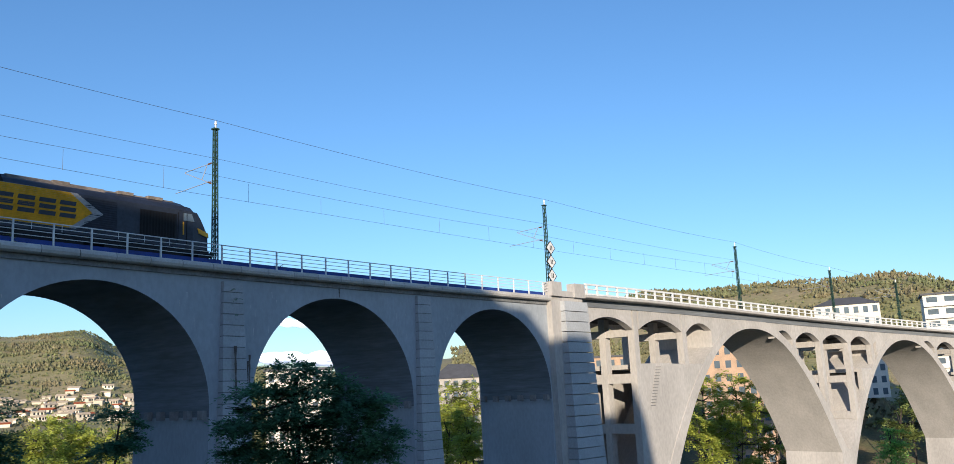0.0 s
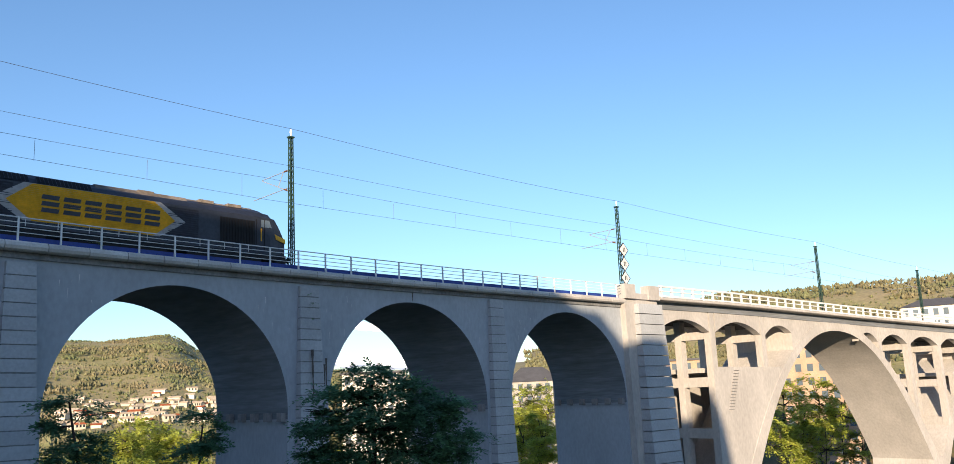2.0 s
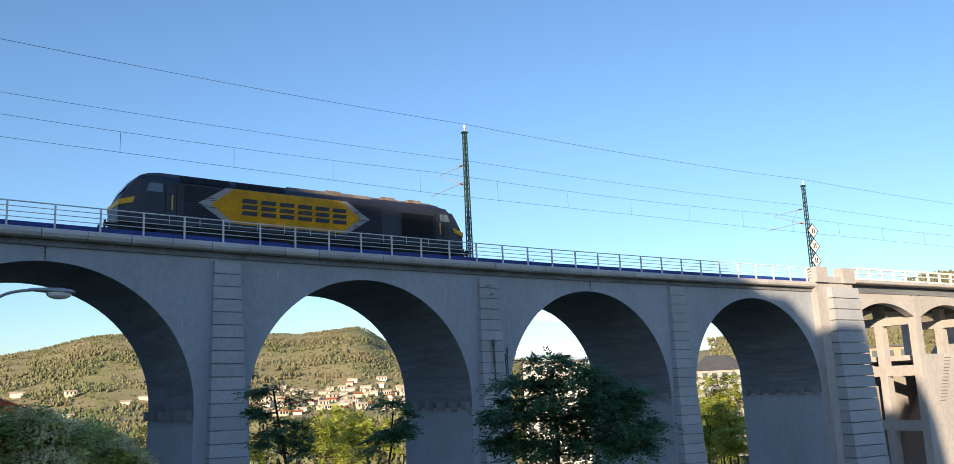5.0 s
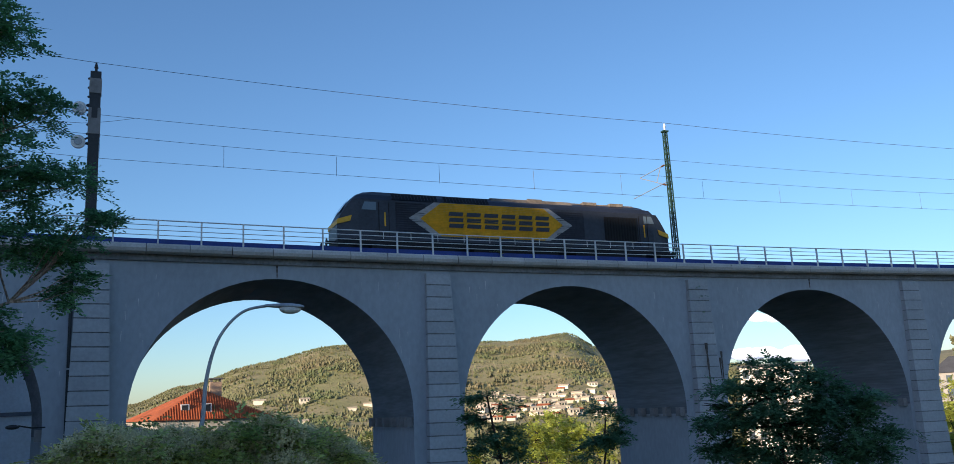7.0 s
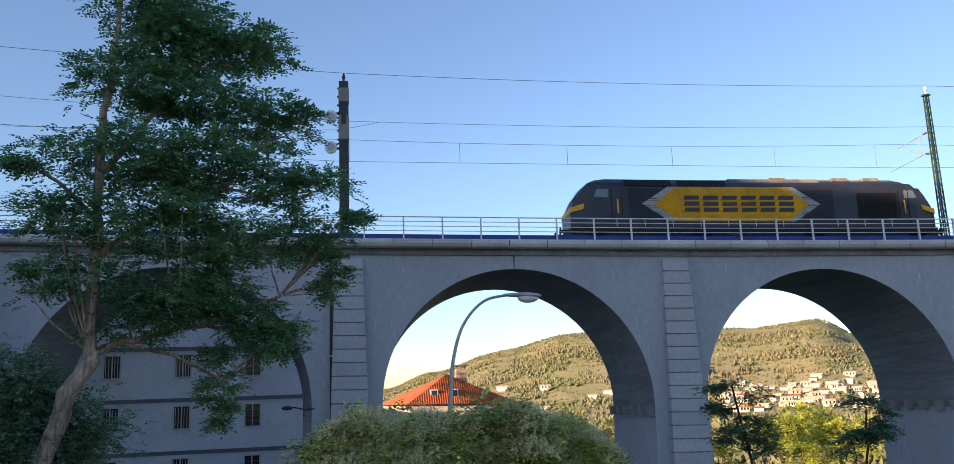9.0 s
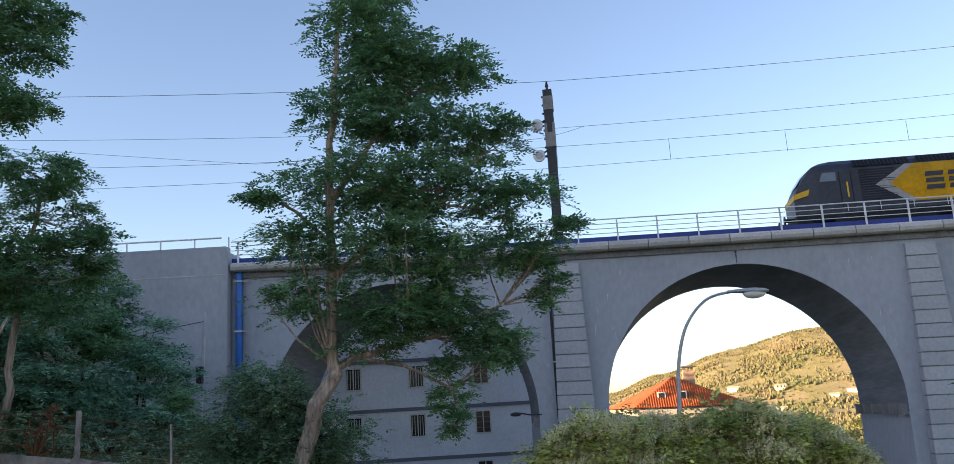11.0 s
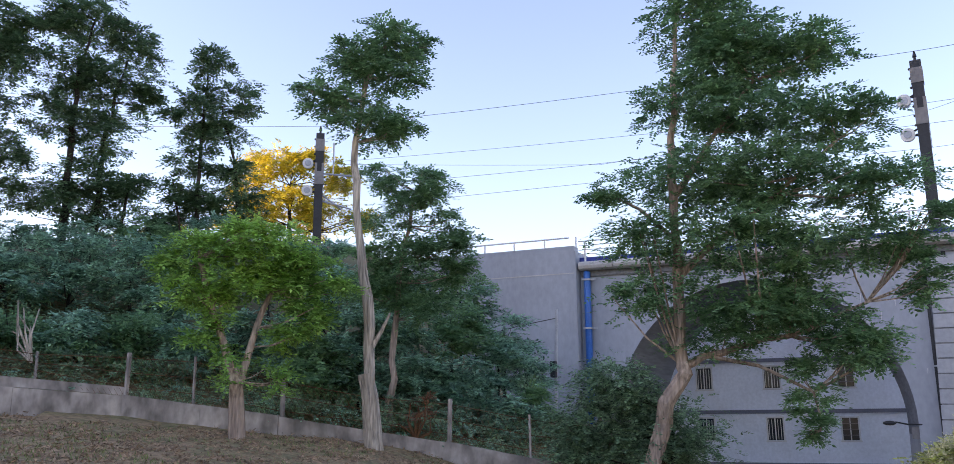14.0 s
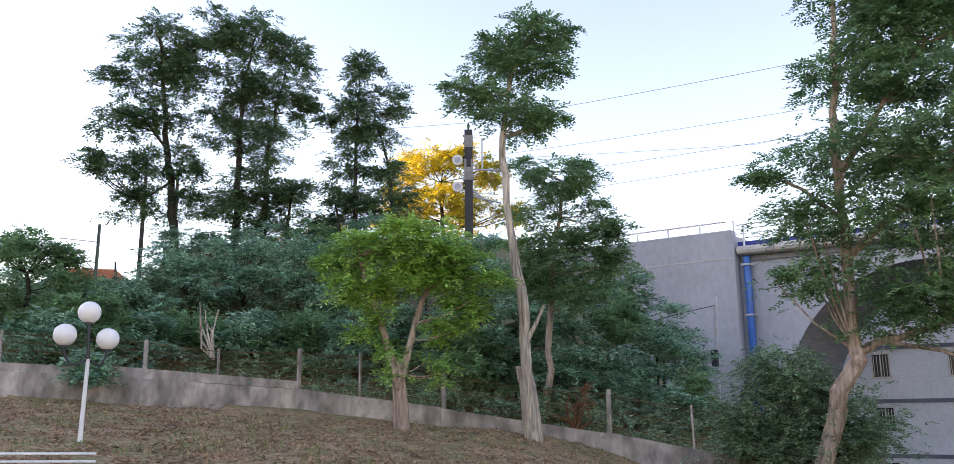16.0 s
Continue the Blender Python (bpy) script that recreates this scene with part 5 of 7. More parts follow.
tree('bank_shrub', 'dense blue-green shrub on the bank behind the wall', 'shrub', 'bank shrubs', [([(-14.48, 26.28, 2.18), (-14.42, 26.31, 3.47)], 0.07, 0.03)],
     [(-14.4, 26.32, 3.92, 0.94, 0.71, 1515), (-14.66, 25.6, 3.34, 0.81, 0.69, 1326), (-14.12, 26.92, 3.37, 0.83, 0.71, 1326), (-14.16, 25.77, 2.77, 1.15, 0.63, 1736)],
     LEAFBLUE, DARKBARK, 0.16, 38)

tree('bank_shrub', 'dense blue-green shrub on the bank behind the wall', 'shrub', 'bank shrubs', [([(-12.93, 23.7, 0.89), (-12.88, 23.73, 1.82)], 0.07, 0.03)],
     [(-12.87, 23.74, 2.15, 0.92, 0.52, 1352), (-13.11, 23.03, 1.74, 0.79, 0.51, 1183), (-12.6, 24.33, 1.74, 0.82, 0.53, 1183), (-12.62, 23.19, 1.34, 1.13, 0.47, 1550)],
     LEAFBLUE, DARKBARK, 0.16, 39)

tree('bank_shrub', 'dense blue-green shrub on the bank behind the wall', 'shrub', 'bank shrubs', [([(-13.04, 25.9, 0.92), (-12.98, 25.93, 2.02)], 0.07, 0.03)],
     [(-12.96, 25.94, 2.4, 0.58, 0.62, 876), (-13.05, 25.34, 1.92, 0.5, 0.61, 767), (-12.86, 26.44, 1.92, 0.51, 0.63, 767), (-12.74, 25.38, 1.45, 0.71, 0.56, 1004)],
     LEAF, DARKBARK, 0.16, 40)

tree('bank_shrub', 'dense blue-green shrub on the bank behind the wall', 'shrub', 'bank shrubs', [([(-18.17, 19.97, 2.43), (-18.17, 19.97, 3.95)], 0.07, 0.03)],
     [(-18.17, 19.97, 4.48, 0.62, 0.81, 1403), (-18.11, 19.35, 3.78, 0.53, 0.79, 1227), (-18.15, 20.53, 3.84, 0.55, 0.82, 1227), (-17.77, 19.53, 3.12, 0.75, 0.72, 1607)],
     LEAFBLUE, DARKBARK, 0.16, 41)

tree('bank_shrub', 'dense blue-green shrub on the bank behind the wall', 'shrub', 'bank shrubs', [([(-20.83, 20.18, 2.74), (-20.84, 20.17, 4.13)], 0.07, 0.03)],
     [(-20.84, 20.17, 4.62, 0.99, 0.74, 1803), (-20.89, 19.39, 3.97, 0.85, 0.73, 1578), (-20.69, 20.89, 4.04, 0.88, 0.75, 1578), (-20.4, 19.76, 3.36, 1.21, 0.67, 2067)],
     LEAFBLUE, DARKBARK, 0.16, 42)

tree('bank_shrub', 'dense blue-green shrub on the bank behind the wall', 'shrub', 'bank shrubs', [([(-30.86, 14.28, 5.25), (-30.89, 14.2, 6.4)], 0.07, 0.03)],
     [(-30.91, 14.17, 5.91, 0.97, 0.65, 1127), (-30.64, 13.55, 5.84, 0.84, 0.64, 986), (-31.04, 14.83, 5.95, 0.86, 0.66, 986), (-30.33, 13.99, 5.72, 1.19, 0.59, 1291)],
     LEAFBLUE, DARKBARK, 0.16, 43)

tree('bank_shrub', 'dense blue-green shrub on the bank behind the wall', 'shrub', 'bank shrubs', [([(-32.79, 14.87, 6.29), (-32.82, 14.79, 7.38)], 0.07, 0.03)],
     [(-32.84, 14.76, 6.23, 1.23, 0.62, 1202), (-32.62, 14.02, 6.17, 1.06, 0.61, 1052), (-32.91, 15.55, 6.29, 1.09, 0.62, 1052), (-32.26, 14.58, 6.22, 1.51, 0.55, 1378)],
     LEAF, DARKBARK, 0.16, 44)

tree('bank_shrub', 'dense blue-green shrub on the bank behind the wall', 'shrub', 'bank shrubs', [([(-23.84, 10.37, 2.61), (-23.88, 10.28, 3.73)], 0.07, 0.03)],
     [(-23.9, 10.25, 4.13, 0.89, 0.67, 1803), (-23.59, 9.69, 3.58, 0.76, 0.65, 1578), (-24.06, 10.86, 3.68, 0.79, 0.68, 1578), (-23.31, 10.09, 3.11, 1.09, 0.6, 2067)],
     LEAFBLUE, DARKBARK, 0.16, 45)

tree('bank_shrub', 'dense blue-green shrub on the bank behind the wall', 'shrub', 'bank shrubs', [([(-22.05, 10.68, 2.47), (-22.07, 10.64, 3.01)], 0.07, 0.03)],
     [(-22.08, 10.63, 3.2, 0.7, 0.31, 751), (-21.77, 10.11, 2.93, 0.6, 0.31, 657), (-22.27, 11.15, 2.99, 0.62, 0.32, 657), (-21.52, 10.4, 2.7, 0.85, 0.28, 861)],
     LEAFBLUE, DARKBARK, 0.16, 46)

tree('bank_shrub', 'dense blue-green shrub on the bank behind the wall', 'shrub', 'bank shrubs', [([(-31.47, 12.87, 4.85), (-31.51, 12.77, 6.09)], 0.07, 0.03)],
     [(-31.53, 12.73, 6.53, 1.16, 0.73, 1503), (-31.25, 12.06, 5.88, 1, 0.72, 1315), (-31.65, 13.47, 5.87, 1.03, 0.74, 1315), (-30.93, 12.59, 5.37, 1.43, 0.65, 1722)],
     LEAFBLUE, DARKBARK, 0.16, 47)

tree('bank_shrub', 'dense blue-green shrub on the bank behind the wall', 'shrub', 'bank shrubs', [([(-34.04, 16.9, 7.02), (-34.07, 16.83, 8.04)], 0.07, 0.03)],
     [(-34.08, 16.8, 6.58, 0.97, 0.57, 789), (-33.84, 16.15, 6.52, 0.84, 0.56, 690), (-34.19, 17.49, 6.64, 0.86, 0.57, 690), (-33.52, 16.6, 6.56, 1.2, 0.51, 904)],
     LEAF, DARKBARK, 0.16, 48)

tree('bank_shrub', 'dense blue-green shrub on the bank behind the wall', 'shrub', 'bank shrubs', [([(-33.17, 18.54, 7.62), (-33.21, 18.48, 8.67)], 0.07, 0.03)],
     [(-33.22, 18.46, 9.04, 1.08, 0.57, 876), (-33.05, 17.72, 6.52, 0.93, 0.56, 767), (-33.25, 19.21, 8.69, 0.96, 0.57, 767), (-32.66, 18.22, 8.02, 1.33, 0.51, 1004)],
     LEAFBLUE, DARKBARK, 0.16, 49)

tree('bank_shrub', 'dense blue-green shrub on the bank behind the wall', 'shrub', 'bank shrubs', [([(-32.18, 20.21, 7.97), (-32.21, 20.16, 9.05)], 0.07, 0.03)],
     [(-32.22, 20.15, 9.42, 1.08, 0.57, 876), (-32.11, 19.38, 8.82, 0.93, 0.56, 767), (-32.2, 20.92, 9.06, 0.96, 0.57, 767), (-31.68, 19.87, 8.38, 1.33, 0.51, 1004)],
     LEAFBLUE, DARKBARK, 0.16, 50)

tree('bank_shrub', 'dense blue-green shrub on the bank behind the wall', 'shrub', 'bank shrubs', [([(-30.24, 21.33, 7.88), (-30.26, 21.29, 8.94)], 0.07, 0.03)],
     [(-30.27, 21.28, 9.32, 1.05, 0.55, 876), (-30.2, 20.5, 8.73, 0.91, 0.55, 767), (-30.21, 22.04, 8.95, 0.93, 0.56, 767), (-29.76, 20.96, 8.28, 1.3, 0.5, 1004)],
     LEAFBLUE, DARKBARK, 0.16, 51)

tree('bank_shrub', 'dense blue-green shrub on the bank behind the wall', 'shrub', 'bank shrubs', [([(-28.85, 23.16, 7.79), (-28.88, 23.13, 9.02)], 0.07, 0.03)],
     [(-28.89, 23.12, 9.46, 1.05, 0.63, 1002), (-28.88, 22.32, 8.8, 0.91, 0.62, 876), (-28.77, 23.89, 9.01, 0.93, 0.64, 876), (-28.4, 22.77, 8.27, 1.3, 0.57, 1148)],
     LEAF, DARKBARK, 0.16, 52)

tree('bank_shrub', 'dense blue-green shrub on the bank behind the wall', 'shrub', 'bank shrubs', [([(-26.76, 24.08, 7.51), (-26.78, 24.06, 8.87)], 0.07, 0.03)],
     [(-26.78, 24.05, 9.35, 1.03, 0.69, 1127), (-26.82, 23.25, 8.64, 0.88, 0.68, 986), (-26.64, 24.81, 8.84, 0.91, 0.7, 986), (-26.32, 23.67, 8.05, 1.26, 0.62, 1291)],
     LEAFBLUE, DARKBARK, 0.16, 53)

tree('bank_shrub', 'dense blue-green shrub on the bank behind the wall', 'shrub', 'bank shrubs', [([(-23.59, 24.49, 6.07), (-23.59, 24.49, 7.49)], 0.07, 0.03)],
     [(-23.59, 24.48, 7.99, 1.16, 0.73, 1503), (-23.76, 23.62, 7.28, 1, 0.72, 1315), (-23.33, 25.28, 7.43, 1.03, 0.74, 1315), (-23.17, 24.06, 6.66, 1.43, 0.65, 1722)],
     LEAFBLUE, DARKBARK, 0.16, 54)

tree('bank_shrub', 'dense blue-green shrub on the bank behind the wall', 'shrub', 'bank shrubs', [([(-22.33, 25.64, 7.09), (-22.32, 25.65, 8.23)], 0.07, 0.03)],
     [(-22.32, 25.65, 8.64, 0.97, 0.58, 1002), (-22.45, 24.87, 8.04, 0.84, 0.57, 876), (-22.11, 26.35, 8.2, 0.86, 0.59, 876), (-21.93, 25.19, 7.53, 1.19, 0.52, 1148)],
     LEAFBLUE, DARKBARK, 0.16, 55)

tree('bank_shrub', 'dense blue-green shrub on the bank behind the wall', 'shrub', 'bank shrubs', [([(-19.24, 29.24, 5.51), (-19.2, 29.26, 6.81)], 0.07, 0.03)],
     [(-19.19, 29.27, 7.26, 1.1, 0.67, 1240), (-19.49, 28.47, 6.64, 0.95, 0.66, 1085), (-18.84, 29.97, 6.73, 0.97, 0.68, 1085), (-18.89, 28.75, 6.05, 1.35, 0.61, 1421)],
     LEAF, DARKBARK, 0.16, 56)

tree('bank_shrub', 'dense blue-green shrub on the bank behind the wall', 'shrub', 'bank shrubs', [([(-17.61, 30.25, 4.73), (-17.56, 30.28, 6)], 0.07, 0.03)],
     [(-17.54, 30.29, 6.44, 1, 0.67, 1127), (-17.83, 29.54, 5.84, 0.86, 0.66, 986), (-17.23, 30.92, 5.91, 0.88, 0.68, 986), (-17.28, 29.74, 5.27, 1.23, 0.61, 1291)],
     LEAFBLUE, DARKBARK, 0.16, 57)

tree('bank_shrub', 'dense blue-green shrub on the bank behind the wall', 'shrub', 'bank shrubs', [([(-16.61, 30.81, 3.73), (-16.55, 30.84, 4.98)], 0.07, 0.03)],
     [(-16.53, 30.85, 5.42, 0.9, 0.67, 1014), (-16.79, 30.14, 4.84, 0.77, 0.66, 887), (-16.27, 31.44, 4.89, 0.79, 0.68, 887), (-16.3, 30.29, 4.28, 1.1, 0.61, 1162)],
     LEAFBLUE, DARKBARK, 0.16, 58)

tree('bank_shrub', 'dense blue-green shrub on the bank behind the wall', 'shrub', 'bank shrubs', [([(-15.85, 31.21, 2.53), (-15.78, 31.24, 3.75)], 0.07, 0.03)],
     [(-15.76, 31.25, 4.18, 0.8, 0.67, 901), (-15.97, 30.58, 3.63, 0.69, 0.66, 789), (-15.55, 31.8, 3.66, 0.71, 0.68, 789), (-15.54, 30.69, 3.09, 0.98, 0.61, 1033)],
     LEAFBLUE, DARKBARK, 0.16, 59)

tree('bank_shrub', 'dense blue-green shrub on the bank behind the wall', 'shrub', 'bank shrubs', [([(-18.69, 30.77, 6.54), (-18.66, 30.79, 7.43)], 0.07, 0.03)],
     [(-18.65, 30.79, 7.74, 0.82, 0.46, 601), (-18.83, 30.1, 7.29, 0.71, 0.46, 526), (-18.43, 31.39, 7.4, 0.73, 0.47, 526), (-18.36, 30.26, 6.88, 1.01, 0.42, 689)],
     LEAF, DARKBARK, 0.16, 60)

tree('bank_shrub', 'dense blue-green shrub on the bank behind the wall', 'shrub', 'bank shrubs', [([(-18.7, 25.97, 5.21), (-18.68, 25.98, 6.39)], 0.07, 0.03)],
     [(-18.67, 25.99, 6.81, 0.91, 0.62, 1127), (-18.84, 25.24, 6.23, 0.79, 0.61, 986), (-18.44, 26.64, 6.34, 0.81, 0.62, 986), (-18.34, 25.49, 5.69, 1.12, 0.55, 1291)],
     LEAFBLUE, DARKBARK, 0.16, 61)

tree('evergreen_bush', 'dark glossy evergreen bush at the foot of the viaduct', 'bush', '', [([(-6.69, 20.96, 0.1), (-6.64, 20.97, 2.01)], 0.1, 0.04)],
     [(-8.21, 20.44, 2.45, 0.893, 0.78, 6028), (-7.62, 20.65, 2.01, 0.893, 0.86, 6630), (-8.43, 20.36, 1.32, 1.1875, 0.78, 8037), (-6.93, 20.87, 1.31, 1.3395, 0.78, 9043), (-6.37, 21.03, 0.84, 0.893, 0.63, 4822), (-8.85, 20.19, 0.76, 0.893, 0.63, 4822), (-7.48, 20.7, 0.7, 1.3395, 0.63, 7234)],
     LEAFBUSH, DARKBARK, 0.1, 50)

tree('privet_bush', 'pale flowering privet bush in front of the viaduct', 'bush', 'privet bushes', [([(-0.02, 14, 0.35), (-0.01, 14, 0.9)], 0.06, 0.03)],
     [(-0.01, 14, 1.13, 0.5, 0.34, 3253), (-0.39, 13.99, 0.89, 0.45, 0.36, 3100), (0.47, 13.99, 0.97, 0.45, 0.36, 3100), (0.18, 14, 0.75, 0.6, 0.34, 3904), (-0.25, 14, 0.54, 0.7, 0.36, 4823), (0.56, 13.99, 0.55, 0.7, 0.36, 4823)],
     LEAFPALE, DARKBARK, 0.105, 51)

tree('privet_bush', 'pale flowering privet bush in front of the viaduct', 'bush', 'privet bushes', [([(1.56, 14.42, 0.23), (1.58, 14.41, 0.81)], 0.06, 0.03)],
     [(0.94, 14.47, 1.04, 0.46, 0.37, 3100), (1.43, 14.43, 0.95, 0.46, 0.35, 2928), (1.99, 14.36, 1.03, 0.5, 0.37, 3307), (2.49, 14.29, 1.08, 0.52, 0.39, 3636), (1.18, 14.45, 0.64, 0.62, 0.37, 4134), (1.87, 14.38, 0.64, 0.62, 0.39, 4363), (2.57, 14.27, 0.64, 0.62, 0.41, 4593), (1.37, 14.44, 0.37, 0.93, 0.35, 5856)],
     LEAFPALE, DARKBARK, 0.105, 52)

tree('privet_bush', 'pale flowering privet bush in front of the viaduct', 'bush', 'privet bushes', [([(3.44, 15.11, 0.08), (3.47, 15.11, 0.7)], 0.06, 0.03)],
     [(3.23, 15.16, 0.86, 0.5, 0.4, 3100), (3.69, 15.06, 0.68, 0.46, 0.38, 2733), (4.03, 14.97, 0.44, 0.39, 0.31, 1875), (3.26, 15.15, 0.44, 0.66, 0.42, 4363), (3.77, 15.04, 0.29, 0.66, 0.35, 3674)],
     LEAFPALE, DARKBARK, 0.105, 53)

tree('small_tree', 'small dark tree seen through an arch', 'tree', '', [([(11.63, 25.47, -0.85), (11.44, 25.56, 0.47), (11.24, 25.65, 1.82)], 0.09, 0.03)],
     [(11.14, 25.69, 1.73, 0.64, 0.32, 801), (10.93, 25.78, 1.07, 0.52, 0.36, 732), (11.72, 25.43, 0.74, 0.68, 0.36, 958), (11.16, 25.68, 0.21, 0.68, 0.44, 1171), (12.03, 25.28, 0.06, 0.52, 0.32, 651), (11.76, 25.41, 1.5, 0.4, 0.24, 375)],
     LEAFDARK, DARKBARK, 0.14, 54)

tree('small_tree', 'small dark tree seen through an arch', 'tree', '', [([(16.47, 27.44, -1.35), (16.61, 27.35, 0.77)], 0.09, 0.03)],
     [(16.62, 27.34, 0.87, 0.64, 0.46, 876), (16.76, 27.26, 0.22, 0.59, 0.55, 977), (16.35, 27.51, -0.4, 0.82, 0.59, 1465)],
     LEAFDARK, DARKBARK, 0.16, 55)

tree('ailanthus_tree', 'broad dark-green tree in front of the second arch', 'tree', '', [([(16.01, 17.88, -0.9), (16.03, 17.86, 0.62), (16.04, 17.85, 2.03)], 0.14, 0.04)],
     [(15.93, 17.95, 2.11, 0.9024, 0.27, 1375), (15.36, 18.44, 1.52, 0.9888, 0.38, 2064), (16.44, 17.49, 1.53, 1.152, 0.44, 2846), (15, 18.73, 0.83, 0.7392, 0.34, 1836), (15.93, 17.95, 0.78, 1.4784, 0.58, 6243), (17.01, 16.93, 0.87, 1.152, 0.58, 4857), (17.43, 16.49, 1.15, 0.576, 0.38, 1570), (17.44, 16.49, 0.1, 0.9888, 0.51, 3672), (16.19, 17.71, -0.07, 1.968, 0.58, 8325), (14.67, 19, 1.25, 0.3264, 0.17, 312), (16.89, 17.05, 1.8, 0.4896, 0.27, 749), (14.7, 18.97, 0.15, 0.4896, 0.34, 1224)],
     LEAFDARK, DARKBARK, 0.13, 56)

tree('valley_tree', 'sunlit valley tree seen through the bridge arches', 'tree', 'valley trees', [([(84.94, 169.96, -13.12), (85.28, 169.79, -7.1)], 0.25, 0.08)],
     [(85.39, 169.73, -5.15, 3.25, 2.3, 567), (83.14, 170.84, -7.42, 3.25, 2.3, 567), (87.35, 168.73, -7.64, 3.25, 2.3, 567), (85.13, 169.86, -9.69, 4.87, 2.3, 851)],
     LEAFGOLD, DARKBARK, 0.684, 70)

tree('valley_tree', 'sunlit valley tree seen through the bridge arches', 'tree', 'valley trees', [([(100.29, 184.5, -13.99), (100.73, 184.27, -6.95)], 0.25, 0.08)],
     [(100.87, 184.19, -4.66, 4.04, 2.69, 676), (98.13, 185.66, -7.32, 4.04, 2.69, 676), (103.24, 182.87, -7.59, 4.04, 2.69, 676), (100.54, 184.37, -9.98, 6.06, 2.69, 1014)],
     LEAFGOLD, DARKBARK, 0.756, 71)

tree('valley_tree', 'sunlit valley tree seen through the bridge arches', 'tree', 'valley trees', [([(100.66, 172.82, -16.22), (101.15, 172.54, -8.82)], 0.25, 0.08)],
     [(101.31, 172.44, -6.42, 3.42, 2.85, 668), (98.99, 173.78, -9.24, 3.42, 2.85, 668), (103.21, 171.31, -9.46, 3.42, 2.85, 668), (100.94, 172.66, -12, 5.13, 2.85, 1002)],
     LEAFGOLD, DARKBARK, 0.72, 72)

tree('valley_tree', 'sunlit valley tree seen through the bridge arches', 'tree', 'valley trees', [([(80.7, 156.41, -14.17), (80.94, 156.28, -10.09)], 0.25, 0.08)],
     [(81.02, 156.24, -8.78, 4.51, 1.57, 626), (78.02, 157.76, -10.24, 4.51, 1.57, 626), (83.8, 154.77, -10.53, 4.51, 1.57, 626), (80.84, 156.34, -11.84, 6.77, 1.57, 939)],
     LEAFGOLD, DARKBARK, 0.634, 73)

tree('valley_tree', 'sunlit valley tree seen through the bridge arches', 'tree', 'valley trees', [([(34.47, 145.99, -6.18), (34.51, 145.98, -3.13)], 0.25, 0.08)],
     [(34.53, 145.97, -2.14, 2.56, 1.18, 367), (32.75, 146.38, -3.24, 2.56, 1.18, 367), (36.28, 145.55, -3.45, 2.56, 1.18, 367), (34.49, 145.98, -4.44, 3.85, 1.18, 551)],
     LEAFMID, DARKBARK, 0.54, 74)

tree('valley_tree', 'sunlit valley tree seen through the bridge arches', 'tree', 'valley trees', [([(41.95, 154.4, -8.46), (42.03, 154.38, -4.6)], 0.25, 0.08)],
     [(42.06, 154.37, -3.35, 2.39, 1.48, 380), (40.38, 154.82, -4.78, 2.39, 1.48, 380), (43.68, 153.92, -4.97, 2.39, 1.48, 380), (42, 154.39, -6.26, 3.59, 1.48, 570)],
     LEAFMID, DARKBARK, 0.576, 75)

tree('valley_tree', 'sunlit valley tree seen through the bridge arches', 'tree', 'valley trees', [([(28.52, 137.06, -6.37), (28.55, 137.06, -3.8)], 0.25, 0.08)],
     [(28.55, 137.06, -2.97, 2.39, 1, 334), (26.91, 137.39, -3.89, 2.39, 1, 334), (30.18, 136.71, -4.08, 2.39, 1, 334), (28.53, 137.06, -4.91, 3.59, 1, 501)],
     LEAFMID, DARKBARK, 0.504, 76)

tree('valley_tree', 'sunlit valley tree seen through the bridge arches', 'tree', 'valley trees', [([(90.47, 178.37, -12.57), (90.25, 178.48, -5.84)], 0.25, 0.08)],
     [(90.18, 178.52, -3.66, 4.27, 2.85, 835), (88.06, 179.57, -6.14, 4.27, 2.85, 835), (92.49, 177.33, -6.51, 4.27, 2.85, 835), (90.35, 178.43, -8.73, 6.41, 2.85, 1252)],
     LEAFGOLD, DARKBARK, 0.72, 77)

tree('valley_tree', 'sunlit valley tree seen through the bridge arches', 'tree', 'valley trees', [([(106.01, 192.77, -13.97), (105.81, 192.88, -6.44)], 0.25, 0.08)],
     [(105.74, 192.92, -4, 4.7, 3.13, 835), (103.35, 194.21, -6.78, 4.7, 3.13, 835), (108.3, 191.5, -7.18, 4.7, 3.13, 835), (105.9, 192.84, -9.68, 7.05, 3.13, 1252)],
     LEAFGOLD, DARKBARK, 0.792, 78)

tree('valley_tree', 'sunlit valley tree seen through the bridge arches', 'tree', 'valley trees', [([(81.34, 171.71, -11.51), (81.16, 171.79, -6.79)], 0.25, 0.08)],
     [(81.1, 171.82, -5.26, 3.25, 2.03, 501), (79.52, 172.56, -6.98, 3.25, 2.03, 501), (82.83, 170.99, -7.27, 3.25, 2.03, 501), (81.23, 171.76, -8.82, 4.87, 2.03, 751)],
     LEAFMID, DARKBARK, 0.684, 79)

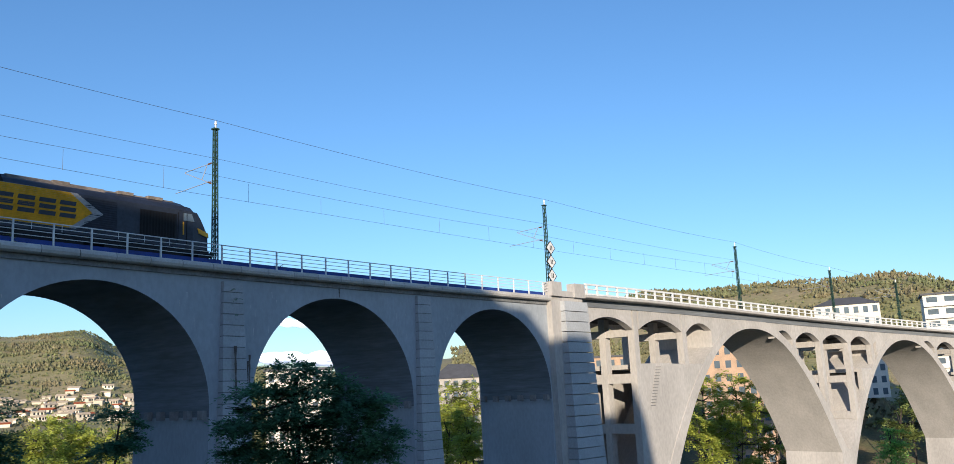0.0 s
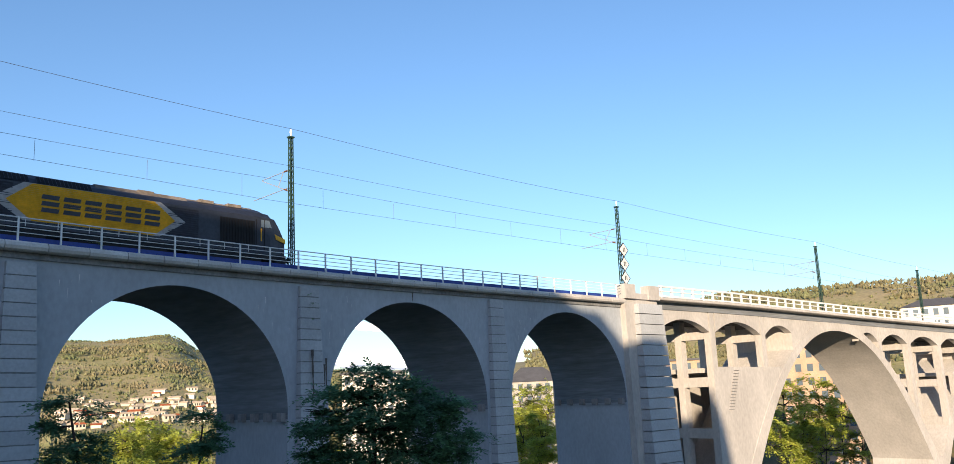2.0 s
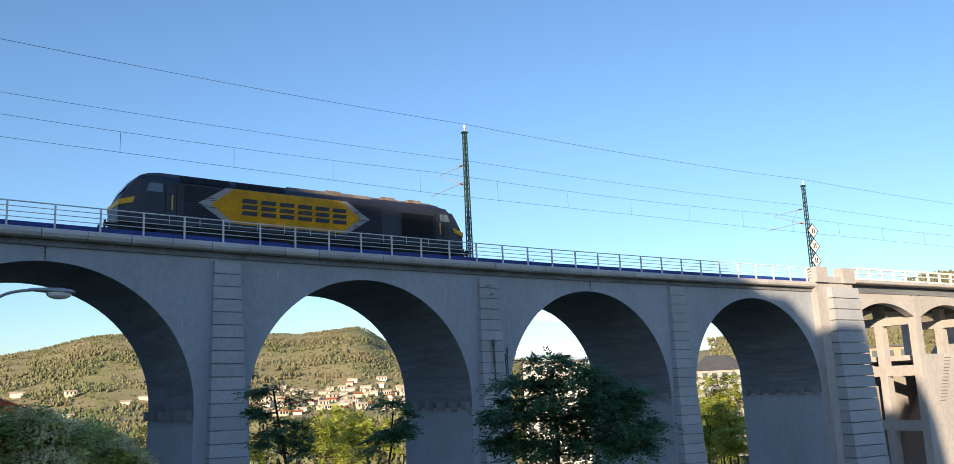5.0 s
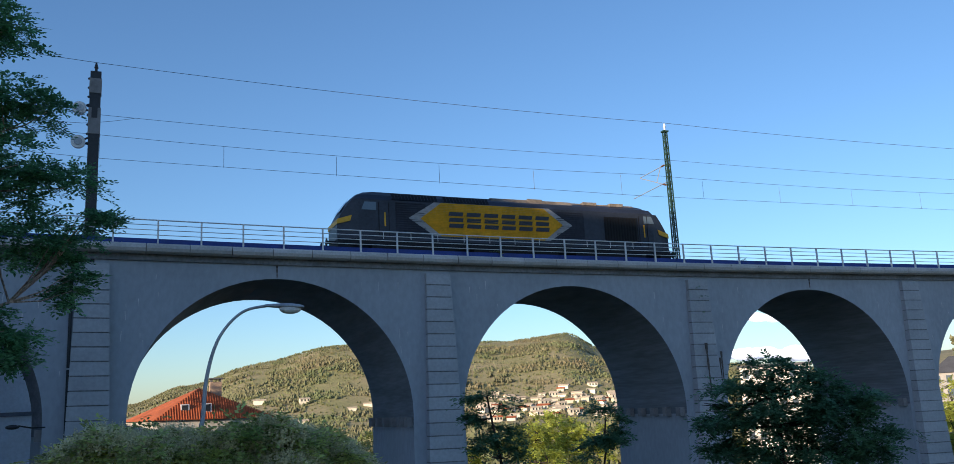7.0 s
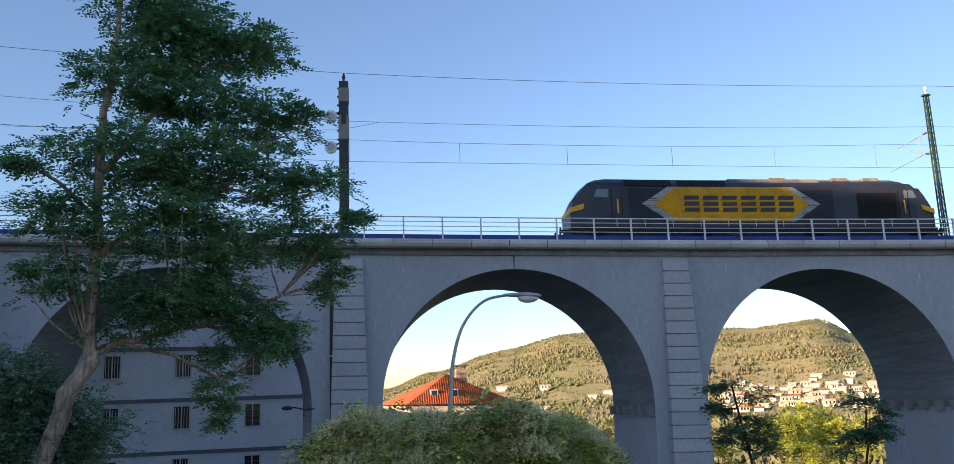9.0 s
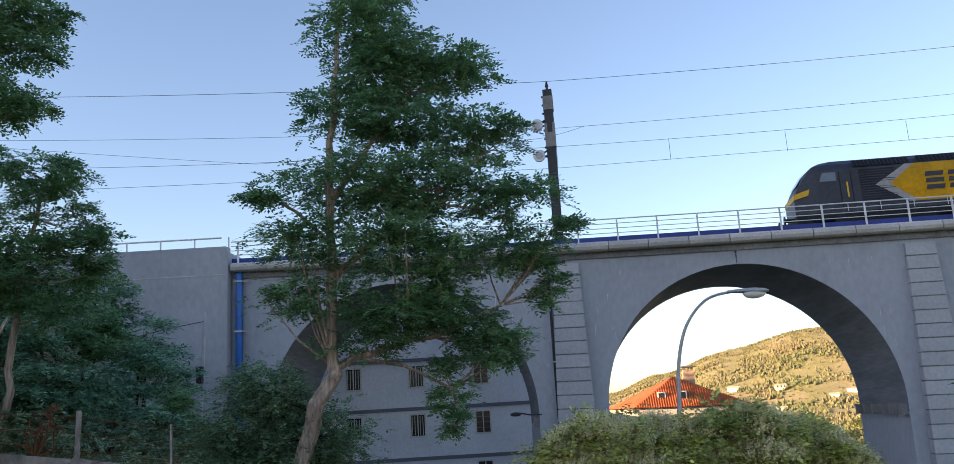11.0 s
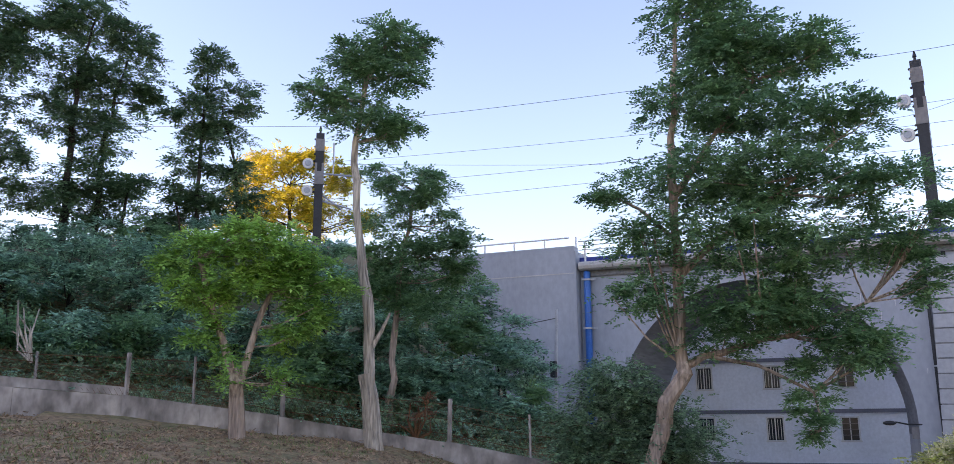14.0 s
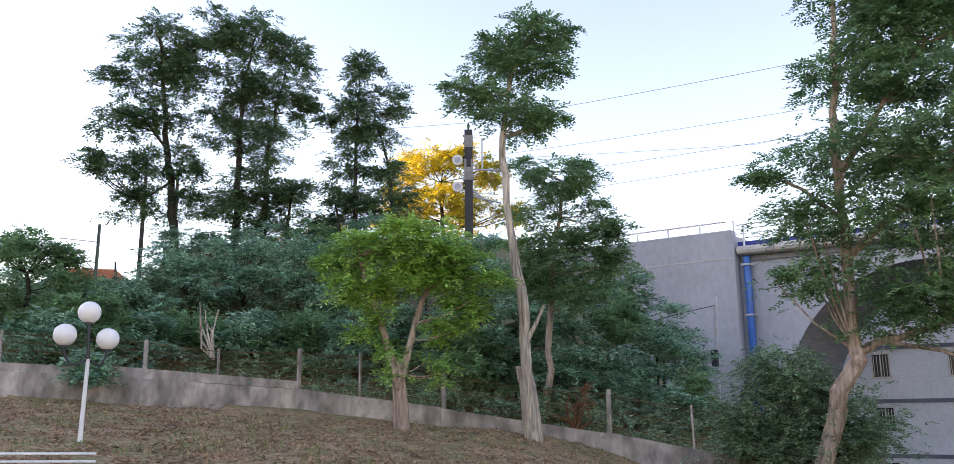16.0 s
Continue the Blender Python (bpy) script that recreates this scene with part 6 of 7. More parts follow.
tree('valley_tree', 'sunlit valley tree seen through the bridge arches', 'tree', 'valley trees', [([(173.42, 135.37, -15.69), (173.64, 135.09, -7.38)], 0.25, 0.08)],
     [(173.71, 134.99, -4.68, 2.44, 3.13, 434), (172.52, 136.51, -7.89, 2.44, 3.13, 434), (174.72, 133.69, -8.06, 2.44, 3.13, 434), (173.55, 135.21, -10.95, 3.67, 3.13, 651)],
     LEAFGOLD, DARKBARK, 0.792, 80)

tree('valley_tree', 'sunlit valley tree seen through the bridge arches', 'tree', 'valley trees', [([(158.78, 121.6, -19.11), (158.96, 121.37, -12.74)], 0.25, 0.08)],
     [(159.02, 121.3, -10.68, 2.56, 2.42, 425), (157.81, 122.87, -13.11, 2.56, 2.42, 425), (160.07, 119.9, -13.29, 2.56, 2.42, 425), (158.88, 121.47, -15.48, 3.85, 2.42, 638)],
     LEAFGOLD, DARKBARK, 0.72, 81)

tree('valley_tree', 'sunlit valley tree seen through the bridge arches', 'tree', 'valley trees', [([(204.09, 161.08, -9.17), (204.26, 160.86, -2.71)], 0.25, 0.08)],
     [(204.32, 160.79, -0.62, 2.44, 2.41, 238), (203.13, 162.28, -3.09, 2.44, 2.41, 238), (205.36, 159.47, -3.26, 2.44, 2.41, 238), (204.19, 160.96, -5.49, 3.67, 2.41, 358)],
     LEAFMID, DARKBARK, 0.936, 82)

tree('valley_tree', 'sunlit valley tree seen through the bridge arches', 'tree', 'valley trees', [([(143.11, 167.09, -14.6), (143.15, 167.06, -6.5)], 0.25, 0.08)],
     [(143.16, 167.05, -3.88, 2.82, 3.13, 501), (141.66, 168.32, -6.97, 2.82, 3.13, 501), (144.63, 165.78, -7.2, 2.82, 3.13, 501), (143.13, 167.07, -9.99, 4.23, 3.13, 751)],
     LEAFGOLD, DARKBARK, 0.792, 83)

tree('valley_tree', 'sunlit valley tree seen through the bridge arches', 'tree', 'valley trees', [([(154.75, 170.15, -12.75), (154.83, 170.08, -4.19)], 0.25, 0.08)],
     [(154.86, 170.06, -1.42, 2.95, 3.28, 501), (153.29, 171.47, -4.7, 2.95, 3.28, 501), (156.36, 168.68, -4.92, 2.95, 3.28, 501), (154.8, 170.11, -7.88, 4.42, 3.28, 751)],
     LEAFGOLD, DARKBARK, 0.828, 84)

tree('valley_tree', 'sunlit valley tree seen through the bridge arches', 'tree', 'valley trees', [([(166.73, 67.83, -10.58), (166.99, 67.2, -3.11)], 0.25, 0.08)],
     [(167.07, 66.99, -0.69, 3.08, 2.88, 751), (166.16, 69.21, -3.56, 3.08, 2.88, 751), (167.75, 65.28, -3.74, 3.08, 2.88, 751), (166.88, 67.47, -6.32, 4.62, 2.88, 1127)],
     LEAFGOLD, DARKBARK, 0.648, 85)

tree('valley_tree', 'sunlit valley tree seen through the bridge arches', 'tree', 'valley trees', [([(174.64, 64, -11.94), (174.91, 63.26, -3.79)], 0.25, 0.08)],
     [(175, 63.02, -1.15, 3.18, 3.18, 801), (174.15, 65.34, -4.29, 3.18, 3.18, 801), (175.61, 61.3, -4.46, 3.18, 3.18, 801), (174.8, 63.58, -7.3, 4.77, 3.18, 1202)],
     LEAFGOLD, DARKBARK, 0.67, 86)

tree('valley_tree', 'sunlit valley tree seen through the bridge arches', 'tree', 'valley trees', [([(165.62, 64.12, -15.13), (165.87, 63.48, -7.86)], 0.25, 0.08)],
     [(165.95, 63.27, -5.5, 3.04, 2.85, 751), (165.1, 65.46, -8.31, 3.04, 2.85, 751), (166.57, 61.6, -8.45, 3.04, 2.85, 751), (165.76, 63.76, -10.99, 4.55, 2.85, 1127)],
     LEAFGOLD, DARKBARK, 0.639, 87)

tree('valley_tree', 'sunlit valley tree seen through the bridge arches', 'tree', 'valley trees', [([(155.15, 64.45, -17.4), (155.38, 63.88, -10.52)], 0.25, 0.08)],
     [(155.46, 63.69, -8.29, 3.23, 2.69, 845), (154.51, 65.97, -10.95, 3.23, 2.69, 845), (156.19, 61.87, -11.08, 3.23, 2.69, 845), (155.28, 64.12, -13.48, 4.85, 2.69, 1268)],
     LEAFGOLD, DARKBARK, 0.605, 88)

tree('valley_tree', 'sunlit valley tree seen through the bridge arches', 'tree', 'valley trees', [([(163.49, 59.56, -19), (163.75, 58.84, -11.19)], 0.25, 0.08)],
     [(163.83, 58.61, -8.65, 3.72, 3.1, 1043), (162.87, 61.24, -11.68, 3.72, 3.1, 1043), (164.55, 56.55, -11.81, 3.72, 3.1, 1043), (163.64, 59.15, -14.55, 5.58, 3.1, 1565)],
     LEAFGOLD, DARKBARK, 0.626, 89)

tree('valley_tree', 'sunlit valley tree seen through the bridge arches', 'tree', 'valley trees', [([(171.14, 55.77, -19.9), (171.35, 55.14, -13.52)], 0.25, 0.08)],
     [(171.41, 54.94, -11.45, 2.69, 2.56, 584), (170.78, 56.87, -13.94, 2.69, 2.56, 584), (171.86, 53.51, -14.01, 2.69, 2.56, 584), (171.26, 55.41, -16.26, 4.04, 2.56, 876)],
     LEAFMID, DARKBARK, 0.648, 90)

tree('valley_tree', 'sunlit valley tree seen through the bridge arches', 'tree', 'valley trees', [([(170.35, 58.16, -11.43), (170.52, 57.63, -5.89)], 0.25, 0.08)],
     [(170.58, 57.46, -4.1, 2, 2.18, 369), (170.08, 58.93, -6.24, 2, 2.18, 369), (170.93, 56.41, -6.33, 2, 2.18, 369), (170.45, 57.86, -8.27, 3, 2.18, 553)],
     LEAFGOLD, DARKBARK, 0.648, 91)

tree('valley_tree', 'sunlit valley tree seen through the bridge arches', 'tree', 'valley trees', [([(241.41, 47.28, -26.86), (241.7, 45.79, -14.33)], 0.25, 0.08)],
     [(241.79, 45.31, -10.26, 2.94, 5.26, 701), (241.35, 47.62, -15.19, 2.94, 5.26, 701), (242, 44.19, -15.26, 2.94, 5.26, 701), (241.58, 46.43, -19.72, 4.42, 5.26, 1052)],
     LEAFMID, DARKBARK, 0.886, 92)

tree('valley_tree', 'sunlit valley tree seen through the bridge arches', 'tree', 'valley trees', [([(253.98, 45.37, -16.73), (254.21, 44.04, -5.72)], 0.25, 0.08)],
     [(254.29, 43.61, -2.15, 2.76, 4.59, 521), (253.91, 45.74, -6.45, 2.76, 4.59, 521), (254.47, 42.54, -6.57, 2.76, 4.59, 521), (254.11, 44.61, -10.45, 4.13, 4.59, 782)],
     LEAFMID, DARKBARK, 0.929, 93)

tree('valley_tree', 'sunlit valley tree seen through the bridge arches', 'tree', 'valley trees', [([(211.59, 43.41, -24.3), (211.77, 42.55, -16.97)], 0.25, 0.08)],
     [(211.82, 42.27, -14.59, 1.85, 3.08, 334), (211.53, 43.7, -17.48, 1.85, 3.08, 334), (211.97, 41.53, -17.5, 1.85, 3.08, 334), (211.69, 42.92, -20.12, 2.77, 3.08, 501)],
     LEAFLIGHT, DARKBARK, 0.778, 94)

tree('valley_tree', 'sunlit valley tree seen through the bridge arches', 'tree', 'valley trees', [([(237.35, 35.58, -24.87), (237.42, 35.13, -21.29)], 0.25, 0.08)],
     [(237.44, 34.98, -20.14, 2.56, 1.54, 187), (237.19, 36.6, -21.55, 2.56, 1.54, 187), (237.62, 33.73, -21.55, 2.56, 1.54, 187), (237.39, 35.32, -22.83, 3.85, 1.54, 281)],
     LEAFGOLD, DARKBARK, 0.864, 95)

tree('valley_tree', 'sunlit valley tree seen through the bridge arches', 'tree', 'valley trees', [([(169.71, 139.99, -16.43), (170.52, 139.01, -7.27)], 0.25, 0.08)],
     [(170.78, 138.69, -4.3, 2.82, 3.92, 626), (169.43, 140.33, -7.87, 2.82, 3.92, 626), (171.47, 137.83, -7.98, 2.82, 3.92, 626), (170.17, 139.43, -11.21, 4.23, 3.92, 939)],
     LEAFGOLD, DARKBARK, 0.792, 96)

tree('valley_tree', 'sunlit valley tree seen through the bridge arches', 'tree', 'valley trees', [([(123.43, 95.4, -4.19), (123.67, 95.09, -0.55)], 0.25, 0.08)],
     [(123.75, 94.99, 0.63, 1.73, 1.44, 282), (122.96, 96, -0.76, 1.73, 1.44, 282), (124.33, 94.22, -0.86, 1.73, 1.44, 282), (123.57, 95.22, -2.11, 2.6, 1.44, 423)],
     LEAFMID, DARKBARK, 0.562, 97)

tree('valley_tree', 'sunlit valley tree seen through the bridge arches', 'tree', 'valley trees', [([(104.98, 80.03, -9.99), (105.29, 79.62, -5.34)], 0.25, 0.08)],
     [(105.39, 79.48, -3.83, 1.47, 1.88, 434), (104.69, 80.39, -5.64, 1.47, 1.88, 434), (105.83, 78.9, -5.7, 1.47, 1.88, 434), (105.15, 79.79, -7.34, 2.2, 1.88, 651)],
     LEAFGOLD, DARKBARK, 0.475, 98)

tree('valley_tree', 'sunlit valley tree seen through the bridge arches', 'tree', 'valley trees', [([(103.02, 82.53, -11.72), (103.46, 81.98, -6.05)], 0.25, 0.08)],
     [(103.6, 81.8, -4.22, 1.92, 2.35, 709), (102.69, 82.94, -6.43, 1.92, 2.35, 709), (104.15, 81.1, -6.5, 1.92, 2.35, 709), (103.27, 82.22, -8.49, 2.88, 2.35, 1064)],
     LEAFGOLD, DARKBARK, 0.475, 99)

tree('valley_tree', 'sunlit valley tree seen through the bridge arches', 'tree', 'valley trees', [([(120.05, 95.82, -8.68), (120.44, 95.33, -2.91)], 0.25, 0.08)],
     [(120.56, 95.18, -1.04, 1.97, 2.3, 526), (119.6, 96.37, -3.27, 1.97, 2.3, 526), (121.2, 94.36, -3.37, 1.97, 2.3, 526), (120.27, 95.54, -5.39, 2.95, 2.3, 789)],
     LEAFGOLD, DARKBARK, 0.553, 100)

tree('valley_tree', 'sunlit valley tree seen through the bridge arches', 'tree', 'valley trees', [([(120.94, 90.75, -7.97), (121.31, 90.25, -2.34)], 0.25, 0.08)],
     [(121.43, 90.09, -0.51, 1.94, 2.26, 526), (120.54, 91.28, -2.69, 1.94, 2.26, 526), (122.02, 89.29, -2.79, 1.94, 2.26, 526), (121.15, 90.47, -4.76, 2.91, 2.26, 789)],
     LEAFGOLD, DARKBARK, 0.544, 101)

tree('valley_tree', 'sunlit valley tree seen through the bridge arches', 'tree', 'valley trees', [([(113.62, 88.47, -10.11), (113.96, 88.03, -5)], 0.25, 0.08)],
     [(114.07, 87.89, -3.35, 2.09, 2.05, 567), (113.1, 89.13, -5.33, 2.09, 2.05, 567), (114.75, 86.99, -5.41, 2.09, 2.05, 567), (113.81, 88.22, -7.2, 3.14, 2.05, 851)],
     LEAFGOLD, DARKBARK, 0.518, 102)

tree('valley_tree', 'sunlit valley tree seen through the bridge arches', 'tree', 'valley trees', [([(100.07, 76.57, -11.71), (100.45, 76.06, -6.79)], 0.25, 0.08)],
     [(100.57, 75.9, -5.2, 1.83, 2.06, 653), (99.75, 76.97, -7.12, 1.83, 2.06, 653), (101.08, 75.23, -7.17, 1.83, 2.06, 653), (100.29, 76.28, -8.9, 2.75, 2.06, 979)],
     LEAFGOLD, DARKBARK, 0.454, 103)

tree('valley_tree', 'sunlit valley tree seen through the bridge arches', 'tree', 'valley trees', [([(123.36, 95.48, -7.69), (123.68, 95.08, -3.65)], 0.25, 0.08)],
     [(123.78, 94.95, -2.35, 1.6, 1.67, 300), (123.06, 95.88, -3.9, 1.6, 1.67, 300), (124.24, 94.34, -3.98, 1.6, 1.67, 300), (123.54, 95.25, -5.39, 2.4, 1.67, 450)],
     LEAFGOLD, DARKBARK, 0.562, 104)

tree('valley_tree', 'sunlit valley tree seen through the bridge arches', 'tree', 'valley trees', [([(60.89, 169.39, -13.78), (61.25, 169.26, -8.86)], 0.25, 0.08)],
     [(61.37, 169.22, -7.27, 3.08, 1.92, 501), (59.21, 169.98, -9.17, 3.08, 1.92, 501), (63.22, 168.53, -9.26, 3.08, 1.92, 501), (61.1, 169.31, -10.98, 4.62, 1.92, 751)],
     LEAFGOLD, DARKBARK, 0.648, 105)

tree('valley_tree', 'sunlit valley tree seen through the bridge arches', 'tree', 'valley trees', [([(72.26, 175.72, -15.38), (72.68, 175.55, -10.25)], 0.25, 0.08)],
     [(72.81, 175.5, -8.59, 3.25, 2.03, 501), (70.6, 176.4, -10.57, 3.25, 2.03, 501), (74.67, 174.71, -10.66, 3.25, 2.03, 501), (72.5, 175.62, -12.45, 4.87, 2.03, 751)],
     LEAFGOLD, DARKBARK, 0.684, 106)

# ---- retaining wall, fence and lamps on the slope ----
WALL = [(-25.6, 4.2, 3.0), (-23.6, 7.4, 2.85), (-21.56, 10.55, 2.72), (-18.19, 14.08, 2.36), (-14.98, 16.11, 1.84), (-11.72, 18.62, 1.2), (-9.95, 19.62, 0.80), (-6.5, 21.6, 0.25)]
retaining = thing("retaining_wall", (-16.5, 15.2, 1.3), "weathered low concrete retaining wall at the foot of the bank", "wall", kind="structure")
for a, b in zip(WALL, WALL[1:]):
    a, b = Vector(a), Vector(b)
    d = (b - a)
    d.z = 0
    n = Vector((-d.y, d.x, 0)).normalized() * -0.12
    cuts = max(1, round(d.length / 2.0))
    for k in range(cuts):
        p, q = a.lerp(b, k / cuts), a.lerp(b, (k + 1) / cuts - 0.0015)
        g = Geo()
        lo = lambda v: Vector((v.x, v.y, ground_z(v.x, v.y) - 0.6))
        j = Vector((0, 0, 0.015 * math.sin(7 * k + a.x)))
        g.hexa([lo(p) + n, lo(q) + n, lo(q) - n, lo(p) - n, p + n + j, q + n + j, q - n + j, p - n + j])
        part("wall_panel", g, WALLOLD, retaining)
g = Geo()
for a, b in zip(WALL[1:4], WALL[2:4]):
    a, b = Vector(a), Vector(b)
    n = Vector((-(b - a).y, (b - a).x, 0)).normalized()
    o = n * 0.14 if n.y < 0 else n * -0.14
    g.hexa([a - o * .3, b - o * .3, b - o * 1.6, a - o * 1.6, a - o * .3 + Vector((0, 0, .27)), b - o * .3 + Vector((0, 0, .2)), b - o * 1.6 + Vector((0, 0, .2)), a - o * 1.6 + Vector((0, 0, .27))])
part("upper_course", g, WALLOLD, retaining, "rough upper course of old blocks")
fence = thing("wire_fence", (-16.5, 15.4, 1.9), "rusty wire fence on leaning concrete posts above the wall", "fence")
posts = [(-23.0, 8.6, 3.1, 0.75), (-21.04, 11.4, 2.9, 0.75), (-19.7, 12.7, 2.7, 0.7), (-18.21, 14.15, 2.1, 1.3), (-16.83, 15.05, 1.9, 1.4), (-14.98, 16.2, 1.5, 1.3), (-13.3, 17.5, 1.3, 1.1), (-11.69, 18.7, 0.9, 1.35), (-9.89, 19.7, 0.5, 1.35), (-8.2, 20.7, 0.3, 1.3)]
for i, (x, y, z, h) in enumerate(posts):
    g = Geo()
    lean = 0.04 * math.sin(3 * i)
    w = .042 if i % 2 else .025
    g.hexa([(x - w, y - w, z - .5), (x + w, y - w, z - .5), (x + w, y + w, z - .5), (x - w, y + w, z - .5), (x - w + lean, y - w, z + h), (x + w + lean, y - w, z + h), (x + w + lean, y + w, z + h), (x - w + lean, y + w, z + h)])
    part("post", g, WALLOLD, fence)
for f in (0.35, 0.62, 0.9):
    g = Geo()
    g.tube([(x, y, z + h * f) for x, y, z, h in posts], 0.008, 4)
    part("wire", g, RUST, fence)
g = Geo()
for (x, y, z, h), (x2, y2, z2, h2) in zip(posts, posts[1:]):
    for k in range(14):
        t = k / 14
        a, b = Vector((x, y, z)).lerp(Vector((x2, y2, z2)), t), Vector((x, y, z + h)).lerp(Vector((x2, y2, z2 + h2)), t)
        for u, v in ((a, a.lerp(b, .95) + Vector((.5, .35, 0)) * .6), (a + Vector((.3, .2, 0)), a.lerp(b, .95) - Vector((.3, .2, 0)))):
            g.tube([u, v], 0.004, 3, False)
part("mesh_wire", g, RUST, fence)
# pale utility post with a sagging cable, in front of the abutment
post = thing("service_post", (-16.0, 34.4, 0.0), "slim grey service post with a cable box", "post")
g = Geo()
g.tube([(-16.15, 34.4, -.6), (-15.95, 34.5, 6.6)], [.10, .07], 8)
part("shaft", g, GALV, post)
g = Geo()
g.box((-16.18, 34.2, 3.6), (-15.95, 34.42, 4.3))
part("cable_box", g, MASTGREY, post)
g = Geo()
g.tube([(-15.97, 34.45, 6.2), (-17.6, 34.2, 5.95), (-19.6, 34.0, 5.55)], 0.02, 5)
part("cable", g, WIRE, post)
g = Geo()
for dx in (0, .22, .42):
    g.tube([(-14.2 + dx, 34.9, 1.4), (-14.2 + dx, 34.9, 3.7 - dx)], .06, 6)
solo("stake_row", g, BARK, "three dark wooden stakes by the abutment foot", "stakes")

# three-globe lamp
lamp = thing("globe_lamp", (-13.6, 6.38, 0.9), "white lamp post with three round opal globes", "street lamp")
g = Geo()
g.tube([(-13.6, 6.38, 0.7), (-13.59, 6.38, 1.2), (-13.57, 6.39, 2.56)], [.045, .037, .03], 12)
part("post", g, WHITE, lamp)
g = Geo()
g.tube([(-13.57, 6.39, 2.56), (-13.57, 6.38, 2.7), (-13.585, 6.365, 3.14)], [.035, .025, .022], 8)
part("stem", g, MASTGREY, lamp)
for gx, gy, gz in ((-13.59, 6.36, 3.30), (-13.72, 6.06, 2.93), (-13.46, 6.63, 2.88)):
    if gz < 3.2:
        g = Geo()
        c = Vector((-13.57, 6.39, 2.56))
        e = Vector((gx, gy, gz - .17))
        m = Vector((gx * .7 + c.x * .3, gy * .7 + c.y * .3, 2.47))
        g.tube([c, (c + m) / 2 - Vector((0, 0, .03)), m, e.lerp(m, .5) + (e - c) * Vector((.1, .1, 0)), e], .02, 7)
        part("arm", g, MASTGREY, lamp)
    g = Geo()
    g.tube([(gx, gy, gz - .2), (gx, gy, gz - .14)], .06, 10)
    part("collar", g, MASTGREY, lamp)
    g = Geo()
    g.ball((gx, gy, gz), .175, 24, 14)
    part("globe", g, GLOBE, lamp, "round opal globe", True)

# street lamp with a curved arm
street = thing("street_lamp", (1.66, 17.42, ground_z(1.66, 17.42)), "grey street lamp with a curved arm and flat head", "street lamp")
g = Geo()
arc = [Vector(p) for p in ((1.62, 17.42, ground_z(1.66, 17.42) - .1), (1.66, 17.42, .8), (1.70, 17.42, 1.6), (1.77, 17.41, 2.4), (1.99, 17.38, 3.12), (2.42, 17.33, 3.60), (2.95, 17.25, 3.72))]
line = []
for i in range(len(arc) - 1):
    p0, p1, p2, p3 = arc[max(0, i - 1)], arc[i], arc[i + 1], arc[min(len(arc) - 1, i + 2)]
    for k in range(8):
        t = k / 8
        line.append(0.5 * (2 * p1 + (p2 - p0) * t + (2 * p0 - 5 * p1 + 4 * p2 - p3) * t * t + (3 * p1 - p0 - 3 * p2 + p3) * t ** 3))
line.append(arc[-1])
g.tube(line, [.054 - .026 * min(1, k / 36) for k in range(len(line))], 12)
part("pole", g, GALV, street, smooth=True)
g = Geo()
prof = [(2.84, .06, .05), (2.98, .10, .07), (3.15, .15, .09), (3.35, .16, .10), (3.52, .13, .08), (3.6, .06, .04)]
k = len(prof)
for i, (x, w, h) in enumerate(prof):
    y, z = 17.27 - (x - 2.84) * .17, 3.71 - (x - 2.84) * .06
    for j in range(12):
        a = 2 * math.pi * j / 12
        g.v.append((x + math.cos(a) * w * .17, y + math.cos(a) * w, z + math.sin(a) * h * (.75 if math.sin(a) > 0 else .35)))
for i in range(k - 1):
    for j in range(12):
        q = (j + 1) % 12
        g.f.append((i * 12 + j, i * 12 + q, (i + 1) * 12 + q, (i + 1) * 12 + j))
g.f += [tuple(range(12)), tuple((k - 1) * 12 + j for j in range(12))[::-1]]
part("head", g, GALV, street, smooth=True)
g = Geo()
g.ball((3.33, 17.18, 3.64), .17, 14, 8, (1.3, .8, .6))
part("lens", g, GLOBE, street, "clouded glass lens")
# small wall lamp on the pier of the arch in front of the grey house
wl = thing("wall_lamp", B(-2.6, .5, -9.9), "small dark bracket lamp on the pier", "wall lamp")
g = Geo()
g.tube([B(-2.5, .6, -10.2), B(-3.2, .2, -10.2), B(-3.7, .0, -10.1)], .04, 6)
part("arm", g, MASTGREY, wl)
g = Geo()
g.ball(B(-3.95, -.05, -10.15), .2, 10, 6, (1.5, .8, .55))
part("head", g, MASTGREY, wl)
# white railing by the path
rail = thing("path_railing", (-8.3, 3.6, 0.7), "white metal railing with upright bars beside the path", "railing")
for z in (1.30, 1.23):
    g = Geo()
    g.tube([(-9.6, 1.2, z + .05), (-8.4, 3.2, z + .02), (-8.06, 3.95, z)], .012, 8)
    part("rail", g, WHITE, rail)
for k in range(24):
    t = k / 23
    p = Vector((-9.6, 1.2, 0)).lerp(Vector((-8.06, 3.95, 0)), t)
    g = Geo()
    r = .022 if k in (0, 11, 23) else .010
    g.tube([(p.x, p.y, ground_z(p.x, p.y) - .05), (p.x, p.y, 1.2 + .05 * (1 - t))], r, 6)
    part("bar", g, WHITE, rail)

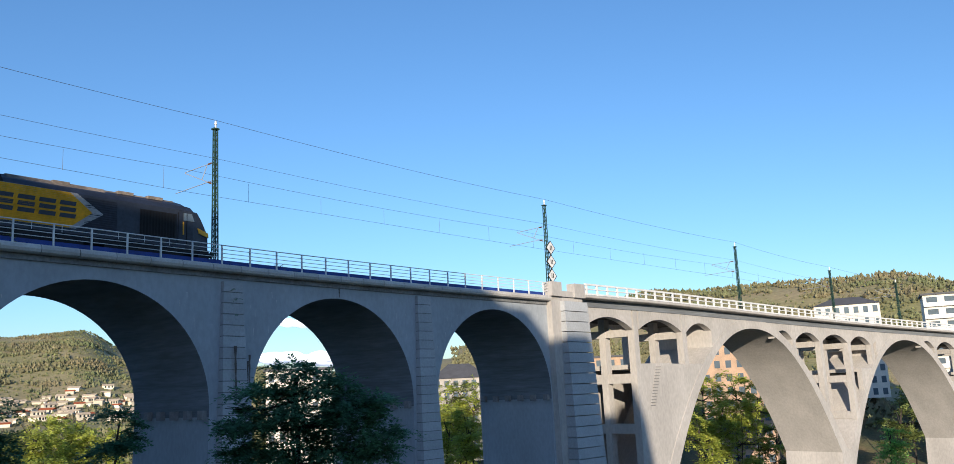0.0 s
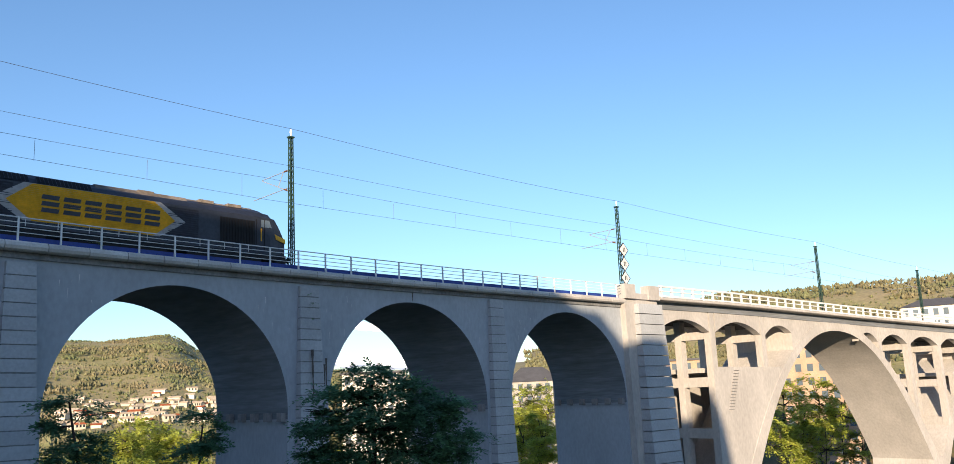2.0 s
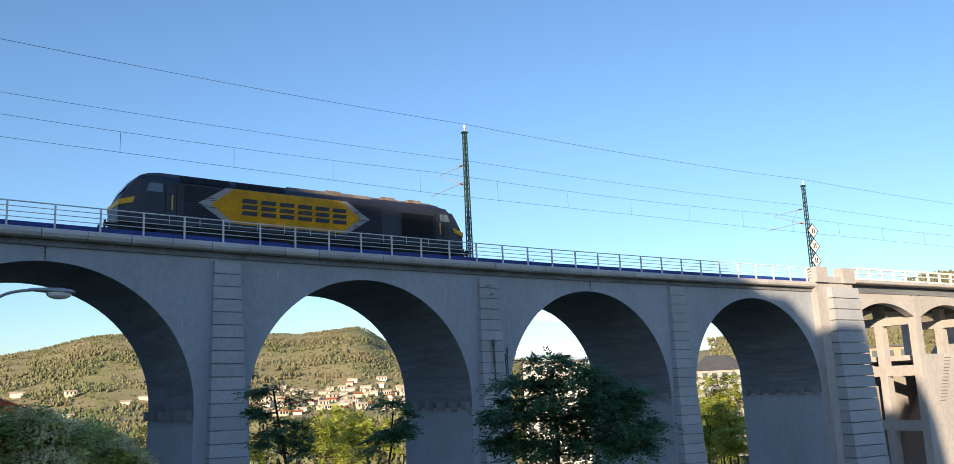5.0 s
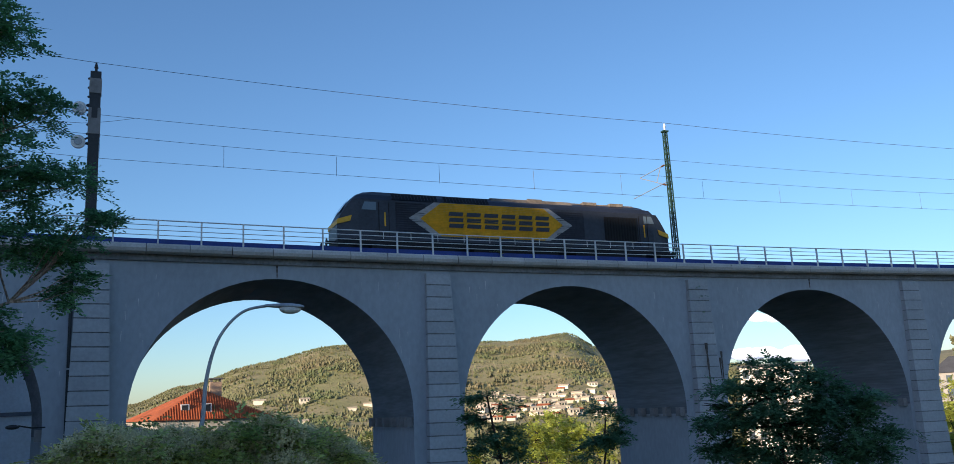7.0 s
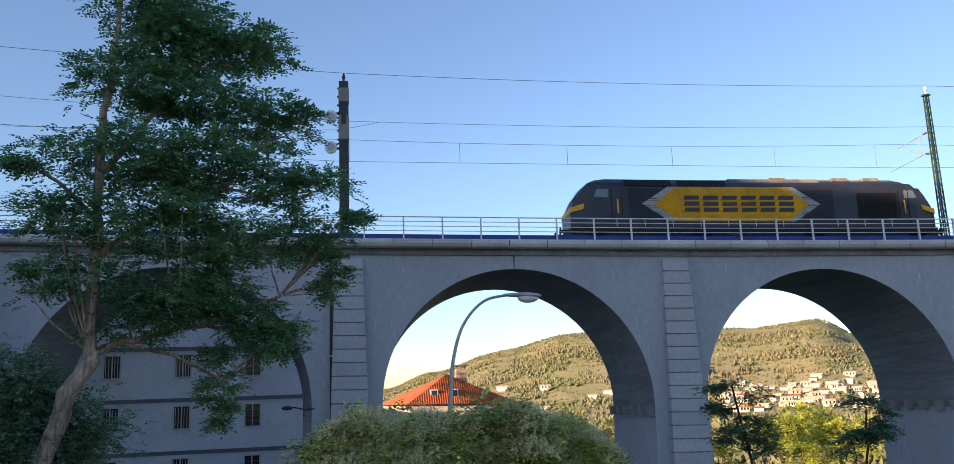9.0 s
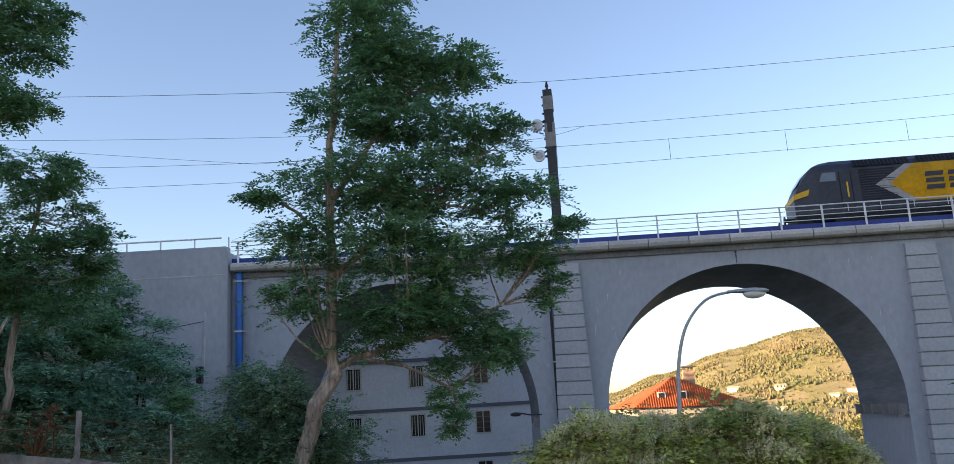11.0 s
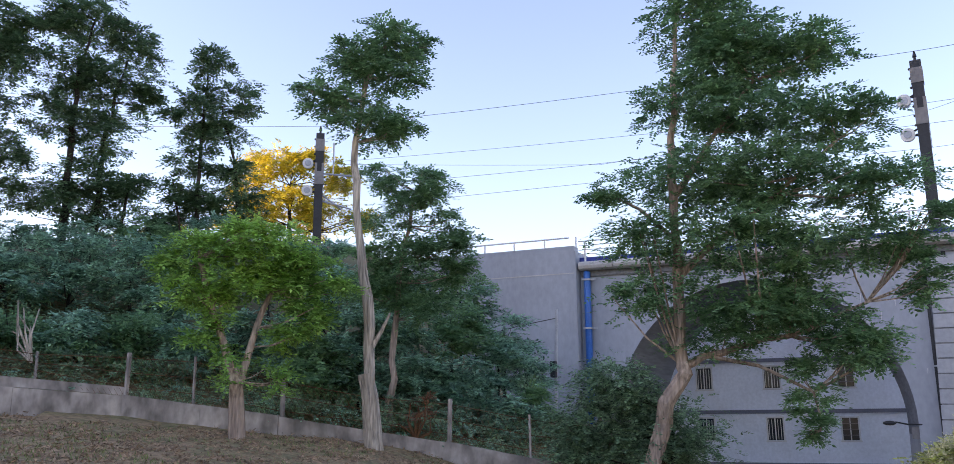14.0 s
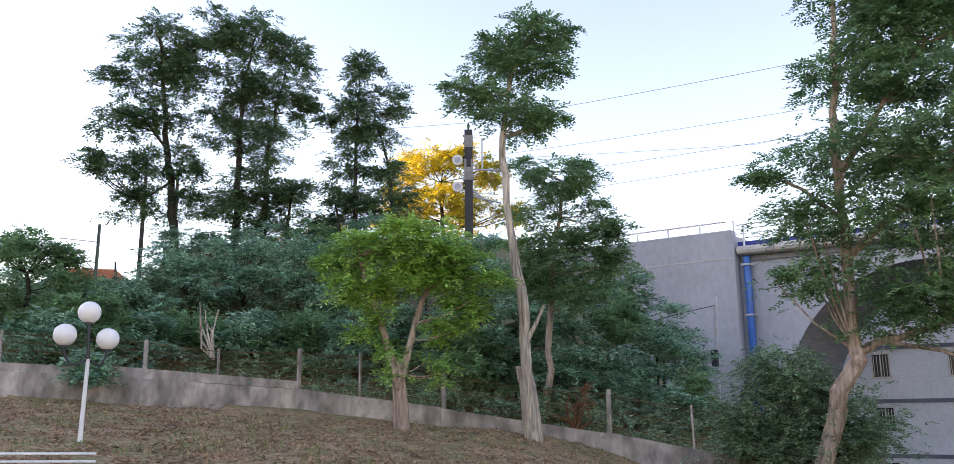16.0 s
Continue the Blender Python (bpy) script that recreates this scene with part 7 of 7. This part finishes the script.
# cut grass and weeds on the slope
rng = np.random.default_rng(5)
for nm, lab, m, count, size in (("cut_grass", "dry brown cut grass lying on the slope", mat("hay", (0.33, 0.21, 0.13), 0.9, 0.6, 0.4, 9.0, island=0.5), 110000, 0.10), ("grass_blades", "short green grass blades on the slope", mat("grass_blade", (0.17, 0.22, 0.07), 0.8, 0.6, 0.3, 8.0, island=0.4), 34000, 0.05)):
    g = Geo()
    for _ in range(count):
        u, v = rng.uniform(-0.62, 0.12), rng.uniform(7.0, 27)
        a = u * 2.0 - 0.15
        x, y = v * math.sin(a), v * math.cos(a)
        e = (x + 18.2) * -0.616 + (y - 14.0) * 0.788
        if e > -0.25 or x > -3:
            continue
        if nm == "grass_blades" and noise.noise(Vector((x * .5, y * .5, 3))) < 0.0:
            continue
        z = ground_z(x, y)
        w = rng.uniform(0, 6.28)
        d = Vector((math.cos(w), math.sin(w), rng.uniform(0.0, 0.5) if nm == "cut_grass" else 1.6)) * size * rng.uniform(.5, 1.3)
        s = Vector((-d.y, d.x, rng.uniform(-.2, .2))).normalized() * 0.014
        p = Vector((x, y, z - 0.01))
        if nm == "cut_grass":
            heap = noise.noise(Vector((x * 2.2, y * 2.2, 7))) + .5 * noise.noise(Vector((x * 5, y * 5, 2)))
            if heap < -.05:
                continue
            p.z += rng.uniform(0, .22) * heap
            if rng.random() < .4:
                k0, hh, ww = len(g.v), rng.uniform(.015, .05), rng.uniform(.03, .075)
                for j in range(6):
                    q = ww * rng.uniform(.6, 1.3)
                    g.v.append((x + q * math.cos(j * 1.047), y + q * math.sin(j * 1.047), z - .03 + rng.uniform(0, .02)))
                g.v.append((x + rng.normal() * .03, y + rng.normal() * .03, z + hh))
                g.f += [(k0 + j, k0 + (j + 1) % 6, k0 + 6) for j in range(6)]
        g.face(p - s, p + s, p + d)
    solo(nm, g, m, lab, "grass", "stuff")
# weeds along the wall foot and on the wall top
wb = []
for k in range(46):
    t = rng.uniform(0.05, .95) * 6
    a, b = Vector(WALL[int(t)]), Vector(WALL[int(t) + 1])
    p = a.lerp(b, t % 1)
    wb.append((p.x - .35, p.y + .45, p.z + rng.uniform(.0, .35), rng.uniform(.35, .8), rng.uniform(.18, .4), 90))
me = leaf_mesh("wall_weeds", wb, 0.09, LEAFBLUE, rng)
tagged(new("wall_weeds", me), "ragged green weeds growing along the wall top", "weeds", "", "stuff")
# ferns and brambles over the whole bank between the shrubs
ub = []
while len(ub) < 520:
    x, e = rng.uniform(-31, -8.5), rng.uniform(0.5, 10) ** 1.0
    y = WALL_P.y + (e + (x - WALL_P.x) * 0.616) / 0.788
    if y > 37 or y < 6 or (e > 3 and rng.random() < .35):
        continue
    ub.append((x, y, ground_z(x, y) + rng.uniform(.1, .5), rng.uniform(.45, .95), rng.uniform(.25, .5), 150))
me = leaf_mesh("bank_undergrowth", ub, 0.13, LEAFUNDER, rng)
tagged(new("bank_undergrowth", me), "tangled green brambles and ferns covering the bank", "undergrowth", "", "stuff")
# bare fallen branch and a dry brown branch on the bank
for nm, lab, base, m in (("dead_branch", "bare grey dead branch on the bank", (-20.7, 13.2, 3.2), DEADWOOD), ("dry_branch", "dry rust-brown branch by the fence", (-12.35, 18.2, 1.25), RUST)):
    b = Vector(base)
    ob = thing(nm, b, lab, "branch")
    for k in range(9):
        g = Geo()
        w = rng.uniform(-1.1, 1.1)
        e = b + Vector((.75 * w, .55 * w, rng.uniform(.6, 1.6))) * (1 if m is DEADWOOD else .6)
        mid = b.lerp(e, .55) + Vector(rng.normal(scale=.12, size=3))
        g.tube([b, mid, e, e + Vector((rng.uniform(-.4, .4), .1, rng.uniform(-.25, .1)))], [.035, .025, .014, .006], 5)
        part("twig", g, m, ob)
    if m is RUST:
        part("dead_leaves", leaf_mesh("dead_leaves", [(b.x + .15, b.y, b.z + .55, .3, .45, 420), (b.x + .3, b.y + .05, b.z + .95, .2, .25, 200)], 0.08, DEADLEAF, rng), DEADLEAF, ob, "dry rust-brown leaves")
# plants and stains on the stonework
for nm, c, rx, rz, n, l in (("joint_weed", B(35.1, .1, -2.6), .35, .35, 60, LEAFDARK), ("joint_weed", B(35.0, .05, -3.9), .22, .9, 60, LEAFDARK), ("pier_weed", B(70.5, -.2, -2.2), .4, .9, 120, LEAFGOLD), ("deck_weed", B(38.6, .25, -1.0), .3, .35, 40, LEAFMID), ("deck_weed", B(21.0, .3, -1.0), .25, .3, 30, LEAFMID)):
    me = leaf_mesh(nm, [(c.x, c.y, c.z, rx, rz, n)], 0.10, l, rng)
    tagged(new(nm, me), "small weed rooted in the viaduct stonework", "weed", "stonework weeds")
for s, h0, h1, w in ((34.75, -6.4, -9.4, .13), (36.25, -6.9, -8.9, .1), (36.1, -7.3, -9.6, .1), (43.9, -2.1, -2.75, .08), (8.2, -2.1, -2.8, .07)):
    g = Geo()
    o = .5 - .45 if 34.3 < s < 35.9 else .49
    o = o - .035 * (-2.3 - h0) - .02 if o < .4 else o
    n = 8
    for k in range(n):
        a, b = h0 + (h1 - h0) * k / n, h0 + (h1 - h0) * (k + 1) / n
        ra, rb = w * (.5 + .5 * math.sin(2 + k * 2.1) ** 2) * (1 - .6 * k / n), w * (.5 + .5 * math.sin(2 + (k + 1) * 2.1) ** 2) * (1 - .6 * (k + 1) / n)
        bt = .035 * (a - b) if o < .4 else 0
        g.face(B(s - rb, o - bt * (k + 1) - .012, b), B(s + rb, o - bt * (k + 1) - .012, b), B(s + ra, o - bt * k - .012, a), B(s - ra, o - bt * k - .012, a))
    solo("damp_stain", g, STAIN, "dark streak of damp and moss on the concrete", "stain", group="damp stains")

# pale lime drips and scrapes on the viaduct face
rng = np.random.default_rng(21)
made = 0
while made < 60:
    s, h = rng.uniform(-16, 68), rng.uniform(-8.5, -2.6)
    if min(abs(s - q) for q in PILASTERS) < 1.3 or any(abs(s - c) < HALF and h < arch_h(s - c) + .6 for c in CROWNS):
        continue
    made += 1
    ln, w = rng.uniform(.12, .55), rng.uniform(.012, .03)
    tilt = rng.uniform(-.05, .05)
    g = Geo()
    g.face(B(s - w * .4 + tilt, FACE - .006, h - ln), B(s + w * .4 + tilt, FACE - .006, h - ln), B(s + w, FACE - .006, h), B(s - w, FACE - .006, h))
    part("lime_streak", g, LIME, viaduct)

# ---- buildings beyond ----
def building(name, label, a, b, depth, z0, z1, wall, floors, cols, roof="flat", roofmat=None, win=(0.5, 0.55), balcony=False, group="", rise=2.5):
    """A block whose front runs from a to b (plan points, seen from the eye), with windows in rows."""
    a, b = Vector((*a, 0)), Vector((*b, 0))
    u = (b - a).normalized()
    n = Vector((-u.y, u.x, 0))
    if n.dot(a + b) < 0:
        n = -n
    L = (b - a).length
    ob = thing(name, ((a + b) / 2 + n * depth / 2 + Vector((0, 0, z0))), label, "building", group)
    up = lambda z: Vector((0, 0, z))
    g = Geo()
    g.hexa([a + up(z0), b + up(z0), b + n * depth + up(z0), a + n * depth + up(z0), a + up(z1), b + up(z1), b + n * depth + up(z1), a + n * depth + up(z1)])
    part("wall", g, wall, ob)
    e = 0.5
    c = [a - u * e - n * e, b + u * e - n * e, b + u * e + n * (depth + e), a - u * e + n * (depth + e)]
    g = Geo()
    if roof == "flat":
        g.hexa([p + up(z1) for p in c] + [p + up(z1 + .5) for p in c])
    else:
        r0, r1 = (a + n * depth / 2 + u * min(depth * .5, L * .3)), (b + n * depth / 2 - u * min(depth * .5, L * .3))
        k = [p + up(z1) for p in c]
        p, q = r0 + up(z1 + rise), r1 + up(z1 + rise)
        g.face(k[0], k[1], q, p)
        g.face(k[1], k[2], q)
        g.face(k[2], k[3], p, q)
        g.face(k[3], k[0], p)
        g.face(*k[::-1])
    part("roof", g, roofmat or ROOFGREY, ob)
    fh, cw = (z1 - z0) / floors, L / cols
    for i in range(floors):
        for j in range(cols):
            w, h = cw * win[0], fh * win[1]
            p = a + u * (cw * (j + .5) - w / 2) - n * .06 + up(z0 + fh * i + (fh - h) * .55)
            g = Geo()
            g.hexa([p, p + u * w, p + u * w + n * .2, p + n * .2, p + up(h), p + u * w + up(h), p + u * w + up(h) + n * .2, p + up(h) + n * .2])
            part("window", g, PALEGLASS, ob)
        if balcony:
            p = a - n * 1.0 + up(z0 + fh * i + .1)
            g = Geo()
            g.hexa([p, p + u * L, p + u * L + n, p + n, p + up(1.1), p + u * L + up(1.1), p + u * L + n + up(1.1), p + n + up(1.1)])
            part("balcony", g, WHITE, ob)
    return ob


building("apartment_tower", "white apartment tower with balcony bands and a grey top", (257.0, 39.2), (262.0, 14.0), 16, -20, 19.0, RENDERWALL, 12, 6, balcony=True, win=(.6, .6))
building("apartment_block", "pale apartment block with a dark hipped roof", (319.0, 84.0), (323.5, 63.0), 14, -10, 22.5, RENDERWALL, 8, 7, "hip", ROOFGREY, rise=3.0)
building("apartment_block", "orange brick apartment block with white window bands", (214.0, 86.0), (218.5, 70.0), 14, -22, 8.2, BRICKWALL, 9, 6)
building("apartment_block", "orange brick apartment block behind the open spandrels", (196, 118.0), (204.0, 101.0), 14, -20, 6.5, BRICKWALL, 8, 6)
building("apartment_block", "white apartment block behind the open spandrels", (330, 50.0), (334.0, 36.0), 14, -30, 11, RENDERWALL, 10, 5)
building("apartment_block", "white apartment block seen through the second arch", (128.5, 153.5), (139.5, 144.0), 14, -20, 6.3, RENDERWALL, 8, 6)
building("apartment_block", "cream block with a grey hipped roof seen through the arch", (193.0, 158.0), (203.0, 146.0), 14, -20, 3.2, HOUSEWALL, 7, 6, "hip", ROOFGREY, rise=4.2)
building("apartment_block", "low block with a red tiled roof behind the dark tree", (160.0, 170.0), (172.0, 158.0), 12, -20, 1.5, RENDERWALL, 6, 5, "hip", TILE, rise=3.5)
building("railway_house", "house with a red tiled roof above the bank", (-84.5, 33.0), (-78.5, 41.5), 9, 3, 13.5, RENDERWALL, 2, 3, "hip", TILE, rise=3.2)

# grey house behind the first arch
gh = thing("grey_house", (-14, 62, -8), "pale grey block of flats with dark bands behind the arch", "building")
g = Geo()
g.hexa([(-27, 56.2, -9), (-3.6, 59.9, -9), (-4.8, 70, -9), (-28, 66, -9), (-27, 56.2, 10.5), (-3.6, 59.9, 10.5), (-4.8, 70, 10.5), (-28, 66, 10.5)])
part("wall", g, FACADE, gh)
U, NN = Vector((23.4, 3.7, 0)).normalized(), Vector((3.7, -23.4, 0)).normalized()
P0 = Vector((-3.6, 59.9, 0))
for z in (-4.2, -0.97, 2.35, 5.65):
    g = Geo()
    p, q = P0 - U * 23.4 + NN * .1, P0 + NN * .1
    g.hexa([p + Vector((0, 0, z - .12)), q + Vector((0, 0, z - .12)), q - NN * .2 + Vector((0, 0, z - .12)), p - NN * .2 + Vector((0, 0, z - .12)), p + Vector((0, 0, z + .12)), q + Vector((0, 0, z + .12)), q - NN * .2 + Vector((0, 0, z + .12)), p - NN * .2 + Vector((0, 0, z + .12))])
    part("band", g, TRIM, gh)
for d, w in ((3.85, 1.0), (8.3, 1.0), (12.6, 1.0), (17.0, 1.0)):
    for z in (-2.75, 0.55, 3.85):
        c = P0 - U * d + NN * .02
        g = Geo()

        def slab(g, du0, du1, z0, z1, o):
            p, q = c + U * du0, c + U * du1
            g.hexa([p + NN * o + Vector((0, 0, z0)), q + NN * o + Vector((0, 0, z0)), q - NN * .2 + Vector((0, 0, z0)), p - NN * .2 + Vector((0, 0, z0)), p + NN * o + Vector((0, 0, z1)), q + NN * o + Vector((0, 0, z1)), q - NN * .2 + Vector((0, 0, z1)), p - NN * .2 + Vector((0, 0, z1))])

        slab(g, -.5, .5, z, z + 1.42, .0)
        win = part("window", g, GLASS, gh)
        g = Geo()
        for a0, a1, b0, b1 in ((-.56, -.46, -.06, 1.48), (.46, .56, -.06, 1.48), (-.56, .56, 1.38, 1.48), (-.62, .62, -.12, -.02), (-.03, .03, 0, 1.4)):
            slab(g, a0, a1, z + b0, z + b1, .05)
        part("frame", g, WHITE, win)
        g = Geo()
        if d > 5:
            for k in range(5):
                slab(g, -.4 + .18 * k, -.37 + .18 * k, z + .05, z + 1.3, .07)
        else:
            for k in range(3):
                slab(g, -.46, .46, z + .3 + .36 * k, z + .33 + .36 * k, .07)
        part("window_bars", g, WHITE if d > 5 else TRIM, win)

# house with the orange tiled roof
oh = thing("tiled_house", (8.5, 99, -9), "house with an orange tiled hipped roof and a chimney", "house")
E0, E1, E2, E3 = Vector((4.3, 92.6, 1.5)), Vector((16.6, 93.6, 1.25)), Vector((16.2, 104, 1.25)), Vector((1.5, 103.0, 1.5))
A0, A1 = Vector((9.0, 96.8, 4.65)), Vector((9.0, 101, 4.65))
g = Geo()
g.hexa([(4.8, 93.1, -9), (16.1, 94.1, -9), (15.7, 103.5, -9), (2.0, 102.5, -9), (4.8, 93.1, 1.5), (16.1, 94.1, 1.3), (15.7, 103.5, 1.3), (2.0, 102.5, 1.5)])
part("wall", g, HOUSEWALL, oh)
g = Geo()
g.face(E0, E1, A0)
g.face(E1, E2, A1, A0)
g.face(E2, E3, A1)
g.face(E3, E0, A0, A1)
g.face(E3, E2, E1, E0)
roof = part("roof", g, TILE, oh)
for k in range(48):  # tile rolls on the front and east slopes
    t = (k + .5) / 48
    foot = E0.lerp(E1, t)
    head = foot + (A0 - E0.lerp(E1, (A0.x - E0.x) / (E1.x - E0.x))) * (t / .382 if t < .382 else (1 - t) / .618)
    g = Geo()
    g.tube([foot + Vector((0, -.02, .03)), head + Vector((0, -.02, .03))], .07, 5)
    part("tile_roll", g, TILE, roof)
for x in (7.4, 9.6):
    g = Geo()
    g.box((x - .42, 93.9, 2.1), (x + .42, 95.4, 3.0))
    w = part("roof_window", g, WHITE, oh)
    g = Geo()
    g.box((x - .3, 93.86, 2.2), (x + .3, 93.9, 2.9))
    part("pane", g, GLASS, w)
ch = Geo()
ch.box((10.3, 98.0, 3.0), (11.5, 99.2, 5.3))
chim = part("chimney", ch, BRICKWALL, oh)
g = Geo()
for x in (10.4, 11.3):
    g.box((x, 98.1, 5.3), (x + .15, 99.1, 5.6))
g.box((10.2, 97.9, 5.6), (11.6, 99.3, 5.75))
part("chimney_cap", g, ROOFGREY, chim)

# village on the hillside
VILLAGE = mat("cream_village_render", (0.74, 0.67, 0.54), 0.9, 8.0, 0.2, 2.0, obj=0.25)
PALETILE = mat("pale_roof", (0.62, 0.50, 0.36), 0.85, 3.0, 0.2, 5.0)


def small_house(x, y, z, w, d, h, turn, wall, roofm, label):
    ob = thing("village_house", (x, y, z), label, "house", "village houses")
    c, s = math.cos(turn), math.sin(turn)
    q = lambda a, b, k: Vector((x + a * c - b * s, y + a * s + b * c, z + k))
    g = Geo()
    g.hexa([q(-w, -d, -2), q(w, -d, -2), q(w, d, -2), q(-w, d, -2), q(-w, -d, h), q(w, -d, h), q(w, d, h), q(-w, d, h)])
    part("wall", g, wall, ob)
    g = Geo()
    e, r = .5, d * .45
    g.face(q(-w - e, -d - e, h), q(w + e, -d - e, h), q(w + e, 0, h + r), q(-w - e, 0, h + r))
    g.face(q(w + e, d + e, h), q(-w - e, d + e, h), q(-w - e, 0, h + r), q(w + e, 0, h + r))
    g.face(q(-w, -d, h), q(-w, 0, h + r), q(-w, d, h))
    g.face(q(w, -d, h), q(w, d, h), q(w, 0, h + r))
    part("roof", g, roofm, ob)
    for k in range(3):
        for f in (1.0, 3.6):
            if f + 1.4 > h:
                continue
            a = -w + 2 * w * (k + .5) / 3
            g = Geo()
            g.hexa([q(a - .5, -d - .05, f), q(a + .5, -d - .05, f), q(a + .5, -d + .1, f), q(a - .5, -d + .1, f), q(a - .5, -d - .05, f + 1.4), q(a + .5, -d - .05, f + 1.4), q(a + .5, -d + .1, f + 1.4), q(a - .5, -d + .1, f + 1.4)])
            part("window", g, GLASS, ob)


rng = np.random.default_rng(11)
for k in range(96):
    if k < 80:
        beta, r = rng.uniform(23.0, 33), rng.uniform(540, 672)
    else:
        beta, r = rng.uniform(8, 32), rng.uniform(600, 720)
    b = math.radians(beta)
    x, y = r * math.sin(b), r * math.cos(b)
    z = ground_z(x, y) + .4
    small_house(x, y, z, rng.uniform(2.2, 4.6), rng.uniform(1.8, 2.8), rng.choice([1.5, 1.9, 2.6]), rng.uniform(-.6, .6) - b, VILLAGE, TILE if k % 7 == 0 else PALETILE, "white rendered village house with a shallow roof on the hillside")

# woods on the hills: many small clumps
for nm, m, count, seed in (("hillside_woods", mat("far_foliage", (0.115, 0.135, 0.06), 0.95, 40.0, 0.3, 0.5, island=0.3, tint=(0.175, 0.15, 0.085)), 50000, 3), ("hillside_scrub", mat("far_scrub", (0.165, 0.175, 0.07), 0.95, 40.0, 0.3, 0.5, island=0.3), 32000, 4)):
    rng = np.random.default_rng(seed)
    g = Geo()
    made = 0
    while made < count:
        beta, r = (rng.uniform(-2, 50), rng.uniform(0.09, 1.0) ** .6 * 1050) if rng.random() < .75 else (rng.uniform(52, 90), rng.uniform(300, 760))
        b = math.radians(beta)
        x, y = r * math.sin(b), r * math.cos(b)
        if nm == "hillside_scrub" and beta > 51 and rng.random() < .75:
            continue
        dens = noise.noise(Vector((x / 55, y / 55, seed))) + .6 * noise.noise(Vector((x / 17, y / 17, seed)))
        if dens < (-.08 if r > 350 and nm == 'hillside_woods' else -.35) or (23 < beta < 33 and 530 < r < 680 and rng.random() < .55):
            continue
        made += 1
        h = rng.uniform(1.0, 2.9) * (1.0 if nm == "hillside_woods" else .6) * (1.15 if r < 850 else 0.8)
        w = h * rng.uniform(.35, .6)
        z = ground_z(x, y) - .4
        k = len(g.v)
        n = 4
        for j in range(n):
            a = 2 * math.pi * j / n + w
            t = w * rng.uniform(.6, 1.35)
            g.v.append((x + t * math.cos(a), y + t * math.sin(a), z + h * rng.uniform(.3, .6)))
        g.v += [(x, y, z), (x + rng.normal() * .2 * w, y, z + h * rng.uniform(.9, 1.3))]
        for j in range(n):
            q = (j + 1) % n
            g.f += [(k + q, k + j, k + n), (k + j, k + q, k + n + 1)]
    solo(nm, g, m, "scattered woods and scrub over the sunlit hillsides", "woods", "stuff")
# low evening clouds far beyond
CLOUD = mat("cloud", (0.8, 0.8, 0.82), 1.0, 400.0, 0.05, 0.01, spec=0.0)
# faint glow added so the clouds' shaded sides stay white
cb = CLOUD.node_tree.nodes["Principled BSDF"]
cb.inputs["Emission Color"].default_value, cb.inputs["Emission Strength"].default_value = (0.85, 0.88, 0.95, 1), 0.45
rng = np.random.default_rng(8)
for beta, el, size in ((42.5, 2.0, 90), (45.5, 1.8, 110), (42.0, 4.3, 60), (48.0, 1.6, 90), (40.0, 2.2, 70)):
    b = math.radians(beta)
    g = Geo()
    for k in range(16):
        u = (k - 7.5) / 7.5 * 1.7 * size
        g.ball((4200 * math.sin(b) + u * math.cos(b) + rng.normal() * size * .1, 4200 * math.cos(b) - u * math.sin(b) + rng.normal() * size * .2, 4200 * math.tan(math.radians(el)) + rng.uniform(0, .3) * size), size * rng.uniform(.3, .6), 16, 10, (1.6, 1, .55))
    solo("cloud", g, CLOUD, "small white evening cloud low over the horizon", "cloud", group="clouds", smooth=True)

# masts and poles above the bank, far to the west
for x, y, z0, z1, m, lab in ((-72.4, 34.1, 6, 18.4, MASTGREEN, "slim lattice mast of the railway above the bank"), (-60, 31.5, 6, 20.5, DARKBARK, "old wooden pole among the bank trees"), (-58, 33.0, 6, 20.0, DARKBARK, "old wooden pole among the bank trees")):
    z0 = ground_z(x, y) - 0.2
    ob = thing("line_mast", (x, y, z0), lab, "mast", "western masts")
    g = Geo()
    g.tube([(x, y, z0), (x, y, z1)], [.22, .14], 6)
    part("shaft", g, m, ob)
    if m is MASTGREEN:
        g = Geo()
        for p, q in (((0, z1 - 1.6), (-3.6, z1 - 1.5)), ((0, z1 - 4.2), (-3.0, z1 - 1.7)), ((0, z1 - 3.4), (-3.9, z1 - 3.1))):
            g.tube([(x + p[0] * .55, y + p[0] * .8, p[1]), (x + q[0] * .3, y + q[0] * .8, q[1])], .05, 5)
        part("cantilever", g, GALV, ob)
